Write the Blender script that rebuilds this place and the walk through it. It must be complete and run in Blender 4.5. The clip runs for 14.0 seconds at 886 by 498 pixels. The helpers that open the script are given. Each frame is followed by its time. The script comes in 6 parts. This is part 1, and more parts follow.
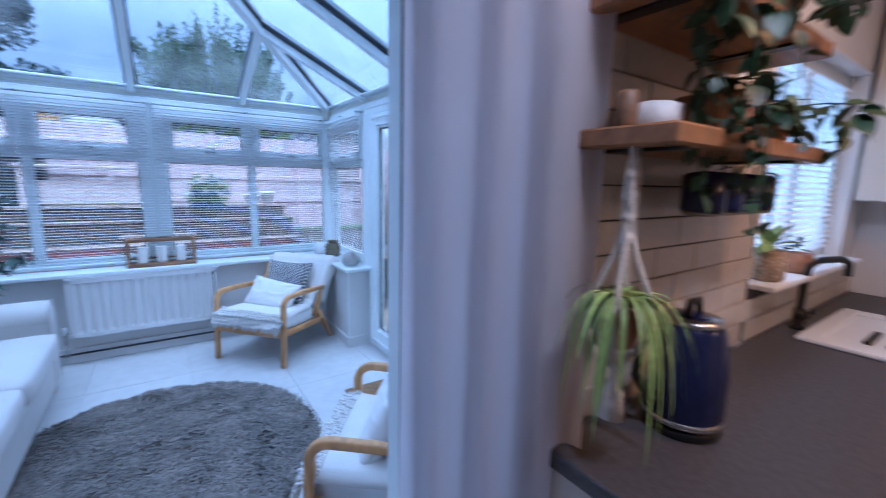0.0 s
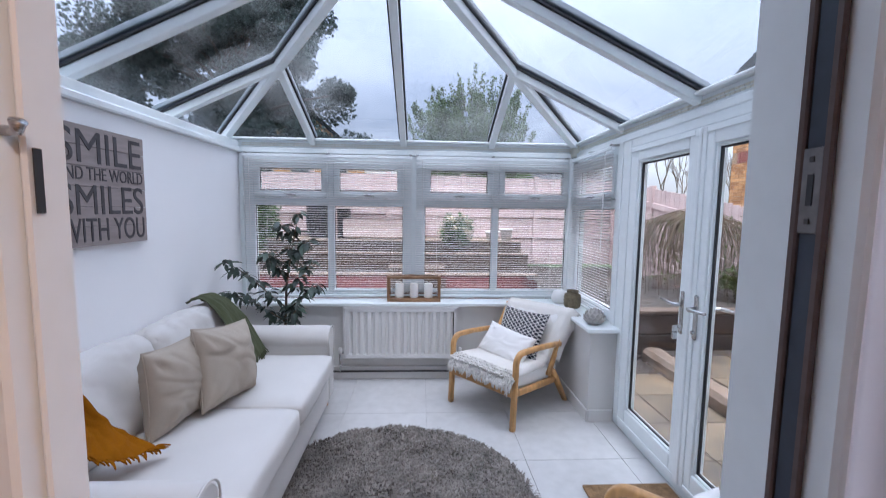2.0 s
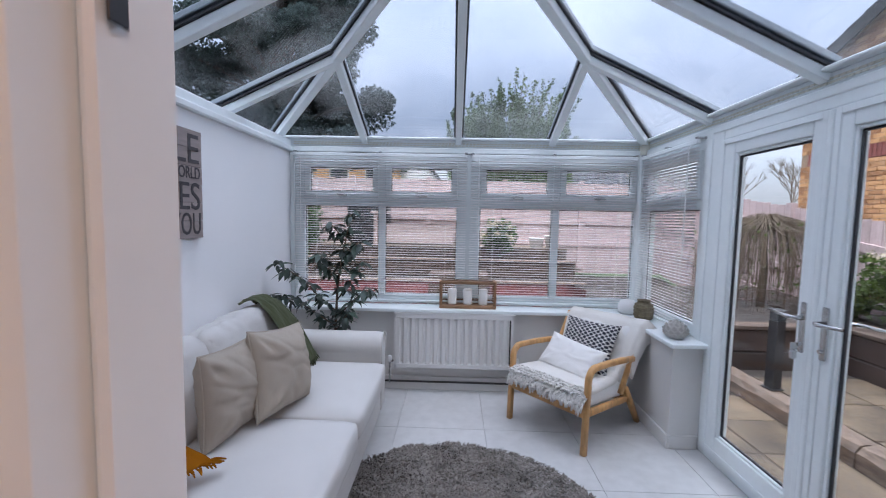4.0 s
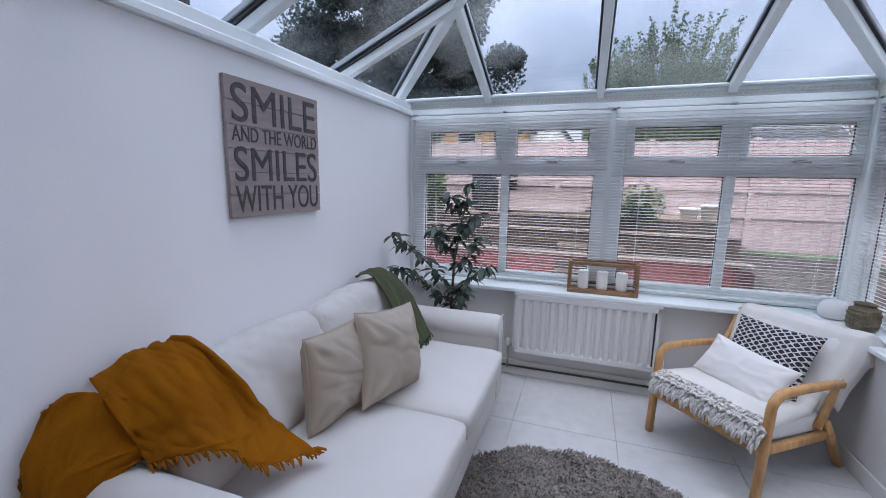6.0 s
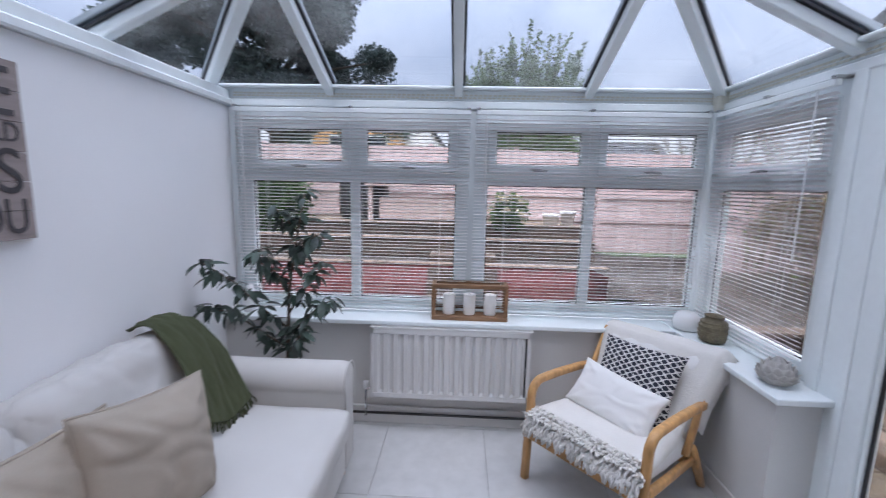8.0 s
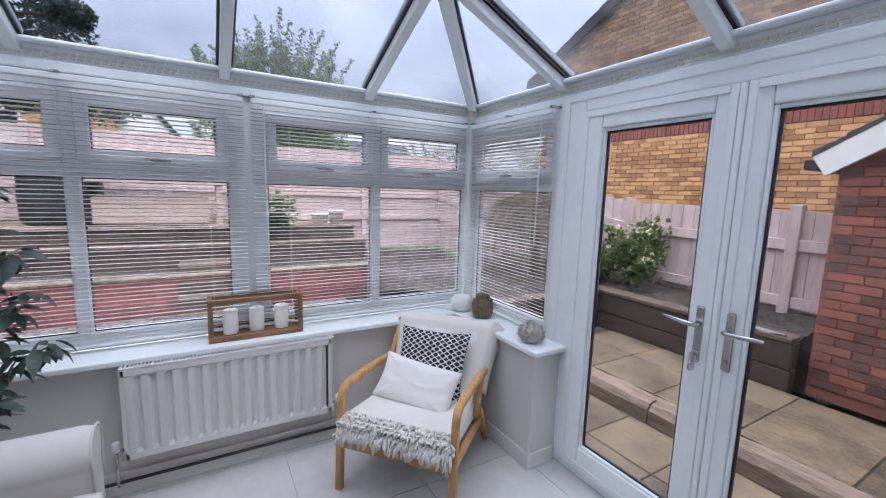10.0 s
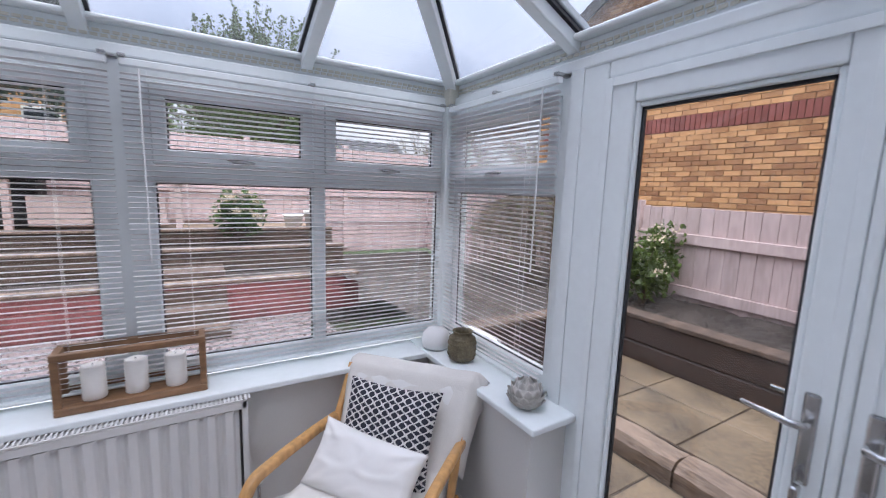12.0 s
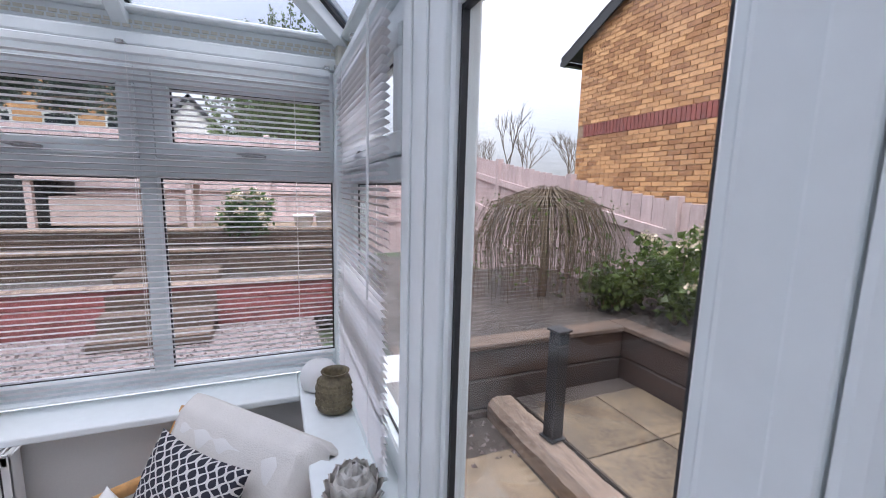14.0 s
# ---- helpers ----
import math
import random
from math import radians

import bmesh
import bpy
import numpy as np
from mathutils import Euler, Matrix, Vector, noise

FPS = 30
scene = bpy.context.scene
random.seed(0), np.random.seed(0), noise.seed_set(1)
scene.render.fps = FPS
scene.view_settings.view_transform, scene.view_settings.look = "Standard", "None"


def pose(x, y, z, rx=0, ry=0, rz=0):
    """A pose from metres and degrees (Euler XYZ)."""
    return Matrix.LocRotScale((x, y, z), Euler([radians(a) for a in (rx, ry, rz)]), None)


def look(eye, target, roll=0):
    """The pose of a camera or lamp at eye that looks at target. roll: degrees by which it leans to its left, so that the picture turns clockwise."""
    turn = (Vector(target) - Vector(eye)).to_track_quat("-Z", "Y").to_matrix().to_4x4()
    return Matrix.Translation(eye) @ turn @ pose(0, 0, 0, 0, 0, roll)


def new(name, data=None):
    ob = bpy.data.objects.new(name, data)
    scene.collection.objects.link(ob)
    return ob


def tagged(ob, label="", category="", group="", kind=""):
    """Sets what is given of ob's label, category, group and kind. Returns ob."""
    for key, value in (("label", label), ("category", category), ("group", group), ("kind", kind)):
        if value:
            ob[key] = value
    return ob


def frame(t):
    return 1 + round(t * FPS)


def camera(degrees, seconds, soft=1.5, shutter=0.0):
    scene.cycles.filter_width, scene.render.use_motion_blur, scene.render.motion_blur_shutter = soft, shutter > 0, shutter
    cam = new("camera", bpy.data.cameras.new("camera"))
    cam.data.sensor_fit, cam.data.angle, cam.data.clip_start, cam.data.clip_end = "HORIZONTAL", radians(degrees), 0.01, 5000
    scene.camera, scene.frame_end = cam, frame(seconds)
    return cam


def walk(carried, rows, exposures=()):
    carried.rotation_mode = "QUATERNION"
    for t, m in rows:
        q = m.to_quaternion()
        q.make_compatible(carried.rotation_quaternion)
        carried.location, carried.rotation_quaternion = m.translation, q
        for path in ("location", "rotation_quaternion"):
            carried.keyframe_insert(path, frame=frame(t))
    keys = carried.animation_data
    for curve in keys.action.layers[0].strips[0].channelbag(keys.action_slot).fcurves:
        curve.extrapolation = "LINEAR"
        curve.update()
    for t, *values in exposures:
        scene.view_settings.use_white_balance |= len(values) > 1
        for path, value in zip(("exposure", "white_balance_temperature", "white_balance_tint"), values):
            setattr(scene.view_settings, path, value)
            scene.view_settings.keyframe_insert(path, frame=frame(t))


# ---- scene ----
cam = camera(94.4, 14.0, soft=1.0, shutter=0.4)
PATH = [
    (0, (0.863, 0.426, 1.432), (1.985, 2.049, 1.104), 1.3),
    (0.5, (0.854, 0.594, 1.439), (1.513, 2.454, 1.113), 0.9),
    (1, (0.879, 0.724, 1.459), (1.226, 2.669, 1.147), 0.8),
    (1.5, (0.91, 0.822, 1.474), (1.087, 2.795, 1.201), 0.8),
    (2, (0.919, 0.848, 1.507), (1.021, 2.836, 1.318), 0.8),
    (2.2, (0.912, 0.849, 1.512), (0.999, 2.842, 1.375), 0.8),
    (4.3, (0.69, 1.13, 1.437), (0.558, 3.12, 1.277), 1.3),
    (4.5, (0.675, 1.18, 1.436), (0.463, 3.16, 1.241), 1.3),
    (5, (0.698, 1.269, 1.445), (0.28, 3.206, 1.173), 1.2),
    (5.5, (0.684, 1.36, 1.459), (0.127, 3.256, 1.148), 0.9),
    (6, (0.697, 1.396, 1.479), (0.057, 3.262, 1.148), 0.9),
    (6.5, (0.693, 1.462, 1.476), (0.07, 3.333, 1.141), 0.9),
    (7, (0.716, 1.649, 1.469), (0.183, 3.551, 1.152), 1.0),
    (7.5, (0.779, 1.857, 1.507), (0.421, 3.8, 1.195), 1.1),
    (8, (0.781, 1.971, 1.512), (0.698, 3.947, 1.214), 1.3),
    (8.5, (0.686, 2.069, 1.52), (0.971, 4.03, 1.244), 1.5),
    (9, (0.64, 2.067, 1.489), (1.249, 3.955, 1.235), 1.5),
    (9.2, (0.613, 2.044, 1.484), (1.334, 3.892, 1.229), 1.5),
    (11.3, (0.715, 2.32, 1.574), (1.821, 3.958, 1.27), 2.1),
    (11.5, (0.809, 2.39, 1.568), (1.894, 4.044, 1.271), 2.0),
    (12, (1.08, 2.588, 1.537), (2.102, 4.284, 1.255), 2.0),
    (12.5, (1.384, 2.706, 1.543), (2.302, 4.458, 1.245), 1.8),
    (13, (1.675, 2.744, 1.535), (2.507, 4.539, 1.241), 1.6),
    (13.5, (1.925, 2.77, 1.526), (2.7, 4.59, 1.233), 1.6),
    (14, (2.019, 2.758, 1.515), (2.768, 4.589, 1.228), 1.5),
]
EXPOSURES = ((0.0, 1.1, 4300, 10), (0.4, 0.9, 4550, 11), (0.9, 0.95, 5600, 14), (1.5, 1.13, 6000, 16), (2.2, 1.13, 6000, 16), (4.3, 0.86, 6000, 16), (9.0, 0.93, 6150, 18), (12.0, 0.9, 6350, 19), (14.0, 0.9, 6350, 19))
walk(cam, [(t, look(eye, target, roll)) for t, eye, target, roll in PATH], EXPOSURES)

# ---- place ----
# ---------- world and light ----------
world = bpy.data.worlds.new("sky_world")
scene.world = world
world.use_nodes = True
wn, wl = world.node_tree.nodes, world.node_tree.links
wn.clear()
w_out = wn.new("ShaderNodeOutputWorld")
w_bg = wn.new("ShaderNodeBackground")
w_sky = wn.new("ShaderNodeTexSky")
w_sky.sky_type = "NISHITA"
w_sky.sun_disc = False
w_sky.sun_elevation, w_sky.sun_rotation = radians(69), radians(180)
w_co = wn.new("ShaderNodeTexCoord")
w_no = wn.new("ShaderNodeTexNoise")
w_no.inputs["Scale"].default_value, w_no.inputs["Detail"].default_value = 2.6, 5
w_ra = wn.new("ShaderNodeValToRGB")
w_ra.color_ramp.elements[0].position, w_ra.color_ramp.elements[0].color = 0.34, (6.4, 6.8, 7.6, 1)
w_ra.color_ramp.elements[1].position, w_ra.color_ramp.elements[1].color = 0.66, (8.9, 9.0, 9.5, 1)
w_mx = wn.new("ShaderNodeMix")
w_mx.data_type = "RGBA"
w_mx.inputs[0].default_value = 0.82
wl.new(w_co.outputs["Generated"], w_no.inputs["Vector"])
wl.new(w_no.outputs["Fac"], w_ra.inputs["Fac"])
wl.new(w_sky.outputs["Color"], w_mx.inputs[6])
wl.new(w_ra.outputs["Color"], w_mx.inputs[7])
# an overcast dome: dimmer at the horizon, brighter overhead
w_sep = wn.new("ShaderNodeSeparateXYZ")
wl.new(w_co.outputs["Generated"], w_sep.inputs[0])
w_up = wn.new("ShaderNodeMapRange")
w_up.inputs[1].default_value, w_up.inputs[2].default_value = 0.0, 1.0
w_up.inputs[3].default_value, w_up.inputs[4].default_value = 0.2, 2.2
wl.new(w_sep.outputs["Z"], w_up.inputs[0])
w_mul = wn.new("ShaderNodeVectorMath")
w_mul.operation = "SCALE"
wl.new(w_mx.outputs[2], w_mul.inputs[0])
wl.new(w_up.outputs[0], w_mul.inputs["Scale"])
wl.new(w_mul.outputs[0], w_bg.inputs["Color"])
w_bg.inputs["Strength"].default_value = 0.2
wl.new(w_bg.outputs[0], w_out.inputs["Surface"])

sun = new("sun", bpy.data.lights.new("sun", "SUN"))
sun.data.energy, sun.data.angle, sun.data.color = 1.5, radians(70), (1.0, 0.96, 0.9)
sun.matrix_world = look((0.9, -1.6, 12), (0.8, 3, 0))


# ---------- materials ----------
def mat(name, col, rough=0.6, metal=0.0, var=0.08, scale=6.0, bump=0.0, bscale=60.0, rnd=0.0, spec=0.5, stretch=(1, 1, 1), col2=None):
    """Base colour with two scales of variation, bump, and a shift per object."""
    m = bpy.data.materials.new(name)
    m.use_nodes = True
    nt = m.node_tree
    b = nt.nodes["Principled BSDF"]
    b.inputs["Roughness"].default_value, b.inputs["Metallic"].default_value = rough, metal
    b.inputs["Specular IOR Level"].default_value = spec
    co = nt.nodes.new("ShaderNodeTexCoord")
    mp = nt.nodes.new("ShaderNodeMapping")
    mp.inputs["Scale"].default_value = stretch
    nt.links.new(co.outputs["Object"], mp.inputs["Vector"])
    if rnd:
        # alike pieces take different stretches of the grain
        ol = nt.nodes.new("ShaderNodeObjectInfo")
        va = nt.nodes.new("ShaderNodeVectorMath")
        nt.links.new(co.outputs["Object"], va.inputs[0])
        nt.links.new(ol.outputs["Location"], va.inputs[1])
        nt.links.new(va.outputs[0], mp.inputs["Vector"])
    n1 = nt.nodes.new("ShaderNodeTexNoise")
    n1.inputs["Scale"].default_value, n1.inputs["Detail"].default_value = scale, 4
    n2 = nt.nodes.new("ShaderNodeTexNoise")
    n2.inputs["Scale"].default_value, n2.inputs["Detail"].default_value = bscale, 3
    nt.links.new(mp.outputs[0], n1.inputs["Vector"])
    nt.links.new(mp.outputs[0], n2.inputs["Vector"])
    ad = nt.nodes.new("ShaderNodeMath")
    ad.operation = "ADD"
    nt.links.new(n1.outputs["Fac"], ad.inputs[0])
    nt.links.new(n2.outputs["Fac"], ad.inputs[1])
    fac = ad.outputs[0]
    if rnd:
        oi = nt.nodes.new("ShaderNodeObjectInfo")
        ge = nt.nodes.new("ShaderNodeNewGeometry")
        s = nt.nodes.new("ShaderNodeMath")
        s.operation = "ADD"
        nt.links.new(oi.outputs["Random"], s.inputs[0])
        nt.links.new(ge.outputs["Random Per Island"], s.inputs[1])
        fr = nt.nodes.new("ShaderNodeMath")
        fr.operation = "FRACT"
        nt.links.new(s.outputs[0], fr.inputs[0])
        sc = nt.nodes.new("ShaderNodeMath")
        sc.operation = "MULTIPLY_ADD"
        sc.inputs[1].default_value, sc.inputs[2].default_value = rnd, -rnd / 2
        nt.links.new(fr.outputs[0], sc.inputs[0])
        a2 = nt.nodes.new("ShaderNodeMath")
        a2.operation = "ADD"
        nt.links.new(fac, a2.inputs[0])
        nt.links.new(sc.outputs[0], a2.inputs[1])
        fac = a2.outputs[0]
    hf = nt.nodes.new("ShaderNodeMath")
    hf.operation = "MULTIPLY"
    hf.inputs[1].default_value = 0.5
    nt.links.new(fac, hf.inputs[0])
    rp = nt.nodes.new("ShaderNodeValToRGB")
    lo = [max(0, c * (1 - 2.2 * var)) for c in col] if col2 is None else col2
    hi = [min(1, c * (1 + 2.2 * var)) for c in col]
    rp.color_ramp.elements[0].position, rp.color_ramp.elements[0].color = 0.3, (*lo, 1)
    rp.color_ramp.elements[1].position, rp.color_ramp.elements[1].color = 0.7, (*hi, 1)
    nt.links.new(hf.outputs[0], rp.inputs["Fac"])
    nt.links.new(rp.outputs["Color"], b.inputs["Base Color"])
    if bump:
        bp = nt.nodes.new("ShaderNodeBump")
        bp.inputs["Strength"].default_value, bp.inputs["Distance"].default_value = bump, 0.004
        nt.links.new(n2.outputs["Fac"], bp.inputs["Height"])
        nt.links.new(bp.outputs[0], b.inputs["Normal"])
    return m


def glass(name, tint, haze=0.0):
    m = bpy.data.materials.new(name)
    m.use_nodes = True
    nt = m.node_tree
    nt.nodes.clear()
    out = nt.nodes.new("ShaderNodeOutputMaterial")
    tr = nt.nodes.new("ShaderNodeBsdfTransparent")
    tr.inputs[0].default_value = (*tint, 1)
    gl = nt.nodes.new("ShaderNodeBsdfGlossy")
    gl.inputs["Roughness"].default_value = 0.015
    lw = nt.nodes.new("ShaderNodeLayerWeight")
    lw.inputs["Blend"].default_value = 0.5
    pw = nt.nodes.new("ShaderNodeMath")
    pw.operation = "POWER"
    pw.inputs[1].default_value = 4.5
    nt.links.new(lw.outputs["Facing"], pw.inputs[0])
    fr = nt.nodes.new("ShaderNodeMath")
    fr.operation = "MULTIPLY_ADD"
    fr.inputs[1].default_value, fr.inputs[2].default_value = 0.55, 0.022
    nt.links.new(pw.outputs[0], fr.inputs[0])
    mx = nt.nodes.new("ShaderNodeMixShader")
    nt.links.new(fr.outputs[0], mx.inputs[0])
    nt.links.new(tr.outputs[0], mx.inputs[1])
    nt.links.new(gl.outputs[0], mx.inputs[2])
    last = mx
    if haze:
        df = nt.nodes.new("ShaderNodeBsdfTranslucent")
        df.inputs[0].default_value = (0.7, 0.74, 0.74, 1)
        no = nt.nodes.new("ShaderNodeTexNoise")
        co = nt.nodes.new("ShaderNodeTexCoord")
        mp = nt.nodes.new("ShaderNodeMapping")
        mp.inputs["Scale"].default_value = (1.2, 1.2, 1.2)
        nt.links.new(co.outputs["Object"], mp.inputs[0])
        nt.links.new(mp.outputs[0], no.inputs["Vector"])
        no.inputs["Scale"].default_value, no.inputs["Detail"].default_value = 1.4, 5
        rp = nt.nodes.new("ShaderNodeMapRange")
        rp.inputs[1].default_value, rp.inputs[2].default_value = 0.42, 0.75
        rp.inputs[3].default_value, rp.inputs[4].default_value = 0.0, haze
        nt.links.new(no.outputs["Fac"], rp.inputs[0])
        m2 = nt.nodes.new("ShaderNodeMixShader")
        nt.links.new(rp.outputs[0], m2.inputs[0])
        nt.links.new(mx.outputs[0], m2.inputs[1])
        nt.links.new(df.outputs[0], m2.inputs[2])
        last = m2
    nt.links.new(last.outputs[0], out.inputs["Surface"])
    return m


M_WALL = mat("white_wall_paint", (0.84, 0.85, 0.86), 0.75, var=0.012, scale=2.0, bump=0.12, bscale=180)
M_DWARF = mat("pale_grey_wall_paint", (0.66, 0.655, 0.64), 0.75, var=0.015, scale=2.0, bump=0.12, bscale=180)
M_UPVC = mat("white_upvc", (0.80, 0.855, 0.865), 0.28, var=0.015, scale=3, bump=0.02, bscale=30)
M_SLAT = mat("blind_slat_white", (0.88, 0.875, 0.88), 0.4, var=0.02, scale=4)
M_EAVE = mat("eave_cream_strip", (0.72, 0.71, 0.62), 0.4, var=0.03, scale=8)
M_GASKET = mat("black_gasket", (0.02, 0.022, 0.026), 0.5, var=0.1)
M_GLASS = glass("window_glass", (0.87, 0.89, 0.885))
M_ROOFGLASS = glass("roof_glass", (0.30, 0.338, 0.38), haze=0.11)
M_TILE = mat("pale_porcelain_tile", (0.52, 0.52, 0.515), 0.32, var=0.05, scale=2.4, bump=0.03, bscale=14, rnd=0.12)
M_GROUT = mat("grey_grout", (0.46, 0.46, 0.45), 0.9)
M_OAK = mat("light_bent_oak", (0.56, 0.31, 0.12), 0.42, var=0.16, scale=5, bscale=40, bump=0.05, stretch=(1, 1, 0.25))
M_BROWNWOOD = mat("stained_brown_wood", (0.22, 0.12, 0.06), 0.5, var=0.2, scale=8, bscale=60, bump=0.15, stretch=(0.2, 1, 1))
M_SOFA = mat("cream_cotton_slipcover", (0.57, 0.56, 0.54), 0.9, var=0.025, scale=4, bump=0.25, bscale=420)
M_BEIGE = mat("beige_linen", (0.36, 0.315, 0.26), 0.9, var=0.05, scale=5, bump=0.35, bscale=380)
M_WHITEFAB = mat("white_cotton", (0.78, 0.775, 0.76), 0.9, var=0.02, scale=5, bump=0.3, bscale=300)
M_THROW = mat("white_woven_throw", (0.72, 0.70, 0.665), 0.95, var=0.03, scale=9, bump=0.6, bscale=220)
M_MUSTARD = mat("mustard_woven_throw", (0.25, 0.088, 0.003), 0.95, var=0.12, scale=5, bump=0.5, bscale=320, spec=0.08)
M_GREEN = mat("olive_green_throw", (0.055, 0.065, 0.03), 0.95, var=0.12, scale=6, bump=0.5, bscale=300)
M_RUG = mat("grey_brown_shag", (0.205, 0.185, 0.165), 0.95, var=0.2, scale=7, rnd=0.5, bump=0.3)
M_RADIATOR = mat("white_radiator_enamel", (0.68, 0.68, 0.675), 0.3, var=0.01)
M_CHROME = mat("brushed_steel", (0.55, 0.55, 0.55), 0.25, 1.0, var=0.05, scale=20)
M_DARKMETAL = mat("dark_grille", (0.06, 0.06, 0.06), 0.6)
M_CANDLE = mat("white_candle_wax", (0.86, 0.84, 0.80), 0.5, var=0.015)
M_VASE = mat("olive_stoneware", (0.15, 0.125, 0.075), 0.55, var=0.25, scale=18, bump=0.4, bscale=90)
M_CERAMIC = mat("pale_grey_ceramic", (0.70, 0.68, 0.65), 0.5, var=0.08, scale=14, bump=0.1)
M_PLASTIC = mat("white_plastic", (0.80, 0.81, 0.81), 0.4, var=0.01)
M_LEAF = mat("dark_glossy_leaf", (0.034, 0.058, 0.044), 0.38, var=0.3, scale=9, rnd=0.6)
M_BARK = mat("grey_brown_bark", (0.12, 0.09, 0.065), 0.85, var=0.25, scale=14, bump=0.6, bscale=60)
M_SIGN = mat("taupe_sign_board", (0.30, 0.255, 0.245), 0.75, var=0.1, scale=5, bump=0.25, bscale=50, stretch=(1, 0.15, 1))
M_LETTER = mat("charcoal_letter_paint", (0.062, 0.057, 0.062), 0.8, var=0.2, scale=20)
M_COIR = mat("brown_coir", (0.21, 0.125, 0.06), 0.95, var=0.25, scale=40, bump=1.0, bscale=220)
M_CURTAIN = mat("white_sheer_curtain", (0.76, 0.75, 0.78), 0.9, var=0.02, bump=0.15, bscale=400)
c_nt = M_CURTAIN.node_tree
c_tr = c_nt.nodes.new("ShaderNodeBsdfTranslucent")
c_tr.inputs[0].default_value = (0.9, 0.89, 0.92, 1)
c_mx = c_nt.nodes.new("ShaderNodeMixShader")
c_mx.inputs[0].default_value = 0.8
c_nt.links.new(c_nt.nodes["Principled BSDF"].outputs[0], c_mx.inputs[1])
c_nt.links.new(c_tr.outputs[0], c_mx.inputs[2])
c_nt.links.new(c_mx.outputs[0], c_nt.nodes["Material Output"].inputs["Surface"])


def pattern_mat():
    """Navy cloth with a white lattice of wavy lines."""
    m = mat("navy_lattice_cloth", (0.02, 0.022, 0.035), 0.9, var=0.1, bump=0.3, bscale=300)
    nt = m.node_tree
    b = nt.nodes["Principled BSDF"]
    co = nt.nodes.new("ShaderNodeTexCoord")
    sp = nt.nodes.new("ShaderNodeSeparateXYZ")
    nt.links.new(co.outputs["Object"], sp.inputs[0])

    def mth(op, a, c=None, k=None):
        n = nt.nodes.new("ShaderNodeMath")
        n.operation = op
        nt.links.new(a, n.inputs[0])
        if c is not None:
            nt.links.new(c, n.inputs[1])
        if k is not None:
            n.inputs[1].default_value = k
        return n.outputs[0]
    u = mth("MULTIPLY", sp.outputs["X"], k=2 * math.pi / 0.042)
    v = mth("MULTIPLY", sp.outputs["Y"], k=2 * math.pi / 0.062)
    s = mth("MULTIPLY", mth("SINE", v), k=2.75)
    d1 = mth("ABSOLUTE", mth("SINE", mth("MULTIPLY", mth("ADD", u, s), k=0.5)))
    d2 = mth("ABSOLUTE", mth("SINE", mth("MULTIPLY", mth("SUBTRACT", u, s), k=0.5)))
    ln = mth("LESS_THAN", mth("MINIMUM", d1, d2), k=0.33)
    mx = nt.nodes.new("ShaderNodeMix")
    mx.data_type = "RGBA"
    old = b.inputs["Base Color"].links[0].from_socket
    nt.links.new(ln, mx.inputs[0])
    nt.links.new(old, mx.inputs[6])
    mx.inputs[7].default_value = (0.62, 0.61, 0.6, 1)
    nt.links.new(mx.outputs[2], b.inputs["Base Color"])
    return m


M_LATTICE = pattern_mat()


# ---------- mesh helpers ----------
def part(name, bm, material, parent=None, label="", smooth=False, m=None):
    me = bpy.data.meshes.new(name)
    bmesh.ops.recalc_face_normals(bm, faces=bm.faces)
    bm.to_mesh(me)
    bm.free()
    me.materials.append(material)
    if smooth:
        for p in me.polygons:
            p.use_smooth = True
    ob = new(name, me)
    if parent is not None:
        ob.parent = parent
    if m is not None:
        ob.matrix_basis = m
    if label:
        ob["label"] = label
    return ob


def share(name, src, parent, m):
    """One more piece on the mesh of src."""
    ob = new(name, src.data)
    ob.parent = parent
    ob.matrix_basis = m
    return ob


def empty(name, m, label, category, group="", kind=""):
    ob = new(name)
    ob.empty_display_size = 0.1
    ob.matrix_basis = m
    return tagged(ob, label, category, group, kind)


def box(bm, x0, x1, y0, y1, z0, z1, bev=0.0, seg=1, m=None):
    r = bmesh.ops.create_cube(bm, size=1)
    vs = r["verts"]
    for v in vs:
        v.co = Vector(((x0 + x1) / 2 + v.co.x * (x1 - x0), (y0 + y1) / 2 + v.co.y * (y1 - y0), (z0 + z1) / 2 + v.co.z * (z1 - z0)))
    if bev:
        es = list({e for v in vs for e in v.link_edges})
        r = bmesh.ops.bevel(bm, geom=es, offset=bev, segments=seg, profile=0.5, affect="EDGES")
        vs = list({v for f in r["faces"] for v in f.verts} | {v for v in vs if v.is_valid})
    if m is not None:
        for v in vs:
            if v.is_valid:
                v.co = m @ v.co
    return bm


def B(*a, **k):
    return box(bmesh.new(), *a, **k)


def beam(a, b, w, h, up=Vector((0, 0, 1)), bev=0.004, off=0.0):
    """A bar from a to b, w wide, h deep, hanging below the line by off."""
    a, b = Vector(a), Vector(b)
    d = b - a
    q = d.normalized()
    s = q.cross(up).normalized()
    t = s.cross(q)
    m = Matrix((( q.x, s.x, t.x, a.x), (q.y, s.y, t.y, a.y), (q.z, s.z, t.z, a.z), (0, 0, 0, 1)))
    return B(0, d.length, -w / 2, w / 2, -h - off, -off, bev=bev, m=m)


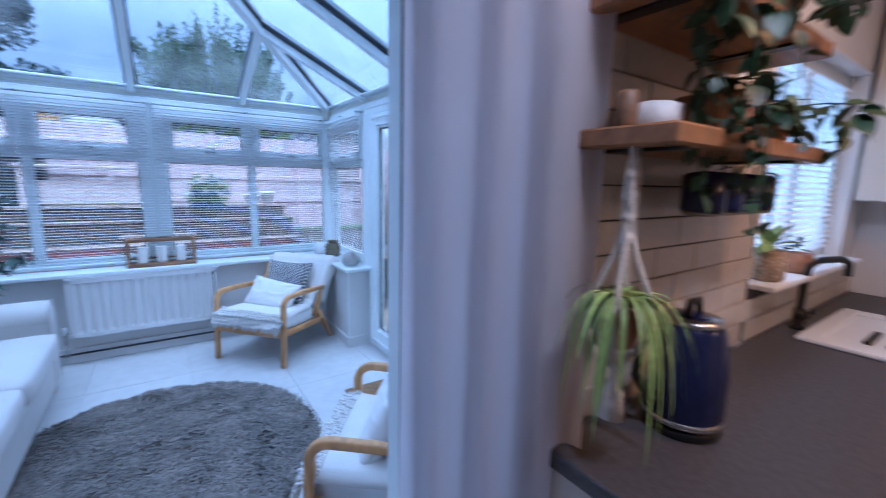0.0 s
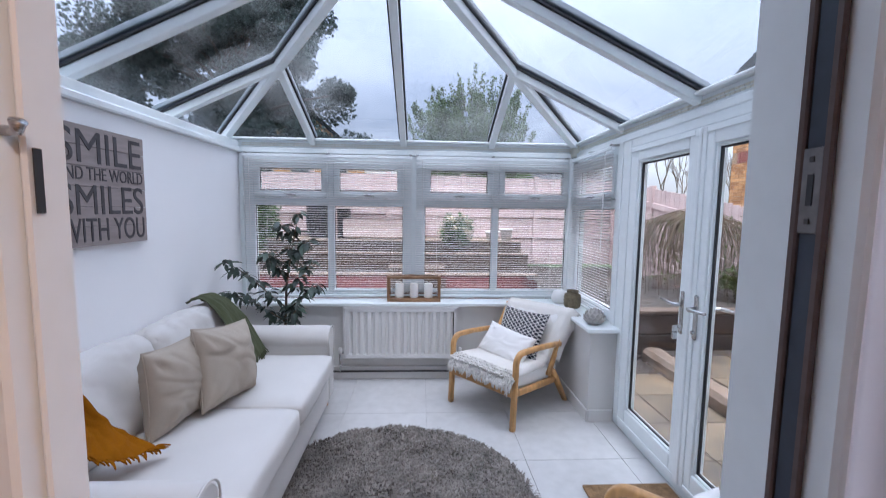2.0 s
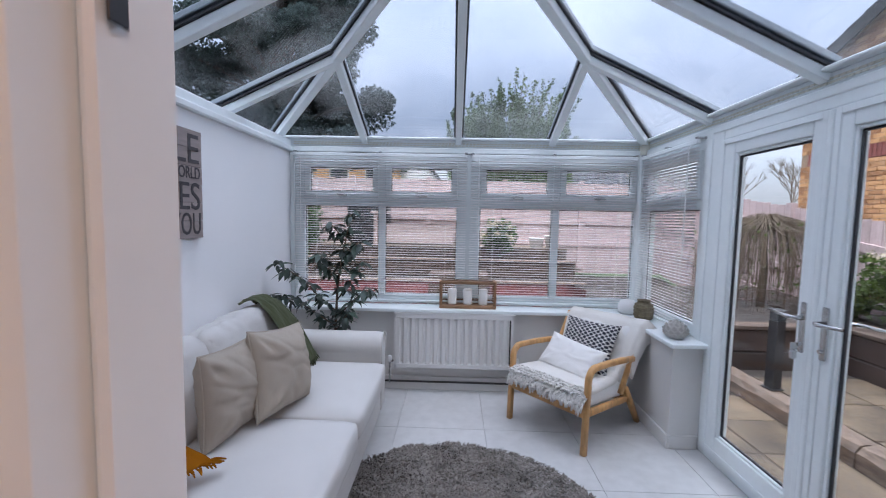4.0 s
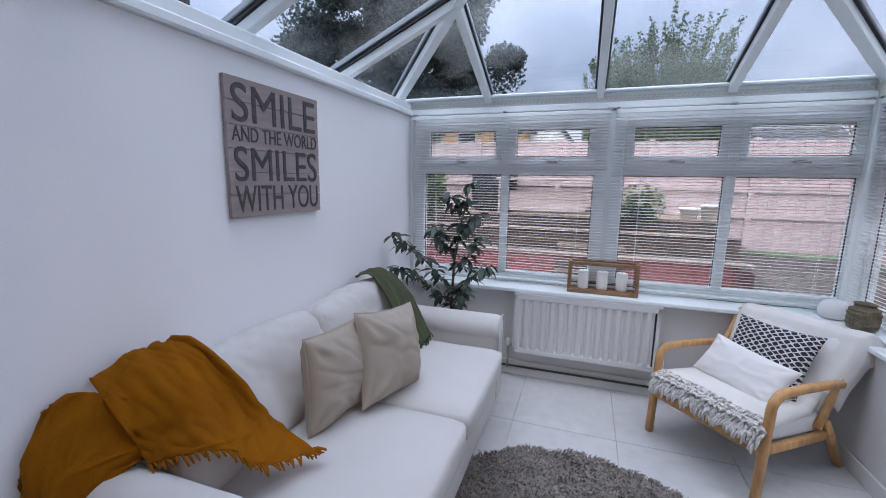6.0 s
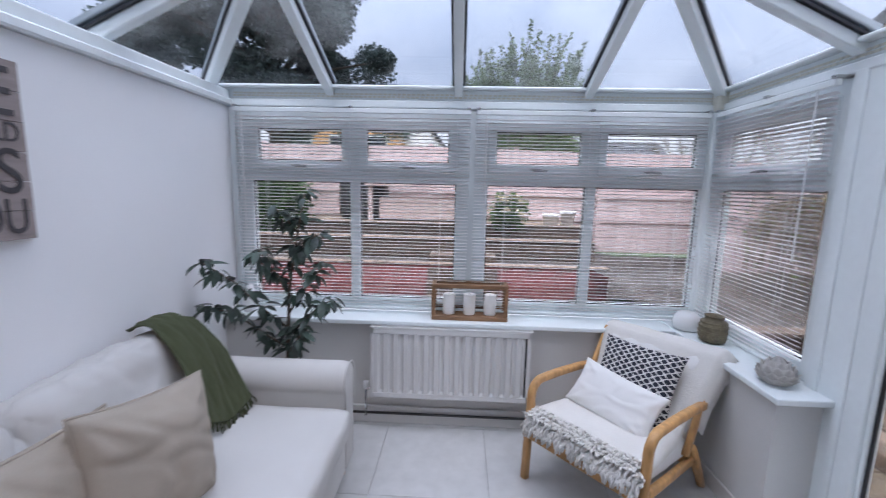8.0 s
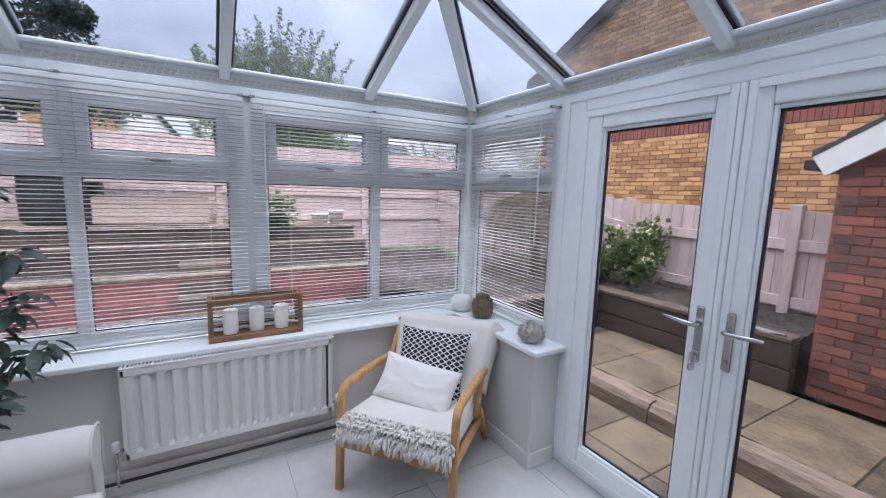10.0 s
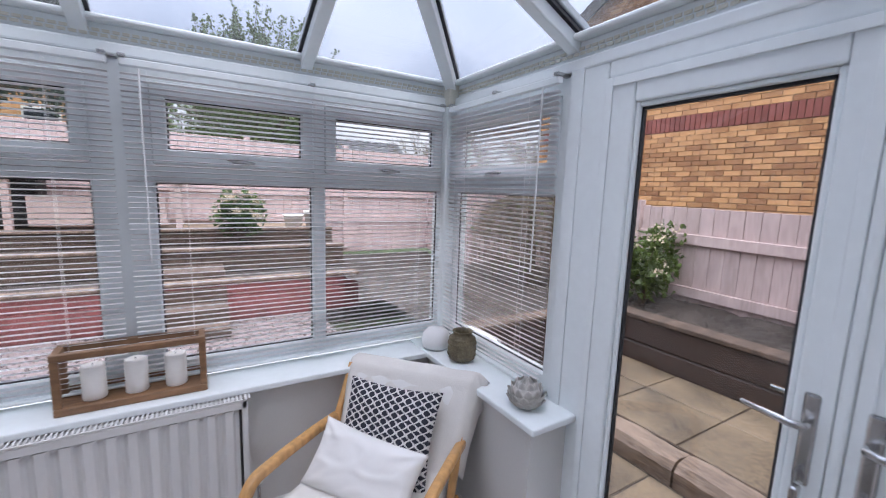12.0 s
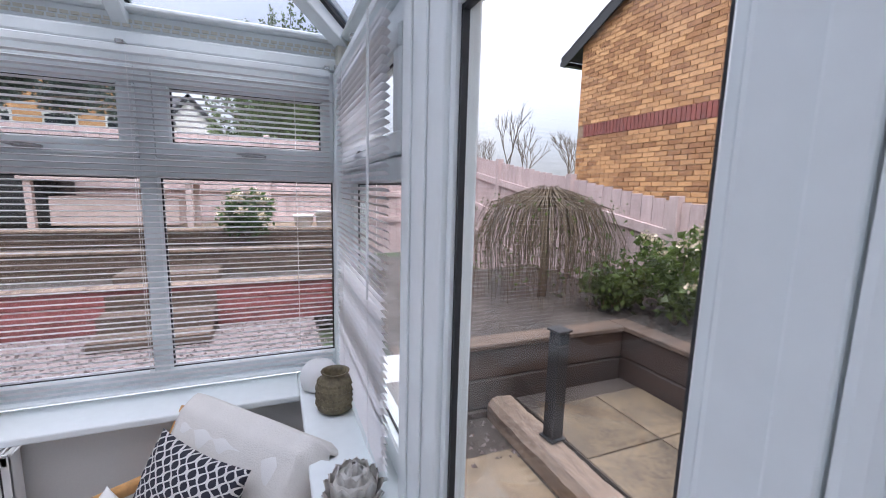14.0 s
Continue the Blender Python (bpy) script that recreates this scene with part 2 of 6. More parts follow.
def tube(bm, pts, rad, n=8, sq=None):
    """A round (or flattened, sq=(a, b)) tube along pts; rad a number or a list."""
    pts = [Vector(p) for p in pts]
    rs = rad if isinstance(rad, (list, tuple)) else [rad] * len(pts)
    rings, ref = [], None
    for i, p in enumerate(pts):
        d = (pts[min(i + 1, len(pts) - 1)] - pts[max(i - 1, 0)]).normalized()
        if ref is None:
            ref = Vector((1, 0, 0)) if abs(d.x) < 0.8 else Vector((0, 1, 0))
        s = (ref - d * ref.dot(d)).normalized()
        ref = s
        t = d.cross(s)
        ring = []
        for k in range(n):
            a = 2 * math.pi * (k + 0.5) / n
            ca, sa = math.cos(a), math.sin(a)
            if sq:
                ca = math.copysign(abs(ca) ** 0.5, ca) * sq[0]
                sa = math.copysign(abs(sa) ** 0.5, sa) * sq[1]
            ring.append(bm.verts.new(p + s * ca * rs[i] + t * sa * rs[i]))
        rings.append(ring)
    for r0, r1 in zip(rings, rings[1:]):
        for k in range(n):
            bm.faces.new((r0[k], r0[(k + 1) % n], r1[(k + 1) % n], r1[k]))
    bm.faces.new(rings[0][::-1])
    bm.faces.new(rings[-1])
    return bm


def lathe(bm, prof, c=(0, 0, 0), n=28):
    rings = [[bm.verts.new((c[0] + r * math.cos(2 * math.pi * k / n), c[1] + r * math.sin(2 * math.pi * k / n), c[2] + z)) for k in range(n)] for r, z in prof]
    for a, b in zip(rings, rings[1:]):
        for k in range(n):
            bm.faces.new((a[k], a[(k + 1) % n], b[(k + 1) % n], b[k]))
    bm.faces.new(rings[0][::-1])
    bm.faces.new(rings[-1])
    return bm


def sheet(fn, nu, nv):
    """A grid surface from fn(u, v), both 0 to 1."""
    bm = bmesh.new()
    g = [[bm.verts.new(fn(i / nu, j / nv)) for j in range(nv + 1)] for i in range(nu + 1)]
    for i in range(nu):
        for j in range(nv):
            bm.faces.new((g[i][j], g[i + 1][j], g[i + 1][j + 1], g[i][j + 1]))
    return bm


def thick(ob, t, off=1.0):
    md = ob.modifiers.new("thickness", "SOLIDIFY")
    md.thickness, md.offset = t, off
    return ob


def nz(x, y, z=0.0, s=1.0):
    return noise.noise(Vector((x * s, y * s, z * s)))


def cushion(w, h, d, seed=0, n=40, wr=0.015, pinch=0.085):
    """A soft pillow in the xy plane, d thick, with pointed corners, gathers and creases."""
    bm = bmesh.new()
    top, bot = {}, {}
    for i in range(n + 1):
        for j in range(n + 1):
            u, v = 2 * i / n - 1, 2 * j / n - 1
            k = max(0.0, (1 - abs(u) ** 2.6) * (1 - abs(v) ** 2.6))
            x, y = u * w / 2 * (1 - pinch * (1 - v * v)), v * h / 2 * (1 - pinch * (1 - u * u))
            x += 0.004 * (1 - abs(u) ** 4) * nz(y, x, seed, 9)
            soft = min(1, 3 * k)
            cr = wr * (nz(x, y, seed, 5) + 0.5 * nz(x + 5, y, seed, 12)) * soft
            # sharp folds that run across the face
            q = nz(x * 0.8 + 3, y * 2.2 + 0.9 * x, seed + 2, 6)
            cr -= 0.0085 * max(0.0, 1 - abs(q) / 0.2) * soft
            # gathers fanning out of each corner
            for cu, cv in ((-1, -1), (1, -1), (1, 1), (-1, 1)):
                r = math.hypot(u - cu, v - cv)
                an = math.atan2(v - cv, u - cu)
                cr += 0.009 * math.sin(9 * an + seed + 2 * cu) * math.exp(-((r - 0.35) / 0.3) ** 2) * soft
            z = d / 2 * k ** 0.48
            edge = i in (0, n) or j in (0, n)
            wave = 0.006 * nz(u * 3, v * 3, seed + 5) if edge else 0
            top[i, j] = bm.verts.new((x, y, z + cr + wave))
            bot[i, j] = top[i, j] if edge else bm.verts.new((x, y, -z + cr * 0.6))
    for i in range(n):
        for j in range(n):
            bm.faces.new((top[i, j], top[i + 1, j], top[i + 1, j + 1], top[i, j + 1]))
            f = (bot[i, j], bot[i, j + 1], bot[i + 1, j + 1], bot[i + 1, j])
            if len({*f}) == 4 and not bm.faces.get(f):
                bm.faces.new(f)
    return bm


def soft_box(x0, x1, y0, y1, z0, z1, r=0.05, crown=0.02, seed=0, wr=0.006):
    """A padded block with round edges, a slightly domed top and uneven faces."""
    bm = B(x0, x1, y0, y1, z0, z1)
    bmesh.ops.subdivide_edges(bm, edges=bm.edges[:], cuts=34 if wr > 0.02 else 9, use_grid_fill=True)
    cx, cy, cz = (x0 + x1) / 2, (y0 + y1) / 2, (z0 + z1) / 2
    hx, hy, hz = (x1 - x0) / 2, (y1 - y0) / 2, (z1 - z0) / 2
    for v in bm.verts:
        p = Vector((v.co.x - cx, v.co.y - cy, v.co.z - cz))
        q = Vector((max(-hx + r, min(hx - r, p.x)), max(-hy + r, min(hy - r, p.y)), max(-hz + r, min(hz - r, p.z))))
        d = p - q
        if d.length > 1e-6:
            p = q + d.normalized() * r
        if p.z > 0:
            p.z += crown * max(0, 1 - (p.x / hx) ** 2) * max(0, 1 - (p.y / hy) ** 2)
        n3 = wr * (nz(p.x + seed, p.y, p.z, 5) + 0.5 * nz(p.x, p.y + seed, p.z, 13))
        if wr > 0.02:
            cw = max(0.0, 1 - abs(nz(p.x * 2 + seed, p.y * 7 + p.z * 5, p.z * 2.5, 2.0)) / 0.14)
            n3 -= 0.011 * cw * max(0.0, min(1.0, 0.35 + p.z / hz))
        p += p.normalized() * n3
        v.co = p + Vector((cx, cy, cz))
    return bm


# ---------- the room's shell ----------
XL, XR, YB, YH, YK = -0.70, 2.32, 4.60, 1.40, 0.96   # left wall, right frames, back frames, house wall outside and inside
XC, ZE = 0.745, 2.115
def structure(name, bm, material, label, category):
    return tagged(part(name, bm, material), label, category, kind="structure")


structure("wall_left", B(XL - 0.28, XL, YH, 4.78, -0.2, 1.985), M_WALL, "plain white painted plaster side wall", "wall")
structure("cornice", box(B(XL - 0.28, XL + 0.028, YH, 4.60, 1.987, 2.03, bev=0.008), XL - 0.28, XL + 0.008, YH, 4.6, 2.03, 2.085, bev=0.006), M_UPVC, "white plastic cornice along the top of the wall", "cornice")
structure("wall_back", B(XL + 0.001, 2.62, 4.43, 4.72, -0.2, 0.66), M_DWARF, "low pale grey painted wall under the windows", "wall")
structure("wall_right", B(2.12, 2.40, 3.63, 4.429, -0.2, 0.66), M_DWARF, "low pale grey painted pier beside the doors", "wall")
structure("wall_side", B(2.30, 2.42, YH + 0.002, 2.02, -0.2, 2.0), M_WALL, "short plain white wall beside the doors", "wall")
bm = bmesh.new()
box(bm, XL - 0.28, 0.50 - 0.98, YK, YH, -0.2, 2.9)
box(bm, 1.46, 2.44, YK, YH, -0.2, 2.9)
box(bm, 0.50 - 0.98, 1.46, YK, YH, 2.09, 2.9)
structure("wall_house", bm, M_WALL, "thick white house wall with the doorway to the garden room", "wall")
# skirting and pipe casing
bm = bmesh.new()
box(bm, XL + 0.002, 2.118, 4.408, 4.428, 0.0, 0.115, bev=0.004)
structure("baseboard_1", bm, M_DWARF, "pale grey skirting board under the windows", "skirting")
bm = bmesh.new()
box(bm, 2.104, 2.119, 3.616, 4.405, 0.0, 0.09, bev=0.004)
box(bm, 2.1195, 2.30, 3.614, 3.629, 0.0, 0.09, bev=0.004)
structure("baseboard_2", bm, M_DWARF, "pale grey skirting board round the pier", "skirting")
pipe = bmesh.new()
tube(pipe, [(0.1, 4.395, 0.075), (1.9, 4.395, 0.075)], 0.008)
tagged(part("heating_pipe", pipe, M_DARKMETAL, smooth=True), "thin dark heating pipe along the skirting", "pipe")
# sills
bm = bmesh.new()
box(bm, XL + 0.002, 2.085, 4.385, 4.606, 0.662, 0.69, bev=0.006, seg=2)
tagged(part("window_sill", bm, M_UPVC), "white glossy plastic window sill below the blinds", "window sill", kind="structure")
bm = bmesh.new()
box(bm, 2.086, 2.34, 3.585, 4.606, 0.662, 0.6905, bev=0.006, seg=2)
tagged(part("window_sill", bm, M_UPVC), "white glossy sill on top of the pier", "window sill", kind="structure")

# floor
structure("floor", B(XL - 0.2, 2.40, YH - 0.02, 4.5, -0.2, -0.008), M_GROUT, "grout bed under the pale floor tiles", "floor")
floor_ob = bpy.data.objects["floor"]


# ---------- windows ----------
def mapped(side):
    """Wall coordinates (along, outward, up) to the world."""
    if side == "back":
        return Matrix(((1, 0, 0, 0), (0, 1, 0, YB), (0, 0, 1, 0), (0, 0, 0, 1)))
    return Matrix(((0, 1, 0, XR), (1, 0, 0, 0), (0, 0, 1, 0), (0, 0, 0, 1)))


def window(name, side, u0, u1, panes, label):
    """A uPVC window of several lights, each with a fixed lower pane and a top-hung sash."""
    m = mapped(side)
    th = empty(name, Matrix(), label, "window", kind="structure")
    zs = (0.692, 0.775, 1.53, 1.985)
    bm = bmesh.new()
    box(bm, u0, u1, 0.0, 0.07, zs[0], zs[1], bev=0.006, m=m)
    box(bm, u0, u1, 0.0, 0.07, 1.532, 1.60, bev=0.006, m=m)
    box(bm, u0, u1, 0.0, 0.07, 1.915, zs[3], bev=0.006, m=m)
    part("window_frame", bm, M_UPVC, th)
    edges = [u0] + [x for p in panes for x in p] + [u1]
    for a, b in zip(edges[::2], edges[1::2]):
        part("mullion", B(a, b, -0.001, 0.071, zs[0] + 0.002, zs[3] - 0.002, bev=0.007, m=m), M_UPVC, th)
    for a, b in panes:
        part("pane", B(a - 0.008, b + 0.008, 0.03, 0.036, zs[1] - 0.01, zs[2] + 0.008, m=m), M_GLASS, th)
        bm = bmesh.new()
        for q in ((a, a + 0.006, zs[1], zs[2]), (b - 0.006, b, zs[1], zs[2]), (a, b, zs[1], zs[1] + 0.006), (a, b, zs[2] - 0.006, zs[2])):
            box(bm, q[0], q[1], 0.024, 0.029, q[2], q[3], m=m)
        part("gasket", bm, M_GASKET, th)
        sash = bmesh.new()
        s0, s1, t0, t1 = a - 0.006, b + 0.006, 1.602, 1.918
        box(sash, s0, s1, -0.012, 0.05, t0, t0 + 0.06, bev=0.006, m=m)
        box(sash, s0, s1, -0.012, 0.05, t1 - 0.06, t1, bev=0.006, m=m)
        box(sash, s0, s0 + 0.055, -0.0115, 0.05, t0 + 0.055, t1 - 0.055, bev=0.006, m=m)
        box(sash, s1 - 0.055, s1, -0.0115, 0.05, t0 + 0.055, t1 - 0.055, bev=0.006, m=m)
        so = part("sash", sash, M_UPVC, th)
        part("pane", B(s0 + 0.045, s1 - 0.045, 0.018, 0.024, t0 + 0.05, t1 - 0.05, m=m), M_GLASS, so)
        bm = bmesh.new()
        for q in ((s0 + 0.055, s0 + 0.061, t0 + 0.06, t1 - 0.06), (s1 - 0.061, s1 - 0.055, t0 + 0.06, t1 - 0.06), (s0 + 0.055, s1 - 0.055, t0 + 0.06, t0 + 0.065), (s0 + 0.055, s1 - 0.055, t1 - 0.065, t1 - 0.06)):
            box(bm, q[0], q[1], 0.012, 0.017, q[2], q[3], m=m)
        part("gasket", bm, M_GASKET, so)
        bm = bmesh.new()
        c = (a + b) / 2
        box(bm, c - 0.03, c + 0.03, -0.026, -0.0125, 1.615, 1.638, bev=0.005, m=m)
        tube(bm, [m @ Vector(p) for p in ((c - 0.05, -0.034, 1.632), (c - 0.01, -0.038, 1.628), (c + 0.055, -0.04, 1.622))], [0.005, 0.009, 0.006])
        part("handle", bm, M_CHROME, so, "small silver window latch")
    return th


PANES_BACK = ((-0.572, 0.066), (0.128, 0.742), (0.942, 1.556), (1.618, 2.252))
window("window_1", "back", -0.66, 2.318, PANES_BACK, "white plastic four-light window with top sashes")
window("window_2", "right", 3.735, 4.598, ((3.79, 4.515),), "white plastic side window with one top sash")
structure("corner_post", B(2.255, 2.335, 4.54, 4.599, 0.692, 1.985, bev=0.012, seg=2), M_UPVC, "white plastic corner post between the windows", "post")
structure("wall_post", B(XL + 0.001, -0.661, 4.585, 4.665, 0.692, 1.985, bev=0.006), M_UPVC, "white plastic trim post at the wall", "post")


def blind(side, u0, u1, label, cords, tilt=-7):
    m = mapped(side)
    th = empty("venetian_blind", Matrix(), label, "blind", group="venetian blinds at the windows")
    d = -0.052
    part("head_rail", B(u0, u1, d - 0.014, d + 0.014, 1.948, 1.975, bev=0.003, m=m), M_UPVC, th)
    part("bottom_rail", B(u0, u1, d - 0.013, d + 0.013, 0.722, 0.734, bev=0.003, m=m), M_UPVC, th)
    pitch, n = 0.0205, 58
    src = None
    for k in range(n):
        z = 0.752 + k * pitch
        if src is None:
            bm = sheet(lambda u, v: (u0 + (u1 - u0) * u, (v - 0.5) * 0.025, 0.004 * (1 - (2 * v - 1) ** 2)), 1, 4)
            bmesh.ops.solidify(bm, geom=bm.faces[:], thickness=0.0007)
            src = part("slat", bm, M_SLAT, th, m=m @ pose(0, d, z, tilt))
        else:
            share("slat", src, th, m @ pose(0, d + 0.0006 * nz(k, u0)  , z, tilt + 2.5 * nz(k * 1.7, u1), 0, 0.05 * nz(k, 3)))
    for c in cords:
        bm = bmesh.new()
        for dd in (-0.0135, 0.0135):
            tube(bm, [m @ Vector((c, d + dd, 0.73)), m @ Vector((c, d + dd, 1.95))], 0.0009, 4)
        part("cord", bm, M_SLAT, th)
    bm = bmesh.new()
    tube(bm, [m @ Vector((u0 + 0.06, d - 0.03, 1.94)), m @ Vector((u0 + 0.062, d - 0.032, 1.22))], 0.0035, 6)
    part("tilt_wand", bm, M_PLASTIC, th)
    for c in (u0 + 0.01, (u0 + u1) / 2, u1 - 0.01):
        part("bracket", B(c - 0.012, c + 0.012, d - 0.018, -0.0005, 1.9765, 1.9895, bev=0.002, m=m), M_CHROME, th)
    return th


blind("back", -0.645, 0.822, "wide white venetian blind with open slats", (-0.45, 0.1, 0.65))
blind("back", 0.858, 2.235, "wide white venetian blind with open slats", (1.05, 1.56, 2.1))
blind("right", 3.75, 4.525, "white venetian blind with open slats at the side window", (3.9, 4.35), -21)

# ---------- eaves ----------
bm = bmesh.new()
box(bm, XL - 0.2, 2.45, 4.585, 4.70, 1.988, 2.035, bev=0.008, seg=2)
box(bm, XL - 0.2, 2.45, 4.605, 4.70, 2.034, 2.10, bev=0.008, seg=2)
box(bm, XL - 0.2, 2.45, 4.56, 4.70, 2.099, 2.118, bev=0.006)
structure("eaves_beam_1", bm, M_UPVC, "white plastic eaves beam over the windows", "eaves beam")
bm = bmesh.new()
box(bm, 2.305, 2.42, YH, 4.584, 1.988, 2.035, bev=0.008, seg=2)
box(bm, 2.325, 2.42, YH, 4.56, 2.034, 2.10, bev=0.008, seg=2)
box(bm, 2.28, 2.42, YH, 4.559, 2.099, 2.118, bev=0.006)
structure("eaves_beam_2", bm, M_UPVC, "white plastic eaves beam over the doors", "eaves beam")
bm = bmesh.new()
for k in range(100):
    x = XL + 0.03 + k * 0.0295
    box(bm, x, x + 0.022, 4.5995, 4.606, 2.050, 2.060, m=None)
    box(bm, x + 0.006, x + 0.028, 4.5995, 4.606, 2.066, 2.076)
structure("eaves_vent_strip_1", bm, M_EAVE, "cream ventilation strip moulded along the eaves", "vent strip")
bm = bmesh.new()
for k in range(106):
    y = YH + 0.02 + k * 0.0295
    box(bm, 2.3195, 2.326, y, y + 0.022, 2.050, 2.060)
    box(bm, 2.3195, 2.326, y + 0.006, y + 0.028, 2.066, 2.076)
structure("eaves_vent_strip_2", bm, M_EAVE, "cream ventilation strip moulded along the eaves", "vent strip")
structure("eaves_corner_cap", B(2.265, 2.345, 4.545, 4.625, 1.99, 2.11, bev=0.018, seg=2), M_EAVE, "cream plastic cap in the eaves corner", "corner cap")

# ---------- glass roof ----------
roof = empty("ceiling", Matrix(), "hipped glass roof on white plastic rafters", "glass roof", kind="structure")
ER, EL, EY = XC + 1.60, XC - 1.60, 4.63
PR = Vector((XC, 2.88, 2.86))                  # ridge end
PH = Vector((XC, YH - 0.02, 2.86))
def glazing(pts):
    bm = bmesh.new()
    f = bm.faces.new([bm.verts.new(Vector(p) + Vector((0, 0, 0.012))) for p in pts])
    bmesh.ops.solidify(bm, geom=[f], thickness=0.016)
    return bm


for pts in (((EL - .05, EY + .05, ZE - .017), (ER + .05, EY + .05, ZE - .017), PR), ((EL - .05, EY + .05, ZE - .017), PR, PH, (EL - .05, YH, ZE - .017)), ((ER + .05, EY + .05, ZE - .017), PR, PH, (ER + .05, YH, ZE - .017))):
    g = part("roof_glazing", glazing(pts), M_ROOFGLASS, roof)
    g.visible_shadow = False


def rafter(a, b, w=0.052, h=0.05):
    a, b = Vector(a), Vector(b)
    r = part("rafter", beam(a, b, w, h, off=0.012), M_UPVC, roof)
    part("glazing_seal", beam(a, b, w + 0.026, 0.010, off=0.002, bev=0), M_GASKET, r)
    part("rafter_cap", beam(a, b, w + 0.01, 0.03, off=-0.05), M_UPVC, r)


HL, HR = Vector((XC - 0.80, 3.755, 2.4875)), Vector((XC + 0.79, 3.744, 2.491))
CL, CR = Vector((EL, EY, ZE)), Vector((ER, EY, ZE))
for c, h in ((CL, HL), (CR, HR)):
    rafter(c, PR, 0.06, 0.055)
    rafter((h.x, EY, ZE), h)
    rafter((c.x, h.y, ZE), h)
rafter((XC, EY, ZE), PR)
for y in (2.94, 2.16, 1.44):
    rafter((EL, y, ZE), (XC, y - 0.01, 2.86))
    rafter((ER, y, ZE), (XC, y - 0.01, 2.86))
part("ridge", beam(PR + Vector((0, 0.06, 0.005)), PH, 0.09, 0.085, off=0.0), M_UPVC, roof)
part("ridge_hub", lathe(bmesh.new(), [(0.055, -0.1), (0.075, -0.085), (0.08, -0.03), (0.07, 0.0)], PR), M_UPVC, roof, smooth=True)

# ---------- french doors to the garden ----------
door_frame = empty("door_frame", Matrix(), "white plastic frame round the french doors", "door frame", kind="structure")
mr = mapped("right")
part("post", B(3.571, 3.733, -0.01, 0.08, 0.0, 2.0, bev=0.008, seg=2, m=mr), M_UPVC, door_frame)
part("post_lip", B(3.672, 3.732, -0.017, -0.0102, 0.002, 1.998, bev=0.003, seg=2, m=mr), M_UPVC, door_frame)
part("post_seal", B(3.5665, 3.5705, -0.008, 0.03, 0.056, 1.934, m=mr), M_GASKET, door_frame)
part("post", B(2.022, 2.13, -0.01, 0.08, 0.0, 2.0, bev=0.008, seg=2, m=mr), M_UPVC, door_frame)
part("head", B(2.131, 3.570, -0.01, 0.08, 1.935, 1.999, bev=0.008, seg=2, m=mr), M_UPVC, door_frame)
part("threshold", B(2.131, 3.570, -0.01, 0.08, 0.0, 0.055, bev=0.008, seg=2, m=mr), M_UPVC, door_frame)


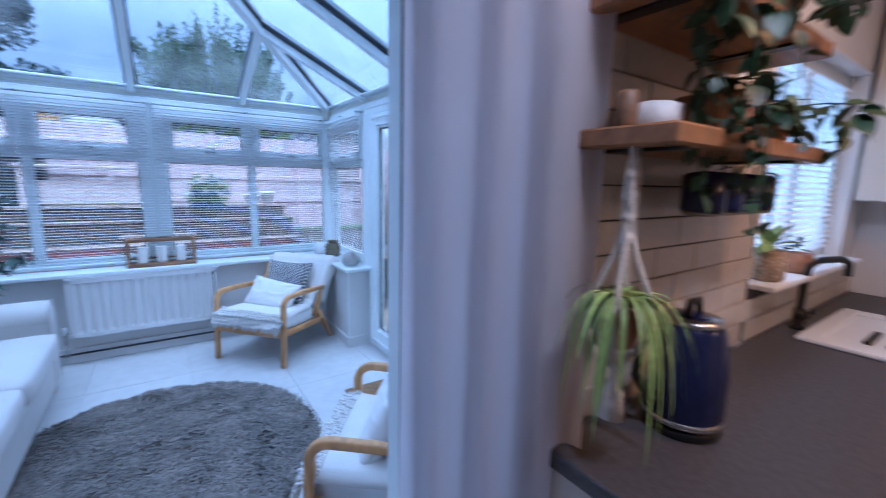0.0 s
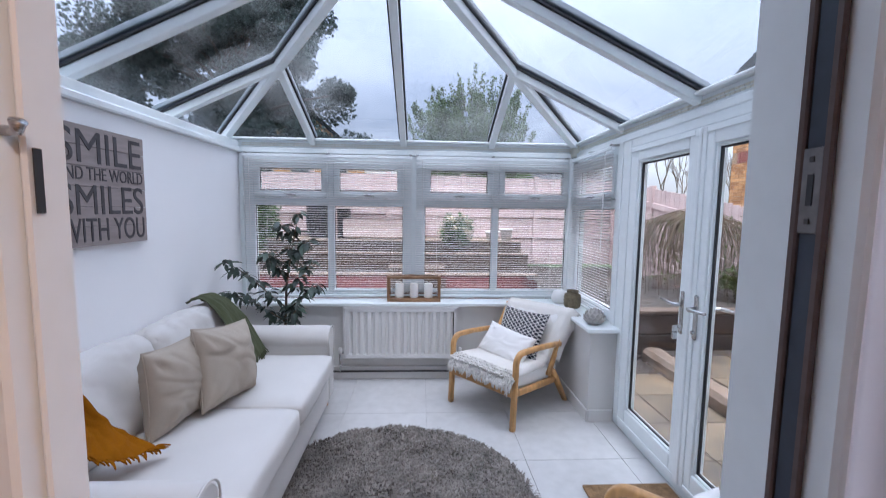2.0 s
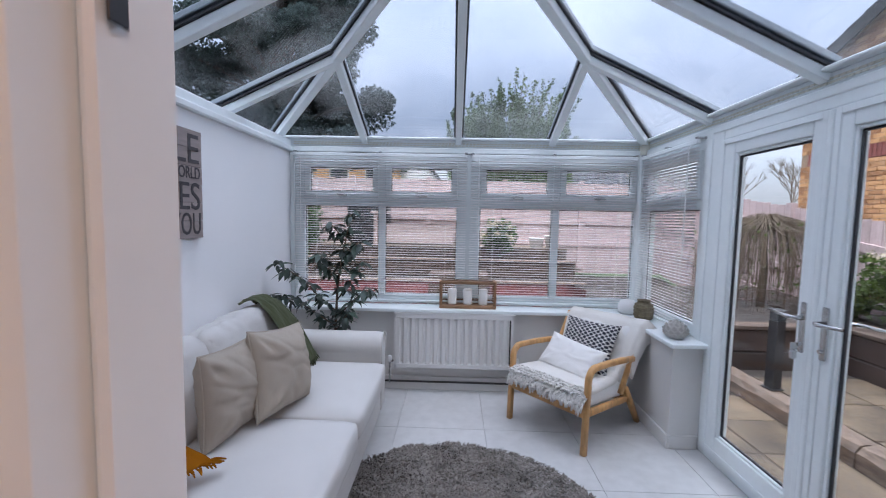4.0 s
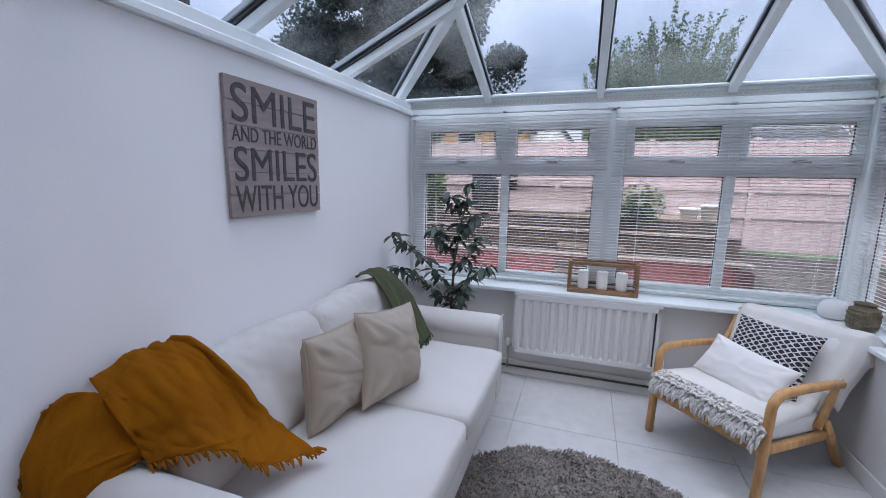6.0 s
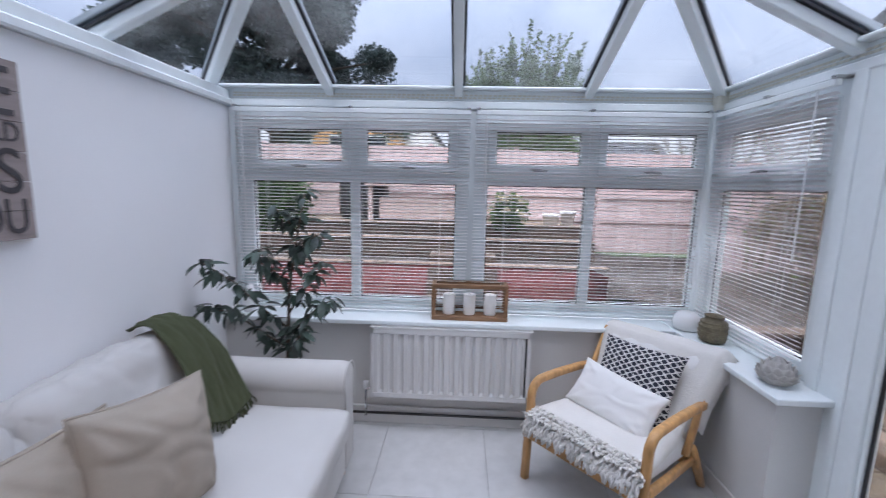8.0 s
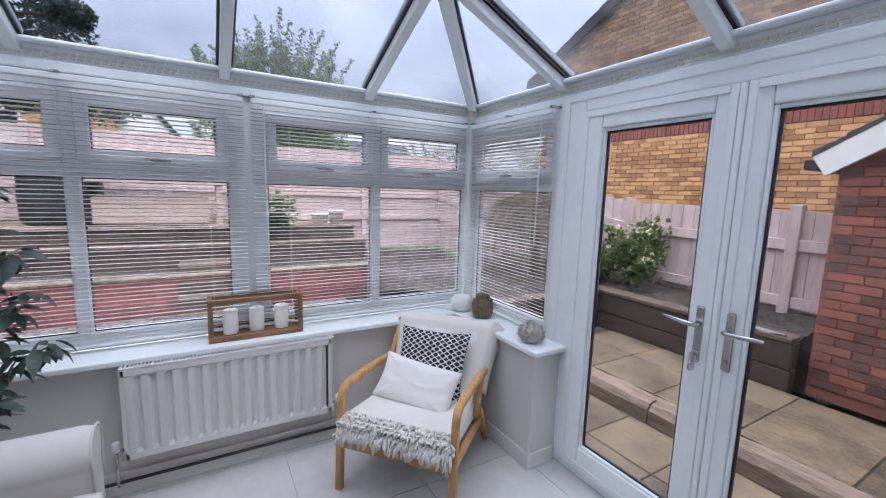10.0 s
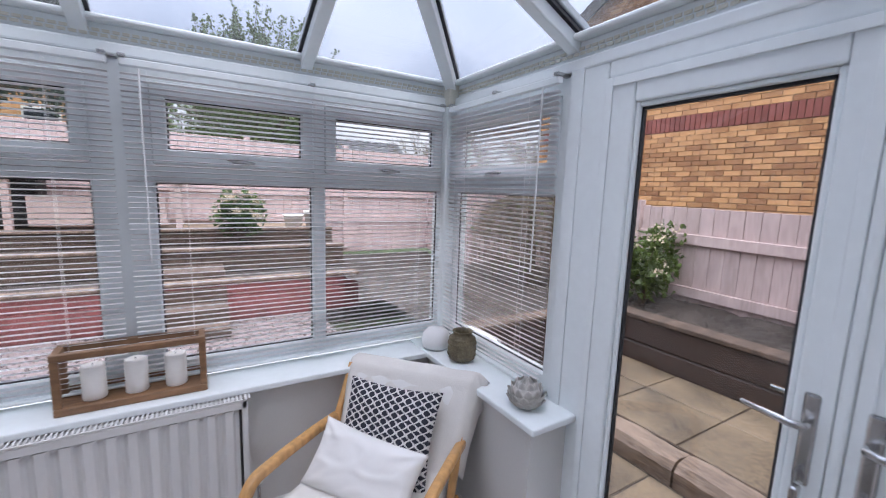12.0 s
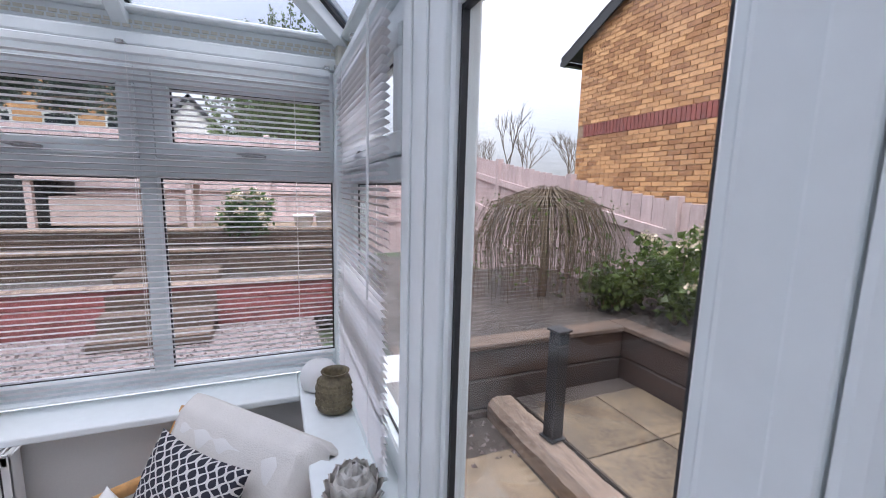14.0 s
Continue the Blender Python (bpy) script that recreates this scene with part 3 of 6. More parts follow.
def door_leaf(name, u0, u1, handle_u, side, label):
    th = empty(name, Matrix(), label, "door", kind="structure")
    z0, z1 = 0.06, 1.93
    wl_, wr_ = (0.078, 0.112) if side > 0 else (0.112, 0.078)
    for q in ((u0, u0 + wl_, z0, z1), (u1 - wr_, u1, z0, z1), (u0 + wl_, u1 - wr_, z0, z0 + 0.115), (u0 + wl_, u1 - wr_, z1 - 0.09, z1)):
        p = part("stile", B(q[0] + 0.0006, q[1] - 0.0006, -0.022, 0.05, q[2], q[3], bev=0.007, seg=2, m=mr), M_UPVC, th)
    # the flange that laps the frame, stepped inward to the glass
    bm = bmesh.new()
    for q in ((u0 + 0.001, u0 + 0.03, z0, z1), (u1 - 0.03, u1 - 0.001, z0, z1), (u0 + 0.03, u1 - 0.03, z0, z0 + 0.03), (u0 + 0.03, u1 - 0.03, z1 - 0.03, z1)):
        box(bm, q[0], q[1], -0.0285, -0.0222, q[2], q[3], bev=0.0028, seg=2, m=mr)
    part("flange", bm, M_UPVC, th)
    bm = bmesh.new()
    a, b, c, d = u0 + wl_, u1 - wr_, z0 + 0.115, z1 - 0.09
    for q in ((a, a + 0.016, c, d), (b - 0.016, b, c, d), (a + .016, b - .016, c, c + 0.016), (a + .016, b - .016, d - 0.016, d)):
        box(bm, q[0], q[1], -0.012, 0.012, q[2], q[3], bev=0.004, m=mr)
    part("glazing_bead", bm, M_UPVC, th)
    bm = bmesh.new()
    a, b, c, d = a + .016, b - .016, c + .016, d - .016
    for q in ((a, a + 0.009, c, d), (b - 0.009, b, c, d), (a, b, c, c + 0.009), (a, b, d - 0.009, d)):
        box(bm, q[0], q[1], 0.0, 0.012, q[2], q[3], m=mr)
    part("gasket", bm, M_GASKET, th)
    part("pane", B(a - 0.005, b + 0.005, 0.013, 0.019, c - 0.005, d + 0.005, m=mr), M_GLASS, th)
    h = part("handle_plate", B(handle_u - 0.016, handle_u + 0.016, -0.033, -0.0222, 0.872, 1.10, bev=0.007, seg=2, m=mr), M_CHROME, th, "brushed steel handle plate")
    bm = bmesh.new()
    tube(bm, [mr @ Vector(p) for p in ((handle_u, -0.03, 1.03), (handle_u, -0.07, 1.03), (handle_u + side * 0.02, -0.078, 1.03), (handle_u + side * 0.125, -0.07, 1.035))], [0.011, 0.010, 0.0095, 0.007])
    part("lever", bm, M_CHROME, h, smooth=True)
    bm = bmesh.new()
    box(bm, handle_u - 0.016, handle_u + 0.016, 0.0505, 0.06, 0.86, 1.085, bev=0.006, m=mr)
    tube(bm, [mr @ Vector(p) for p in ((handle_u, 0.06, 1.03), (handle_u, 0.1, 1.03), (handle_u + side * 0.02, 0.108, 1.03), (handle_u + side * 0.125, 0.1, 1.035))], [0.011, 0.010, 0.0095, 0.007])
    part("outer_handle", bm, M_CHROME, th)
    bm = bmesh.new()
    tube(bm, [mr @ Vector(p) for p in ((handle_u, -0.033, 0.91), (handle_u, -0.045, 0.91))], 0.009)
    if side > 0:
        box(bm, handle_u - 0.002, handle_u + 0.002, -0.075, -0.045, 0.885, 0.918, m=mr)
        box(bm, handle_u - 0.012, handle_u + 0.004, -0.078, -0.05, 0.845, 0.882, bev=0.004, m=mr)
    part("key_cylinder", bm, M_CHROME, h, smooth=False)
    return th


door_leaf("door_1", 2.868, 3.566, 2.908, 1, "white glazed french door, closed, with key in lock")
door_leaf("door_2", 2.135, 2.84, 2.80, -1, "white glazed french door, closed, lever handle")
part("meeting_strip", B(2.8415, 2.8665, -0.034, 0.055, 0.06, 1.93, bev=0.008, seg=2, m=mr), M_UPVC, door_frame)


# ---------- furniture ----------
def radiator():
    th = empty("radiator", pose(0.737, 4.37, 0), "white panel radiator with top grille below the sill", "radiator")
    w, z0, z1 = 0.488, 0.21, 0.66
    bm = bmesh.new()
    n = 30
    prof = []
    for k in range(n):
        x0 = -w + 0.02 + (2 * w - 0.04) * k / n
        dx = (2 * w - 0.04) / n
        if k % 2 == 0:
            prof += [(x0, -0.034), (x0 + dx * 0.8, -0.034)]
        else:
            prof += [(x0 + dx * 0.15, -0.019), (x0 + dx * 0.6, -0.019)]
    rows = [(z0 + 0.035, 0.3), (z0 + 0.05, 1), (z1 - 0.05, 1), (z1 - 0.035, 0.3)]
    vs = [[bm.verts.new((x, -0.034 + (y + 0.034) * f, z)) for x, y in prof] for z, f in rows]
    for a, b in zip(vs, vs[1:]):
        for k in range(len(prof) - 1):
            bm.faces.new((a[k], a[k + 1], b[k + 1], b[k]))
    box(bm, -w, w, -0.0335, -0.024, z1 - 0.036, z1, bev=0.004)
    box(bm, -w, w, -0.0335, -0.024, z0, z0 + 0.036, bev=0.004)
    box(bm, -w, -w + 0.022, -0.0335, -0.018, z0, z1, bev=0.004)
    box(bm, w - 0.022, w, -0.0335, -0.018, z0, z1, bev=0.004)
    part("panel", bm, M_RADIATOR, th)
    part("back_panel", B(-w + 0.01, w - 0.01, 0.01, 0.03, z0 + 0.01, z1 - 0.006, bev=0.004), M_RADIATOR, th)
    for x in (-w, w - 0.004):
        part("side_cover", B(x, x + 0.004, -0.034, 0.032, z0, z1 + 0.003), M_RADIATOR, th)
    bm = bmesh.new()
    box(bm, -w, w, -0.034, -0.027, z1, z1 + 0.006)
    box(bm, -w, w, 0.025, 0.032, z1, z1 + 0.006)
    for k in range(66):
        x = -w + 0.006 + k * 0.015
        box(bm, x, x + 0.006, -0.027, 0.025, z1, z1 + 0.005)
    part("top_grille", bm, M_RADIATOR, th, "white slotted top grille")
    part("convector", B(-w + 0.01, w - 0.01, -0.008, 0.008, z0 + 0.02, z1 - 0.02), M_DARKMETAL, th)
    for s in (-1, 1):
        bm = bmesh.new()
        x = s * (w + 0.035)
        tube(bm, [(s * w, 0, z0 + 0.045), (x, 0, z0 + 0.045)], 0.009)
        tube(bm, [(x, 0, z0 + 0.03), (x, 0, 0.07)], 0.0075)
        v = part("valve", bm, M_CHROME, th, smooth=True)
        part("valve_cap", lathe(bmesh.new(), [(0.012, 0), (0.017, 0.005), (0.017, 0.045), (0.012, 0.05)], (x, 0, z0 + 0.04), 12), M_PLASTIC, v, smooth=True)
    bm = bmesh.new()
    for s in (-0.36, 0.36):
        box(bm, s - 0.015, s + 0.015, 0.0305, 0.06, z0 + 0.06, z1 - 0.05)
    part("wall_bracket", bm, M_RADIATOR, th)


radiator()


def sofa():
    th = empty("sofa", Matrix(), "cream cotton slipcovered sofa with scroll arms against the wall", "sofa")
    y0, y1, xb, xf = 2.0, 4.01, -0.66, 0.24
    part("base", soft_box(xb, xf - 0.005, y0 + 0.03, y1 - 0.03, 0.055, 0.32, 0.025, 0, 1, 0.003), M_SOFA, th, smooth=True)
    part("backrest", soft_box(xb - 0.02, xb + 0.2, y0 + 0.215, y1 - 0.04, 0.2, 0.765, 0.07, 0.0, 2, 0.005), M_SOFA, th, smooth=True)
    ym = (y0 + y1) / 2
    for k, (a, b) in enumerate(((y0 + 0.2, ym - 0.003), (ym + 0.003, y1 - 0.2))):
        part("seat_cushion", soft_box(-0.50, xf + 0.045, a, b, 0.30, 0.455, 0.05, 0.012, 3 + k, 0.006), M_SOFA, th, smooth=True)
        c = part("back_cushion", soft_box(-0.115, 0.10, a + 0.005, b - 0.005, 0.0, 0.44, 0.08, 0.015, 7 + k, 0.024), M_SOFA, th, smooth=True)
        c.matrix_basis = pose(-0.44, 0, 0.425, 0, -17, 0)
    for s, y in ((-1, y0 + 0.105), (1, y1 - 0.105)):
        prof = []
        for k in range(26):
            a = math.radians(-35 + 250 * k / 25)
            prof.append((0.09 * math.cos(a), 0.545 + 0.084 * math.sin(a)))
        prof = [(0.075, 0.08), (0.075, 0.40)] + prof + [(-0.075, 0.40), (-0.075, 0.08)]
        bm = bmesh.new()
        nx = 24
        rings = []
        for i in range(nx + 1):
            x = xb + (xf - xb) * i / nx
            f = 1.0 if i < nx else 0.97
            rings.append([bm.verts.new((x, y + s * p * f + 0.002 * nz(x, z, s, 8), 0.3 + (z - 0.3) * f + 0.003 * nz(x, p, 5 + s, 7))) for p, z in prof])
        for a, b in zip(rings, rings[1:]):
            for k in range(len(prof)):
                bm.faces.new((a[k], a[(k + 1) % len(prof)], b[(k + 1) % len(prof)], b[k]))
        bm.faces.new(rings[0])
        bm.faces.new(rings[-1][::-1])
        arm = part("arm", bm, M_SOFA, th, smooth=True)
        md = arm.modifiers.new("round", "BEVEL")
        md.width, md.segments, md.limit_method = 0.01, 2, "ANGLE"
        bm = bmesh.new()
        tube(bm, [(xf + 0.001, y + s * p, z) for p, z in prof[1:-1]], 0.0045, 6)
        part("piping", bm, M_SOFA, arm, smooth=True)
    for x in (xb + 0.08, xf - 0.05):
        for y in (y0 + 0.09, y1 - 0.09):
            part("leg", lathe(bmesh.new(), [(0.016, 0), (0.024, 0.075)], (x, y, 0), 12), M_OAK, th, "small turned wooden foot", smooth=True)
    return th


sofa()


def hem(pts, r=0.004):
    bm = bmesh.new()
    tube(bm, pts, r, 5)
    return bm


def scatter_cushion(name, w, h, d, m, material, label, seed, piped=True):
    th = tagged(part(name, cushion(w, h, d, seed), material, smooth=True, m=m), label, "cushion")
    if piped:
        n = 22
        pts = []
        pin = 0.085
        for k in range(4 * n):
            q, t = divmod(k, n)
            a = 2 * t / n - 1
            u, v = ((a, -1), (1, a), (-a, 1), (-1, -a))[q]
            pts.append((u * w / 2 * (1 - pin * (1 - v * v)), v * h / 2 * (1 - pin * (1 - u * u)), 0))
        part("seam", hem(pts + pts[:1], 0.0042), material, th, smooth=True)
    return th


def stand(x, y, z, yaw, lean, spin=0.0):
    """Pose of a cushion whose face looks along yaw (degrees from +x), leaning back."""
    return pose(x, y, z, 0, 0, yaw) @ pose(0, 0, 0, 0, 90 - lean, 0) @ pose(0, 0, 0, 0, 0, 90 + spin)


scatter_cushion("cushion", 0.43, 0.41, 0.19, stand(-0.265, 2.84, 0.655, -4, 3, -2), M_BEIGE, "plump beige linen cushion with a piped edge", 3)
scatter_cushion("cushion", 0.44, 0.42, 0.20, stand(-0.15, 3.085, 0.662, -9, 12, -8), M_BEIGE, "beige linen cushion leaning on another cushion", 9)


def spline(p, t):
    """A smooth curve through the points p, t from 0 to 1."""
    n = len(p) - 1
    k = min(int(t * n), n - 1)
    f = t * n - k
    a, b, c, d = p[max(k - 1, 0)], p[k], p[k + 1], p[min(k + 2, n)]
    return 0.5 * (2 * b + (c - a) * f + (2 * a - 5 * b + 4 * c - d) * f * f + (3 * b - a - 3 * c + d) * f ** 3)


def drape(cols, folds, seed, across=9.0, clear=0.0):
    """A cloth hung through columns of points, each from its top edge down, with folds."""
    cols = [[Vector(p) for p in c] for c in cols]

    def base(u, v):
        return spline([spline(c, v) for c in cols], u)

    def fn(u, v):
        e = 0.02
        u2 = u + 0.02 * nz(u * 3, v * 5, seed + 9) * (1 if 0.05 < u < 0.95 else 0.4)
        p = base(min(1, max(0, u2)), v)
        du = base(min(1, u + e), v) - base(max(0, u - e), v)
        dv = base(u, min(1, v + e)) - base(u, max(0, v - e))
        nn = dv.cross(du)
        nn = nn.normalized() if nn.length > 1e-9 else Vector((1, 0, 0))
        if nn.x + nn.z * 0.6 - nn.y * 0.4 < 0:
            nn = -nn
        f = 0.7 * nz(u * across * 0.45 + v * 1.2, v * 1.6, seed) + 0.5 * nz(u * across + v * 3, v * 2.5, seed + 3) + 0.25 * nz(u * across * 2 - v * 4, v * 7, seed + 6)
        r = max(0.0, 1 - abs(nz(u * 2.2 + v * 2.6, v * 2.0, seed + 12)) / 0.12)
        return p + nn * (clear + folds * (0.35 + f + 0.3 * r))
    return fn


def throw(name, cols, material, label, folds, seed, nu=70, nv=60, across=9.0, clear=0.0):
    fn = drape(cols, folds, seed, across, clear)
    ob = tagged(thick(part(name, sheet(fn, nu, nv), material, smooth=True), 0.006), label, "throw")
    return ob, fn


def fringe(fn, fixed, n, ob, material, ln=0.05, along="u", down=(0.03, 0, -0.015)):
    bm = bmesh.new()
    for k in range(n):
        t = (k + 0.5) / n
        p = Vector(fn(t, fixed) if along == "u" else fn(fixed, t))
        q = p + Vector(down) * (0.8 + 0.5 * random.random()) + Vector((random.uniform(-.01, .01), random.uniform(-.012, .012), random.uniform(-.004, .006)))
        tube(bm, [p, (p + q) / 2 + Vector((0, 0, 0.006)), q], [0.0035, 0.0045, 0.0025], 5)
    tagged(part("fringe", bm, material, ob, smooth=True), kind="stuff")


ob, fn = throw("throw_blanket", (
    ((-0.67, 2.13, 0.86), (-0.58, 2.14, 0.79), (-0.52, 2.16, 0.69), (-0.49, 2.18, 0.64)),
    ((-0.66, 2.25, 0.88), (-0.52, 2.25, 0.835), (-0.41, 2.275, 0.70), (-0.33, 2.255, 0.635)),
    ((-0.65, 2.33, 0.885), (-0.505, 2.36, 0.86), (-0.36, 2.40, 0.66), (-0.235, 2.32, 0.55)),
    ((-0.64, 2.37, 0.88), (-0.495, 2.40, 0.865), (-0.355, 2.465, 0.63), (-0.19, 2.50, 0.485)),
), M_MUSTARD, "mustard woven throw draped over the sofa arm", 0.026, 4, 90, 80, 10.0, 0.02)
fringe(fn, 1.0, 40, ob, M_MUSTARD, down=(0.03, -0.012, -0.014))
fringe(lambda u, v: fn(1 - 0.12 * u, 1 - 0.02 * v), 1.0, 16, ob, M_MUSTARD, down=(0.05, 0.02, -0.004))
fold_fn = drape((
    ((-0.685, 2.03, 0.83), (-0.68, 1.98, 0.67), (-0.68, 1.97, 0.46), (-0.68, 1.965, 0.22)),
    ((-0.66, 2.08, 0.86), (-0.65, 1.99, 0.71), (-0.645, 1.975, 0.50), (-0.645, 1.965, 0.22)),
    ((-0.60, 2.14, 0.84), (-0.59, 2.06, 0.71), (-0.60, 2.00, 0.60), (-0.605, 1.970, 0.30)),
    ((-0.52, 2.20, 0.80), (-0.49, 2.20, 0.71), (-0.50, 2.17, 0.655), (-0.56, 2.08, 0.64)),
), 0.022, 23, 8.0, 0.01)
thick(part("hanging_fold", sheet(fold_fn, 60, 60), M_MUSTARD, ob, smooth=True), 0.006)
ob, fn = throw("throw_blanket", (
    ((-0.64, 3.60, 0.86), (-0.53, 3.58, 0.885), (-0.395, 3.54, 0.78), (-0.22, 3.48, 0.53)),
    ((-0.64, 3.67, 0.865), (-0.52, 3.66, 0.89), (-0.37, 3.63, 0.77), (-0.20, 3.58, 0.49)),
    ((-0.64, 3.75, 0.86), (-0.51, 3.75, 0.885), (-0.365, 3.73, 0.76), (-0.20, 3.68, 0.49)),
    ((-0.64, 3.82, 0.82), (-0.50, 3.82, 0.85), (-0.36, 3.81, 0.72), (-0.20, 3.77, 0.50)),
), M_GREEN, "dark olive throw folded over the sofa back", 0.018, 11, 60, 60)
fringe(fn, 1.0, 30, ob, M_GREEN, down=(0.012, -0.004, -0.035))


def armchair(m, label, group):
    th = empty("armchair", m, label, "armchair", group=group)
    for s in (-1, 1):
        x = s * 0.30
        pts = [(x, 0.345, 0.0), (x, 0.335, 0.25), (x, 0.325, 0.42)]
        for k in range(7):
            a = math.radians(k * 15)
            pts.append((x, 0.325 - 0.075 * (1 - math.cos(a)) , 0.455 + 0.075 * math.sin(a)))
        pts += [(x, 0.10, 0.525), (x, -0.08, 0.51), (x, -0.235, 0.49)]
        bm = bmesh.new()
        tube(bm, pts, 0.02, 12, sq=(0.95, 0.95))
        part("arm", bm, M_OAK, th, "bent light oak arm and front leg", smooth=True)
        bm = bmesh.new()
        tube(bm, [(x * 0.99, -0.355, 0.0), (x * 0.99, -0.22, 0.20), (x * 0.99, -0.15, 0.30)], [0.018, 0.021, 0.02], 12, sq=(0.95, 0.95))
        part("leg", bm, M_OAK, th, smooth=True)
        bm = bmesh.new()
        tube(bm, [(x * 0.97, -0.10, 0.27), (x * 0.97, -0.24, 0.50), (x * 0.95, -0.355, 0.70)], 0.019, 12, sq=(0.8, 1.1))
        part("back_post", bm, M_OAK, th, smooth=True)
        bm = bmesh.new()
        tube(bm, [(x * 0.98, 0.335, 0.255), (x * 0.98, -0.17, 0.22)], 0.02, 12, sq=(0.7, 1.2))
        part("side_rail", bm, M_OAK, th, smooth=True)
    for y, z in ((0.335, 0.255), (-0.15, 0.23)):
        part("cross_rail", B(-0.295, 0.295, y - 0.014, y + 0.014, z - 0.028, z + 0.028, bev=0.006), M_OAK, th)
    part("seat_cushion", soft_box(-0.275, 0.275, -0.26, 0.345, 0.0, 0.12, 0.04, 0.015, 3), M_WHITEFAB, th, smooth=True, m=pose(0, 0, 0.235, 5))
    part("back_cushion", soft_box(-0.275, 0.275, -0.05, 0.06, 0.0, 0.475, 0.045, 0.0, 5), M_WHITEFAB, th, smooth=True, m=pose(0, -0.155, 0.268, 27))
    return th


def chair_throw(m, seed, label):
    """A white throw hung over a chair's back and seat, with a thick fringe in front."""
    prof = [(-0.45, 0.44), (-0.455, 0.58), (-0.43, 0.705), (-0.385, 0.738), (-0.33, 0.715), (-0.26, 0.61), (-0.185, 0.465), (-0.14, 0.395), (-0.06, 0.372), (0.15, 0.385), (0.30, 0.396), (0.355, 0.375), (0.372, 0.33)]

    def fn(u, v):
        t = u * (len(prof) - 1)
        k = min(int(t), len(prof) - 2)
        f = t - k
        f2 = f * f * (3 - 2 * f) * 0.5 + f * 0.5
        y = prof[k][0] * (1 - f2) + prof[k + 1][0] * f2
        z = prof[k][1] * (1 - f2) + prof[k + 1][1] * f2
        x = (v - 0.5) * (0.56 + 0.05 * math.sin(u * 9)) * (1.12 if u < 0.5 else 1.0) - (0.03 if u < 0.5 else 0.0)
        w = 0.007 * nz(x * 5, u * 4, seed) + 0.009 * nz(x * 13, u * 2, seed + 3) * (1 if u < 0.45 else 0.5)
        e = max(0, abs(v - 0.5) * 2 - 0.9) * 10
        z -= e * 0.03 + (0.10 * e if u > 0.25 and u < 0.5 and v < 0.5 else 0)
        return (x, y + w, z + w)
    ob = tagged(thick(part("throw_blanket", sheet(fn, 60, 36), M_THROW, smooth=True, m=m), 0.006), label, "throw")
    bm = bmesh.new()
    rnd = random.Random(seed)
    for row, (u, ln) in enumerate(((0.83, 0.04), (0.86, 0.04), (0.89, 0.04), (0.92, 0.04), (0.945, 0.045), (0.97, 0.045), (1.0, 0.055))):
        for k in range(72):
            p = Vector(fn(u, (k + rnd.random()) / 72)) + Vector((0, 0.004, 0.006))
            d = Vector((rnd.uniform(-.014, .014), 0.012 + rnd.random() * 0.02, -ln * rnd.uniform(0.5, 1.15) if u > 0.93 else -0.004 + rnd.uniform(-.01, .012)))
            q = p + d * 0.5 + Vector((rnd.uniform(-.008, .008), 0.008, 0.006))
            tube(bm, [p, q, p + d], [0.005, 0.0068, 0.0045], 5)
    tagged(part("fringe", bm, M_THROW, ob, "thick knotted white fringe", smooth=True), kind="stuff")
    return ob


CH1 = pose(1.615, 3.965, 0, 0, 0, 130.9)
armchair(CH1, "light oak lounge chair with cream cushions beside the pier", "lounge armchairs")
chair_throw(CH1, 21, "white woven throw draped over the lounge chair")
scatter_cushion("lattice_cushion", 0.43, 0.40, 0.12, CH1 @ pose(0.0, -0.135, 0.527, 119, 0, 0), M_LATTICE, "navy cushion with a white lattice pattern", 31, False)
scatter_cushion("lumbar_cushion", 0.47, 0.26, 0.13, CH1 @ pose(0.02, 0.02, 0.463, 126, 0, 0) @ pose(0, 0, 0, 0, 0, 7), M_WHITEFAB, "white cotton lumbar cushion on the lounge chair", 37, False)
CH2 = pose(1.67, 1.775, 0, 0, 0, 51)
armchair(CH2, "light oak lounge chair with cream cushions near the doorway", "lounge armchairs")
chair_throw(CH2, 45, "white fringed throw over the second chair")
scatter_cushion("lattice_cushion", 0.43, 0.40, 0.12, CH2 @ pose(-0.03, -0.08, 0.53, 116, 0, 0), M_LATTICE, "navy cushion with a white lattice pattern", 51, False)
scatter_cushion("lumbar_cushion", 0.50, 0.36, 0.15, CH2 @ pose(0.02, 0.09, 0.515, 118, 0, 0), M_WHITEFAB, "white cotton lumbar cushion on the second chair", 57, False)


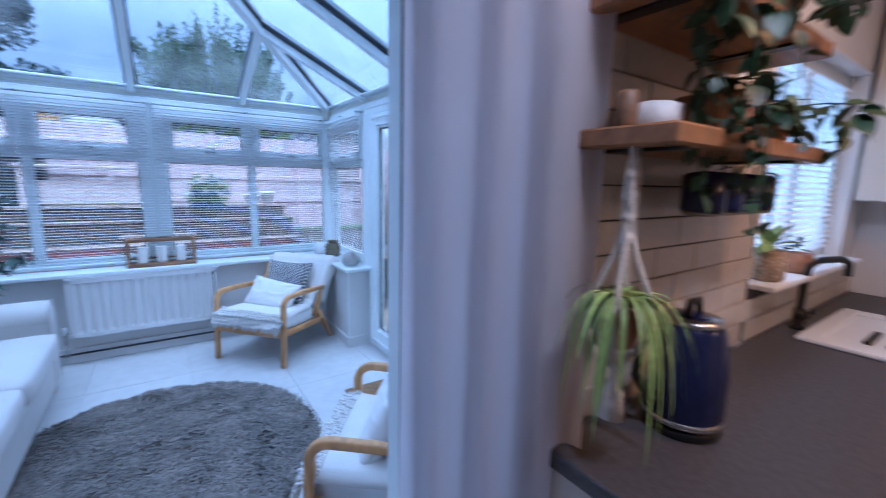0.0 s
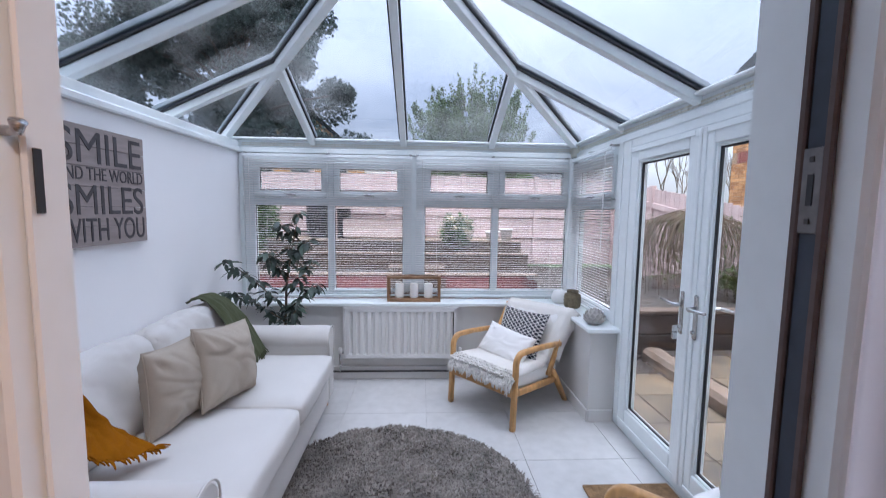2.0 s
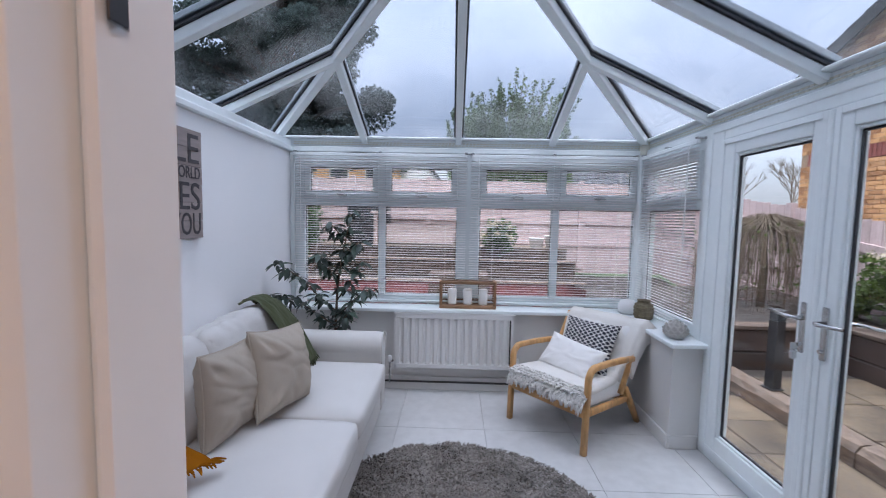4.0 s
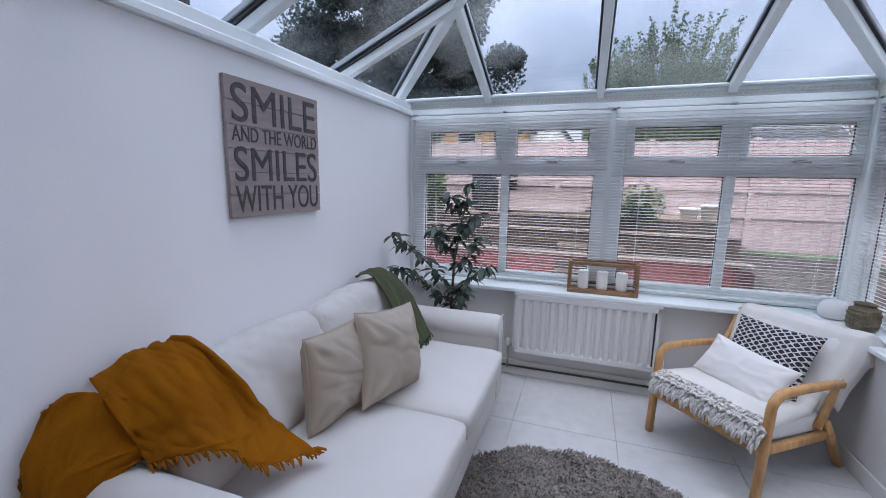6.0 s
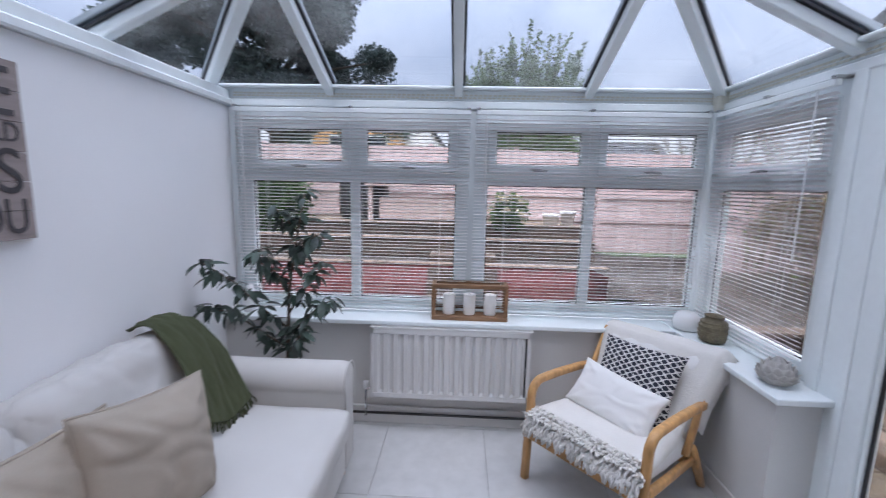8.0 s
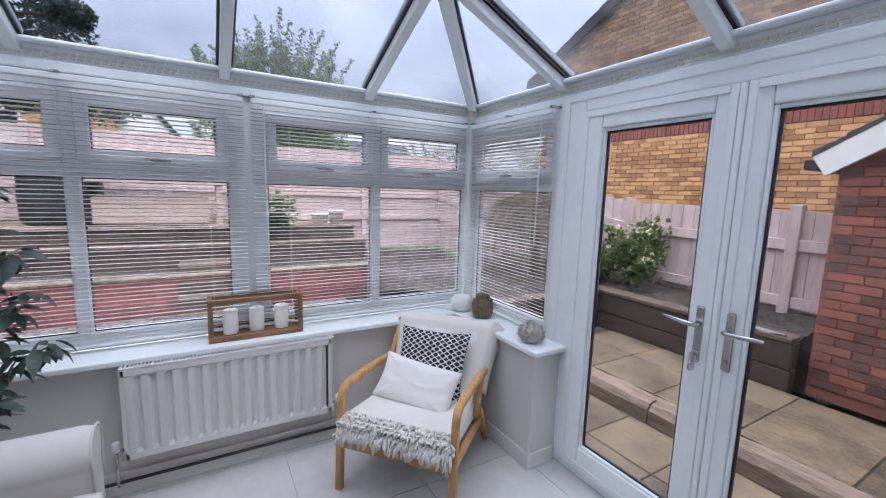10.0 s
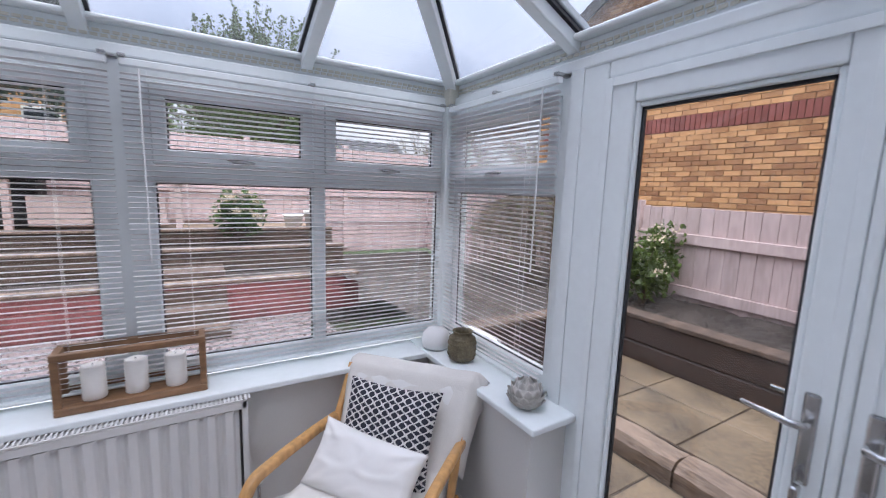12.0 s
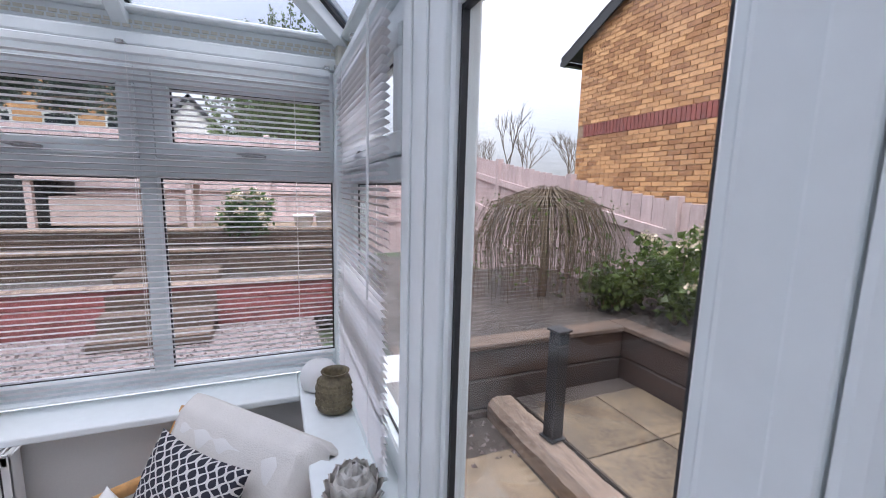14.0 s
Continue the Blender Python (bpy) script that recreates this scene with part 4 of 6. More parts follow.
def rug():
    c = (0.755, 2.765)
    r = 0.775
    th = empty("rug", pose(c[0], c[1], 0), "round grey-brown shaggy rug on the tiles", "rug")
    bm = bmesh.new()
    lathe(bm, [(r - 0.02, 0.001), (r, 0.008), (r - 0.015, 0.018), (r * 0.5, 0.02), (0.01, 0.02)], n=72)
    part("backing", bm, M_RUG, th, smooth=True)
    rnd = random.Random(5)
    vs, fs = [], []
    for k in range(26000):
        a, q = rnd.random() * 2 * math.pi, math.sqrt(rnd.random()) * (r + 0.004)
        x, y = q * math.cos(a), q * math.sin(a)
        h = 0.020 + 0.014 * rnd.random() + 0.012 * nz(x, y, 1, 9)
        la = 5.0 * nz(x, y, 4, 5.5) + rnd.uniform(-1.2, 1.2)
        le = 0.022 * (0.4 + rnd.random())
        dx, dy = math.cos(la) * le, math.sin(la) * le
        w = 0.0045
        px, py = -math.sin(la) * w, math.cos(la) * w
        i = len(vs)
        vs += [(x - px, y - py, 0.012), (x + px, y + py, 0.012), (x + dx * .6 + px, y + dy * .6 + py, 0.012 + h * .75), (x + dx * .6 - px, y + dy * .6 - py, 0.012 + h * .75), (x + dx * 1.3, y + dy * 1.3, 0.012 + h * .8)]
        fs += [(i, i + 1, i + 2, i + 3), (i + 3, i + 2, i + 4)]
    me = bpy.data.meshes.new("shag")
    me.from_pydata(vs, [], fs)
    me.materials.append(M_RUG)
    ob = new("shag", me)
    ob.parent = th
    tagged(ob, kind="stuff")


rug()
tagged(part("doormat", B(1.81, 2.29, 2.36, 2.93, 0.0, 0.016, bev=0.004), M_COIR), "brown coir doormat at the french doors", "doormat")


def wall_sign():
    th = empty("wall_sign", pose(XL, 3.015, 1.595, 0, 0, 0), "taupe plank sign with charcoal lettering on the wall", "sign")
    h, w = 0.575, 0.30
    n = 6
    for k in range(n):
        z0 = -h / 2 + h * k / n
        part("plank", B(0.004, 0.022 + 0.001 * (k % 2), -w, w, z0 + 0.0008, z0 + h / n - 0.0008, bev=0.0015), M_SIGN, th)
    part("batten", B(0.0005, 0.0038, -w + 0.05, w - 0.05, -h / 2 + 0.02, h / 2 - 0.02), M_SIGN, th)
    for txt, zc, hh, ww in (("SMILE", 0.188, 0.155, 0.54), ("AND THE WORLD", 0.062, 0.062, 0.555), ("SMILES", -0.062, 0.145, 0.545), ("WITH YOU", -0.208, 0.115, 0.55)):
        cu = bpy.data.curves.new("lettering", "FONT")
        cu.body, cu.extrude = txt, 0.0012
        tmp = new("tmp", cu)
        me = bpy.data.meshes.new_from_object(tmp.evaluated_get(bpy.context.evaluated_depsgraph_get()))
        bpy.data.objects.remove(tmp)
        xs = [v.co.x for v in me.vertices]
        ys = [v.co.y for v in me.vertices]
        for v in me.vertices:
            fx = (v.co.x - min(xs)) / (max(xs) - min(xs)) - 0.5
            fy = (v.co.y - min(ys)) / (max(ys) - min(ys)) - 0.5
            v.co = Vector((0.0246 + v.co.z, fx * ww, zc + fy * hh))
        me.materials.clear()
        me.materials.append(M_LETTER)
        ob = new("lettering", me)
        ob.parent = th
        ob["label"] = "charcoal painted words " + txt.lower()


wall_sign()


def lantern():
    th = empty("candle_holder", pose(0.85, 4.50, 0.6905), "brown wooden lantern box with three white candles", "candle holder")
    for x in (-0.225, 0.225):
        for y in (-0.05, 0.05):
            part("post", B(x - 0.012, x + 0.012, y - 0.010, y + 0.010, 0.028, 0.205, bev=0.002), M_BROWNWOOD, th)
    part("tray", B(-0.237, 0.237, -0.062, 0.062, 0.0, 0.028, bev=0.003), M_BROWNWOOD, th)
    for y in (-0.05, 0.05):
        part("top_rail", B(-0.237, 0.237, y - 0.012, y + 0.012, 0.205, 0.23, bev=0.003), M_BROWNWOOD, th)
        part("side_slat", B(-0.212, 0.212, y - 0.005, y + 0.005, 0.05, 0.068, bev=0.002), M_BROWNWOOD, th) if y > 0 else None
    for x in (-0.225, 0.225):
        part("end_rail", B(x - 0.012, x + 0.012, -0.0375, 0.0375, 0.206, 0.229, bev=0.002), M_BROWNWOOD, th)
    for x in (-0.13, 0.0, 0.13):
        c = tagged(part("candle", lathe(bmesh.new(), [(0.036, 0), (0.038, 0.004), (0.038, 0.125), (0.033, 0.13), (0.028, 0.126)], n=24), M_CANDLE, smooth=True, m=pose(0.85 + x, 4.50, 0.719)), "white pillar candle in the wooden lantern box", "candle", group="candles in the lantern box")
        part("wick", lathe(bmesh.new(), [(0.0012, 0.12), (0.001, 0.136)], n=6), M_GASKET, c)


lantern()
tagged(part("vase", lathe(bmesh.new(), [(0.05, 0), (0.066, 0.012), (0.07, 0.04), (0.07, 0.095), (0.06, 0.118), (0.047, 0.128), (0.047, 0.145), (0.052, 0.15), (0.044, 0.15), (0.04, 0.13), (0.03, 0.05)], n=32), M_VASE, smooth=True, m=pose(2.205, 4.235, 0.6915)), "olive brown stoneware jar with a carved band", "vase")
vs = bpy.data.objects["vase"]
bm = bmesh.new()
for z in (0.035, 0.062, 0.09, 0.112):
    for k in range(26):
        a = 2 * math.pi * k / 26
        rr = 0.0705 if z < 0.1 else 0.064
        box(bm, rr - 0.002, rr + 0.0025, -0.006, 0.006, z - 0.006, z + 0.006, bev=0.002, m=pose(0, 0, 0, 0, 0, 360 * k / 26))
part("carved_band", bm, M_VASE, vs)
tagged(part("smart_speaker", lathe(bmesh.new(), [(0.055, 0), (0.07, 0.01), (0.077, 0.045), (0.07, 0.08), (0.05, 0.105), (0.02, 0.115), (0.004, 0.116)], n=32), M_PLASTIC, smooth=True, m=pose(2.165, 4.43, 0.6915)), "white rounded plastic device on the sill", "speaker")
tagged(part("air_freshener", lathe(bmesh.new(), [(0.04, 0), (0.045, 0.01), (0.045, 0.11), (0.034, 0.135), (0.022, 0.145), (0.02, 0.17), (0.005, 0.172)], n=24), M_PLASTIC, smooth=True, m=pose(-0.57, 4.50, 0.6915)), "white plastic air freshener on the sill", "air freshener")


def artichoke():
    th = tagged(part("artichoke_ornament", lathe(bmesh.new(), [(0.03, 0), (0.055, 0.02), (0.06, 0.05), (0.045, 0.085), (0.02, 0.1), (0.004, 0.102)], n=20), M_CERAMIC, smooth=True, m=pose(2.185, 3.735, 0.6915)), "pale grey ceramic artichoke ornament on the sill", "ornament")
    for r in range(5):
        n = (11, 11, 10, 8, 5)[r]
        z, rad, tip = (0.012, 0.03, 0.05, 0.068, 0.084)[r], (0.056, 0.064, 0.06, 0.048, 0.03)[r], (50, 35, 18, 2, -18)[r]
        for k in range(n):
            bm = sheet(lambda u, v: ((v - 0.5) * 0.042 * math.sin(math.pi * min(1, 0.22 + 0.78 * u)) ** 0.7, 0.006 * (1 - (2 * v - 1) ** 2), u * 0.042), 5, 4)
            bmesh.ops.solidify(bm, geom=bm.faces[:], thickness=0.004)
            part("petal", bm, M_CERAMIC, th, smooth=True, m=pose(0, 0, z, 0, 0, 360 * (k + 0.5 * (r % 2)) / n) @ pose(0, -rad + 0.006, 0, tip - 10) @ pose(0, 0, 0, 0, 0, 180))


artichoke()


def leaf_mesh(ln, w, curl=0.25, fold=0.3):
    def fn(u, v):
        s = (v - 0.5) * 2
        ww = w * math.sin(math.pi * min(1, 0.06 + 0.94 * u)) ** 0.8 * (1 - 0.3 * u)
        return (s * ww / 2, u * ln, -curl * ln * u * u + fold * abs(s) * ww / 2)
    return sheet(fn, 5, 2)


def houseplant():
    base = Vector((-0.17, 4.13, 0))
    th = empty("houseplant", pose(base.x, base.y, 0), "tall dark green leafy plant behind the sofa", "houseplant")
    part("pot", lathe(bmesh.new(), [(0.10, 0), (0.13, 0.24), (0.14, 0.25), (0.125, 0.25), (0.12, 0.2)], n=24), M_CERAMIC, th, smooth=True)
    rnd = random.Random(8)
    stems = [
        [(0, 0, 0.2), (0.0, 0.0, 0.6), (0.01, 0.02, 0.92), (0.06, 0.0, 1.18), (0.12, 0.0, 1.46)],
        [(0, 0, 0.72), (-0.12, -0.04, 0.84), (-0.26, -0.05, 0.98), (-0.42, -0.06, 1.08)],
        [(0.01, 0.01, 0.8), (0.12, -0.03, 0.95), (0.22, -0.02, 1.08)],
        [(0, 0, 0.6), (-0.14, -0.02, 0.70), (-0.32, 0.0, 0.80), (-0.44, -0.04, 0.82)],
        [(0, 0, 0.66), (0.1, -0.06, 0.76), (0.2, -0.06, 0.86), (0.27, -0.06, 0.90)],
        [(0.01, 0, 0.95), (-0.07, -0.06, 1.08), (-0.1, -0.08, 1.16)],
        [(0.05, 0, 1.12), (0.13, -0.02, 1.2), (0.19, -0.03, 1.25)],
        [(0.08, 0, 1.25), (0.01, 0.0, 1.33), (-0.03, -0.02, 1.38)],
        [(0, 0, 0.55), (0.06, -0.08, 0.64), (0.12, -0.12, 0.72)],
    ]
    leaf = None
    for pts in stems:
        bm = bmesh.new()
        n = len(pts)
        tube(bm, pts, [0.013 - 0.009 * k / (n - 1) if pts is stems[0] else 0.006 - 0.003 * k / (n - 1) for k in range(n)], 7)
        part("stem", bm, M_BARK, th, smooth=True)
        spots = [(Vector(pts[k]) * (1 - f) + Vector(pts[k + 1]) * f) for k in range(0 if pts is not stems[0] else 2, n - 1) for f in (0.55, 0.98)]
        for c in spots:
            for j in range(8):
                yaw = 360 * j / 8 + rnd.uniform(-25, 25)
                mm = pose(c.x, c.y, c.z + rnd.uniform(-.02, .03), 0, 0, yaw) @ pose(0, 0.02, 0, rnd.uniform(-62, 12), rnd.uniform(-30, 30), 0) @ Matrix.Scale(rnd.uniform(0.65, 1.1), 4)
                if leaf is None:
                    leaf = part("leaf", leaf_mesh(0.10, 0.05), M_LEAF, th, smooth=True, m=mm)
                else:
                    share("leaf", leaf, th, mm)


houseplant()

# ---------- floor tiles ----------
src = None
T = 0.60
for i in range(-2, 4):
    for j in range(-1, 6):
        x0, y0 = 0.36 + i * T, 1.38 + j * T
        a, b, c, d = max(x0, XL - 0.1), min(x0 + T, 2.34), max(y0, YH), min(y0 + T, 4.44)
        if b - a < 0.02 or d - c < 0.02:
            continue
        full = abs(b - a - T) < 1e-6 and abs(d - c - T) < 1e-6
        if full and src is not None:
            share("tile", src, floor_ob, pose(a + T / 2, c + T / 2, -0.004))
            continue
        hx, hy = (b - a) / 2, (d - c) / 2
        t = part("tile", B(-hx + 0.0015, hx - 0.0015, -hy + 0.0015, hy - 0.0015, -0.004, 0.004, bev=0.0008), M_TILE, floor_ob, m=pose((a + b) / 2, (c + d) / 2, -0.004))
        if full:
            src = t


# ---------- doorway to the kitchen ----------
M_CHANNEL = mat("navy_lock_channel", (0.025, 0.035, 0.055), 0.4, var=0.1)
M_BROWNSEAL = mat("brown_rubber_seal", (0.10, 0.07, 0.065), 0.6, var=0.1)
M_KEEP = mat("dull_steel", (0.2, 0.19, 0.19), 0.5, 0.6, var=0.1, scale=30)
jamb = empty("door_frame", Matrix(), "white plastic kitchen door jamb with a dark lock channel", "door frame", kind="structure")
part("post", B(1.345, 1.459, 1.225, 1.38, 0.0, 2.06, bev=0.005), M_UPVC, jamb)
part("head", B(-0.40, 1.344, 1.20, 1.38, 2.0, 2.088, bev=0.005), M_UPVC, jamb)
part("lock_channel", B(1.3405, 1.3445, 1.267, 1.286, 0.0, 2.0), M_CHANNEL, jamb)
for y in (1.2605, 1.2925):
    part("seal", B(1.337, 1.3445, y - 0.005, y + 0.005, 0.0, 2.0, bev=0.002), M_BROWNSEAL, jamb)
for z in (0.34, 0.72, 1.065, 1.487, 1.83):
    k = part("keep", B(1.3385, 1.3403, 1.265, 1.288, z, z + 0.092, bev=0.0006), M_KEEP, jamb, "steel lock keep with slot and screws")
    part("slot", B(1.3375, 1.3383, 1.273, 1.280, z + 0.03, z + 0.064), M_GASKET, k)
    for q in (0.01, 0.077):
        part("screw", B(1.337, 1.3383, 1.2735, 1.2795, z + q, z + q + 0.006, bev=0.0005), M_DARKMETAL, k)

leaf3 = empty("door_3", Matrix.Translation((0.099, -0.141, 0)), "white glazed kitchen door leaf, closed, bolt in its edge", "door", kind="structure")
part("stile", B(0.452, 0.515, 1.297, 1.352, 0.02, 1.998, bev=0.004), M_UPVC, leaf3)
part("edge_strip", B(0.5155, 0.521, 1.318, 1.356, 0.02, 1.998, bev=0.002), M_UPVC, leaf3)
part("stile", B(-0.40, -0.34, 1.297, 1.352, 0.02, 1.998, bev=0.004), M_UPVC, leaf3)
part("rail", B(-0.339, 0.451, 1.298, 1.351, 0.02, 0.13, bev=0.004), M_UPVC, leaf3)
part("rail", B(-0.339, 0.451, 1.298, 1.351, 1.91, 1.998, bev=0.004), M_UPVC, leaf3)
part("gasket", B(0.4505, 0.4535, 1.295, 1.3, 0.13, 1.91), M_GASKET, leaf3)
part("pane", B(-0.345, 0.457, 1.322, 1.328, 0.125, 1.915), M_GLASS, leaf3)
for z in (0.62, 1.56):
    bm = bmesh.new()
    tube(bm, [(0.5155, 1.309, z), (0.527, 1.307, z), (0.531, 1.304, z + 0.006)], [0.004, 0.004, 0.0055])
    part("bolt", bm, M_CHROME, leaf3, smooth=True)
part("keep", B(0.5225, 0.5235, 1.322, 1.330, 1.50, 1.55, bev=0.0004), M_GASKET, leaf3, "dark slot of the lock keep")
fl = part("door_flap", B(0.404, 0.506, 1.27, 1.2965, 0.30, 0.77, bev=0.004), M_UPVC, leaf3, "white hinged plate with a dark edge")
part("flap_edge", B(0.5065, 0.513, 1.275, 1.2965, 0.30, 0.775), M_GASKET, fl)


def curtain(pts, z0, z1, folds, amp, label, seed):
    """A pleated curtain along a line in plan."""
    pts = [Vector(p) for p in pts]
    seg = [(b - a).length for a, b in zip(pts, pts[1:])]
    tot = sum(seg)

    def fn(u, v):
        s = u * tot
        k = 0
        while k < len(seg) - 1 and s > seg[k]:
            s -= seg[k]
            k += 1
        d = (pts[k + 1] - pts[k]).normalized()
        p = pts[k] + d * s
        w = amp * math.sin(2 * math.pi * folds * u + 1.3 * nz(u * 3, v * 1.5, seed)) * (0.75 + 0.4 * v) + 0.3 * amp * nz(u * 9, v * 2, seed)
        q = p + Vector((-d.y, d.x)) * w
        return (q.x, q.y, z1 + (z0 - z1) * v)
    return tagged(thick(part("curtain", sheet(fn, 120, 16), M_CURTAIN, smooth=True), 0.002), label, "curtain", group="door curtains")


curtain([(1.248, 1.128), (1.37, 1.0), (1.53, 0.885)], 0.02, 2.36, 3.5, 0.02, "white sheer curtain drawn aside at the doorway", 3)
curtain([(-0.55, 0.90), (0.30, 0.90), (0.595, 1.08)], 0.02, 2.36, 8, 0.024, "white sheer curtain over the closed door leaf", 9)
bm = bmesh.new()
tube(bm, [(-0.75, 0.90, 2.375), (1.75, 0.90, 2.375)], 0.012, 10)
tagged(part("curtain_rail", bm, M_UPVC, smooth=True), "white curtain rail above the doorway", "curtain rail")

# ---------- kitchen ----------
M_KTILE = mat("cream_glazed_brick_tile", (0.62, 0.55, 0.46), 0.16, var=0.04, scale=6, rnd=0.15)
M_KGROUT = mat("dark_tile_grout", (0.10, 0.09, 0.08), 0.9)
M_WORKTOP = mat("dark_grey_worktop", (0.065, 0.06, 0.062), 0.45, var=0.2, scale=60, bscale=200)
M_SHELF = mat("oiled_oak_shelf", (0.27, 0.125, 0.045), 0.45, var=0.25, scale=5, bscale=40, stretch=(0.2, 1, 1))
M_NAVY = mat("navy_enamel", (0.012, 0.016, 0.06), 0.2, var=0.1)
M_BLACK = mat("matt_black_metal", (0.02, 0.018, 0.017), 0.4, 0.5)
M_CAB = mat("cream_cabinet_paint", (0.66, 0.6, 0.52), 0.4, var=0.02)
M_TERRA = mat("terracotta", (0.36, 0.19, 0.11), 0.8, var=0.12, scale=14)
M_SPIDER = mat("light_green_leaf", (0.24, 0.33, 0.09), 0.5, var=0.3, scale=9, rnd=0.5)
M_IVY = mat("mid_green_leaf", (0.022, 0.05, 0.02), 0.5, var=0.3, scale=9, rnd=0.6)
M_ROPE = mat("cotton_rope", (0.62, 0.56, 0.48), 0.95, var=0.1, bump=0.6, bscale=200)
M_BASKET = mat("woven_basket", (0.42, 0.32, 0.22), 0.9, var=0.3, scale=60, bump=1, bscale=120)
M_KFLOOR = mat("kitchen_floor", (0.3, 0.27, 0.24), 0.5, var=0.1)
M_LAMPGLOW = bpy.data.materials.new("downlight_glow")
M_LAMPGLOW.use_nodes = True
M_LAMPGLOW.node_tree.nodes["Principled BSDF"].inputs["Emission Color"].default_value = (1, 0.72, 0.42, 1)
M_LAMPGLOW.node_tree.nodes["Principled BSDF"].inputs["Emission Strength"].default_value = 12

bm = bmesh.new()
box(bm, 2.441, 2.50, YK, YH, -0.2, 2.9)
box(bm, 3.62, 4.5, YK, YH, -0.2, 2.9)
box(bm, 2.50, 3.62, YK, YH, -0.2, 1.09)
box(bm, 2.50, 3.62, YK, YH, 1.96, 2.9)
structure("wall_kitchen_north", bm, M_WALL, "white kitchen wall with a deep window recess", "wall")
structure("wall_kitchen_east", B(3.86, 4.0, -3.0, YK - 0.001, -0.2, 2.9), M_WALL, "plain kitchen side wall", "wall")
structure("wall_kitchen_west", B(-2.6, -2.5, -3.0, YK - 0.001, -0.2, 2.9), M_WALL, "plain kitchen side wall", "wall")
structure("wall_kitchen_south", B(-2.6, 4.0, -3.1, -3.001, -0.2, 2.9), M_WALL, "plain kitchen rear wall", "wall")
structure("wall_kitchen_corner", B(-2.5, XL - 0.281, YK, YH, -0.2, 2.9), M_WALL, "plain white house wall", "wall")
structure("ceiling_kitchen", B(-2.6, 4.0, -3.1, YK - 0.001, 2.45, 2.6), M_WALL, "plain white kitchen ceiling", "ceiling")
structure("floor_kitchen", B(-2.6, 4.0, -3.1, YH - 0.021, -0.2, 0.0), M_KFLOOR, "plain kitchen floor", "floor")
# unseen block, added above the kitchen to stop light from the house side
structure("unseen_upper_block", B(-3.0, 4.5, -6.0, YH, 2.91, 6.2), M_DWARF, "unseen block over the kitchen that stops light", "house")
th = empty("window_3", Matrix(), "white kitchen window with a thin blind", "window", kind="structure")
for q in ((2.50, 2.56, 1.09, 1.96), (3.56, 3.62, 1.09, 1.96), (2.561, 3.559, 1.09, 1.15), (2.561, 3.559, 1.90, 1.96), (3.03, 3.09, 1.151, 1.899)):
    part("window_frame", B(q[0], q[1], 1.03, 1.09, q[2], q[3], bev=0.005), M_UPVC, th)
part("pane", B(2.55, 3.57, 1.06, 1.066, 1.14, 1.91), M_GLASS, th)
th = empty("venetian_blind", Matrix(), "white venetian blind in the kitchen window", "blind", group="venetian blinds at the windows")
src = None
for k in range(30):
    mm = pose(3.06, 1.012, 1.16 + k * 0.025, 25)
    src = part("slat", B(-0.53, 0.53, -0.0125, 0.0125, -0.0005, 0.0005), M_SLAT, th, m=mm) if src is None else (share("slat", src, th, mm) and src)

structure("window_sill_kitchen", B(2.50, 3.62, 0.88, 1.028, 1.0905, 1.11, bev=0.004), M_WALL, "white kitchen window sill with plants", "window sill")
th = structure("tile_bed", B(1.462, 2.499, 0.955, 0.9595, 0.9, 1.72), M_KGROUT, "dark grout behind cream brick tiles", "tiling")
tl = None
for r in range(11):
    for c in range(-1, 5):
        w, h = 0.196, 0.072
        x0, z0 = 1.466 + (c + 0.5 * (r % 2)) * 0.2, 0.904 + r * 0.0755
        a, b = max(x0, 1.464), min(x0 + w, 2.497)
        if b - a < 0.02:
            continue
        if abs(b - a - w) < 1e-6:
            if tl is None:
                tl = part("tile", B(-w / 2, w / 2, -0.004, 0.004, -h / 2, h / 2, bev=0.0015), M_KTILE, th, m=pose((a + b) / 2, 0.9505, z0 + h / 2))
            else:
                share("tile", tl, th, pose((a + b) / 2, 0.9505, z0 + h / 2))
        else:
            part("tile", B(a, b, 0.9465, 0.9545, z0, z0 + h, bev=0.0015), M_KTILE, th)
th2 = structure("tile_bed_low", B(2.4995, 3.85, 0.955, 0.9595, 0.9, 1.085), M_KGROUT, "dark grout behind cream brick tiles", "tiling")
for r in range(2):
    for c in range(7):
        x0 = 2.503 + c * 0.2 - 0.1 * (r % 2)
        a, b = max(x0, 2.501), min(x0 + 0.196, 3.85)
        part("tile", B(a, b, 0.9465, 0.9545, 0.904 + r * 0.0755, 0.976 + r * 0.0755, bev=0.0015), M_KTILE, th2)

tagged(part("worktop", B(1.478, 3.858, 0.33, 0.945, 0.86, 0.90, bev=0.006, seg=2), M_WORKTOP), "dark grey laminate kitchen worktop under the tiles", "worktop")
tagged(part("base_cabinet", B(1.49, 3.858, 0.37, 0.945, 0.0, 0.858, bev=0.003), M_CAB), "cream kitchen base cabinets under the worktop", "cabinet")
sink = empty("sink", Matrix(), "white ceramic sink set in the dark worktop", "sink")
bm = bmesh.new()
for q in ((2.70, 3.34, 0.42, 0.46), (2.70, 3.34, 0.80, 0.86), (2.70, 2.76, 0.4605, 0.7995), (3.28, 3.34, 0.4605, 0.7995)):
    box(bm, *q, 0.9005, 0.916, bev=0.005, seg=2)
part("rim", bm, M_PLASTIC, sink)
part("basin", B(2.76, 3.28, 0.46, 0.80, 0.9005, 0.904), M_PLASTIC, sink)
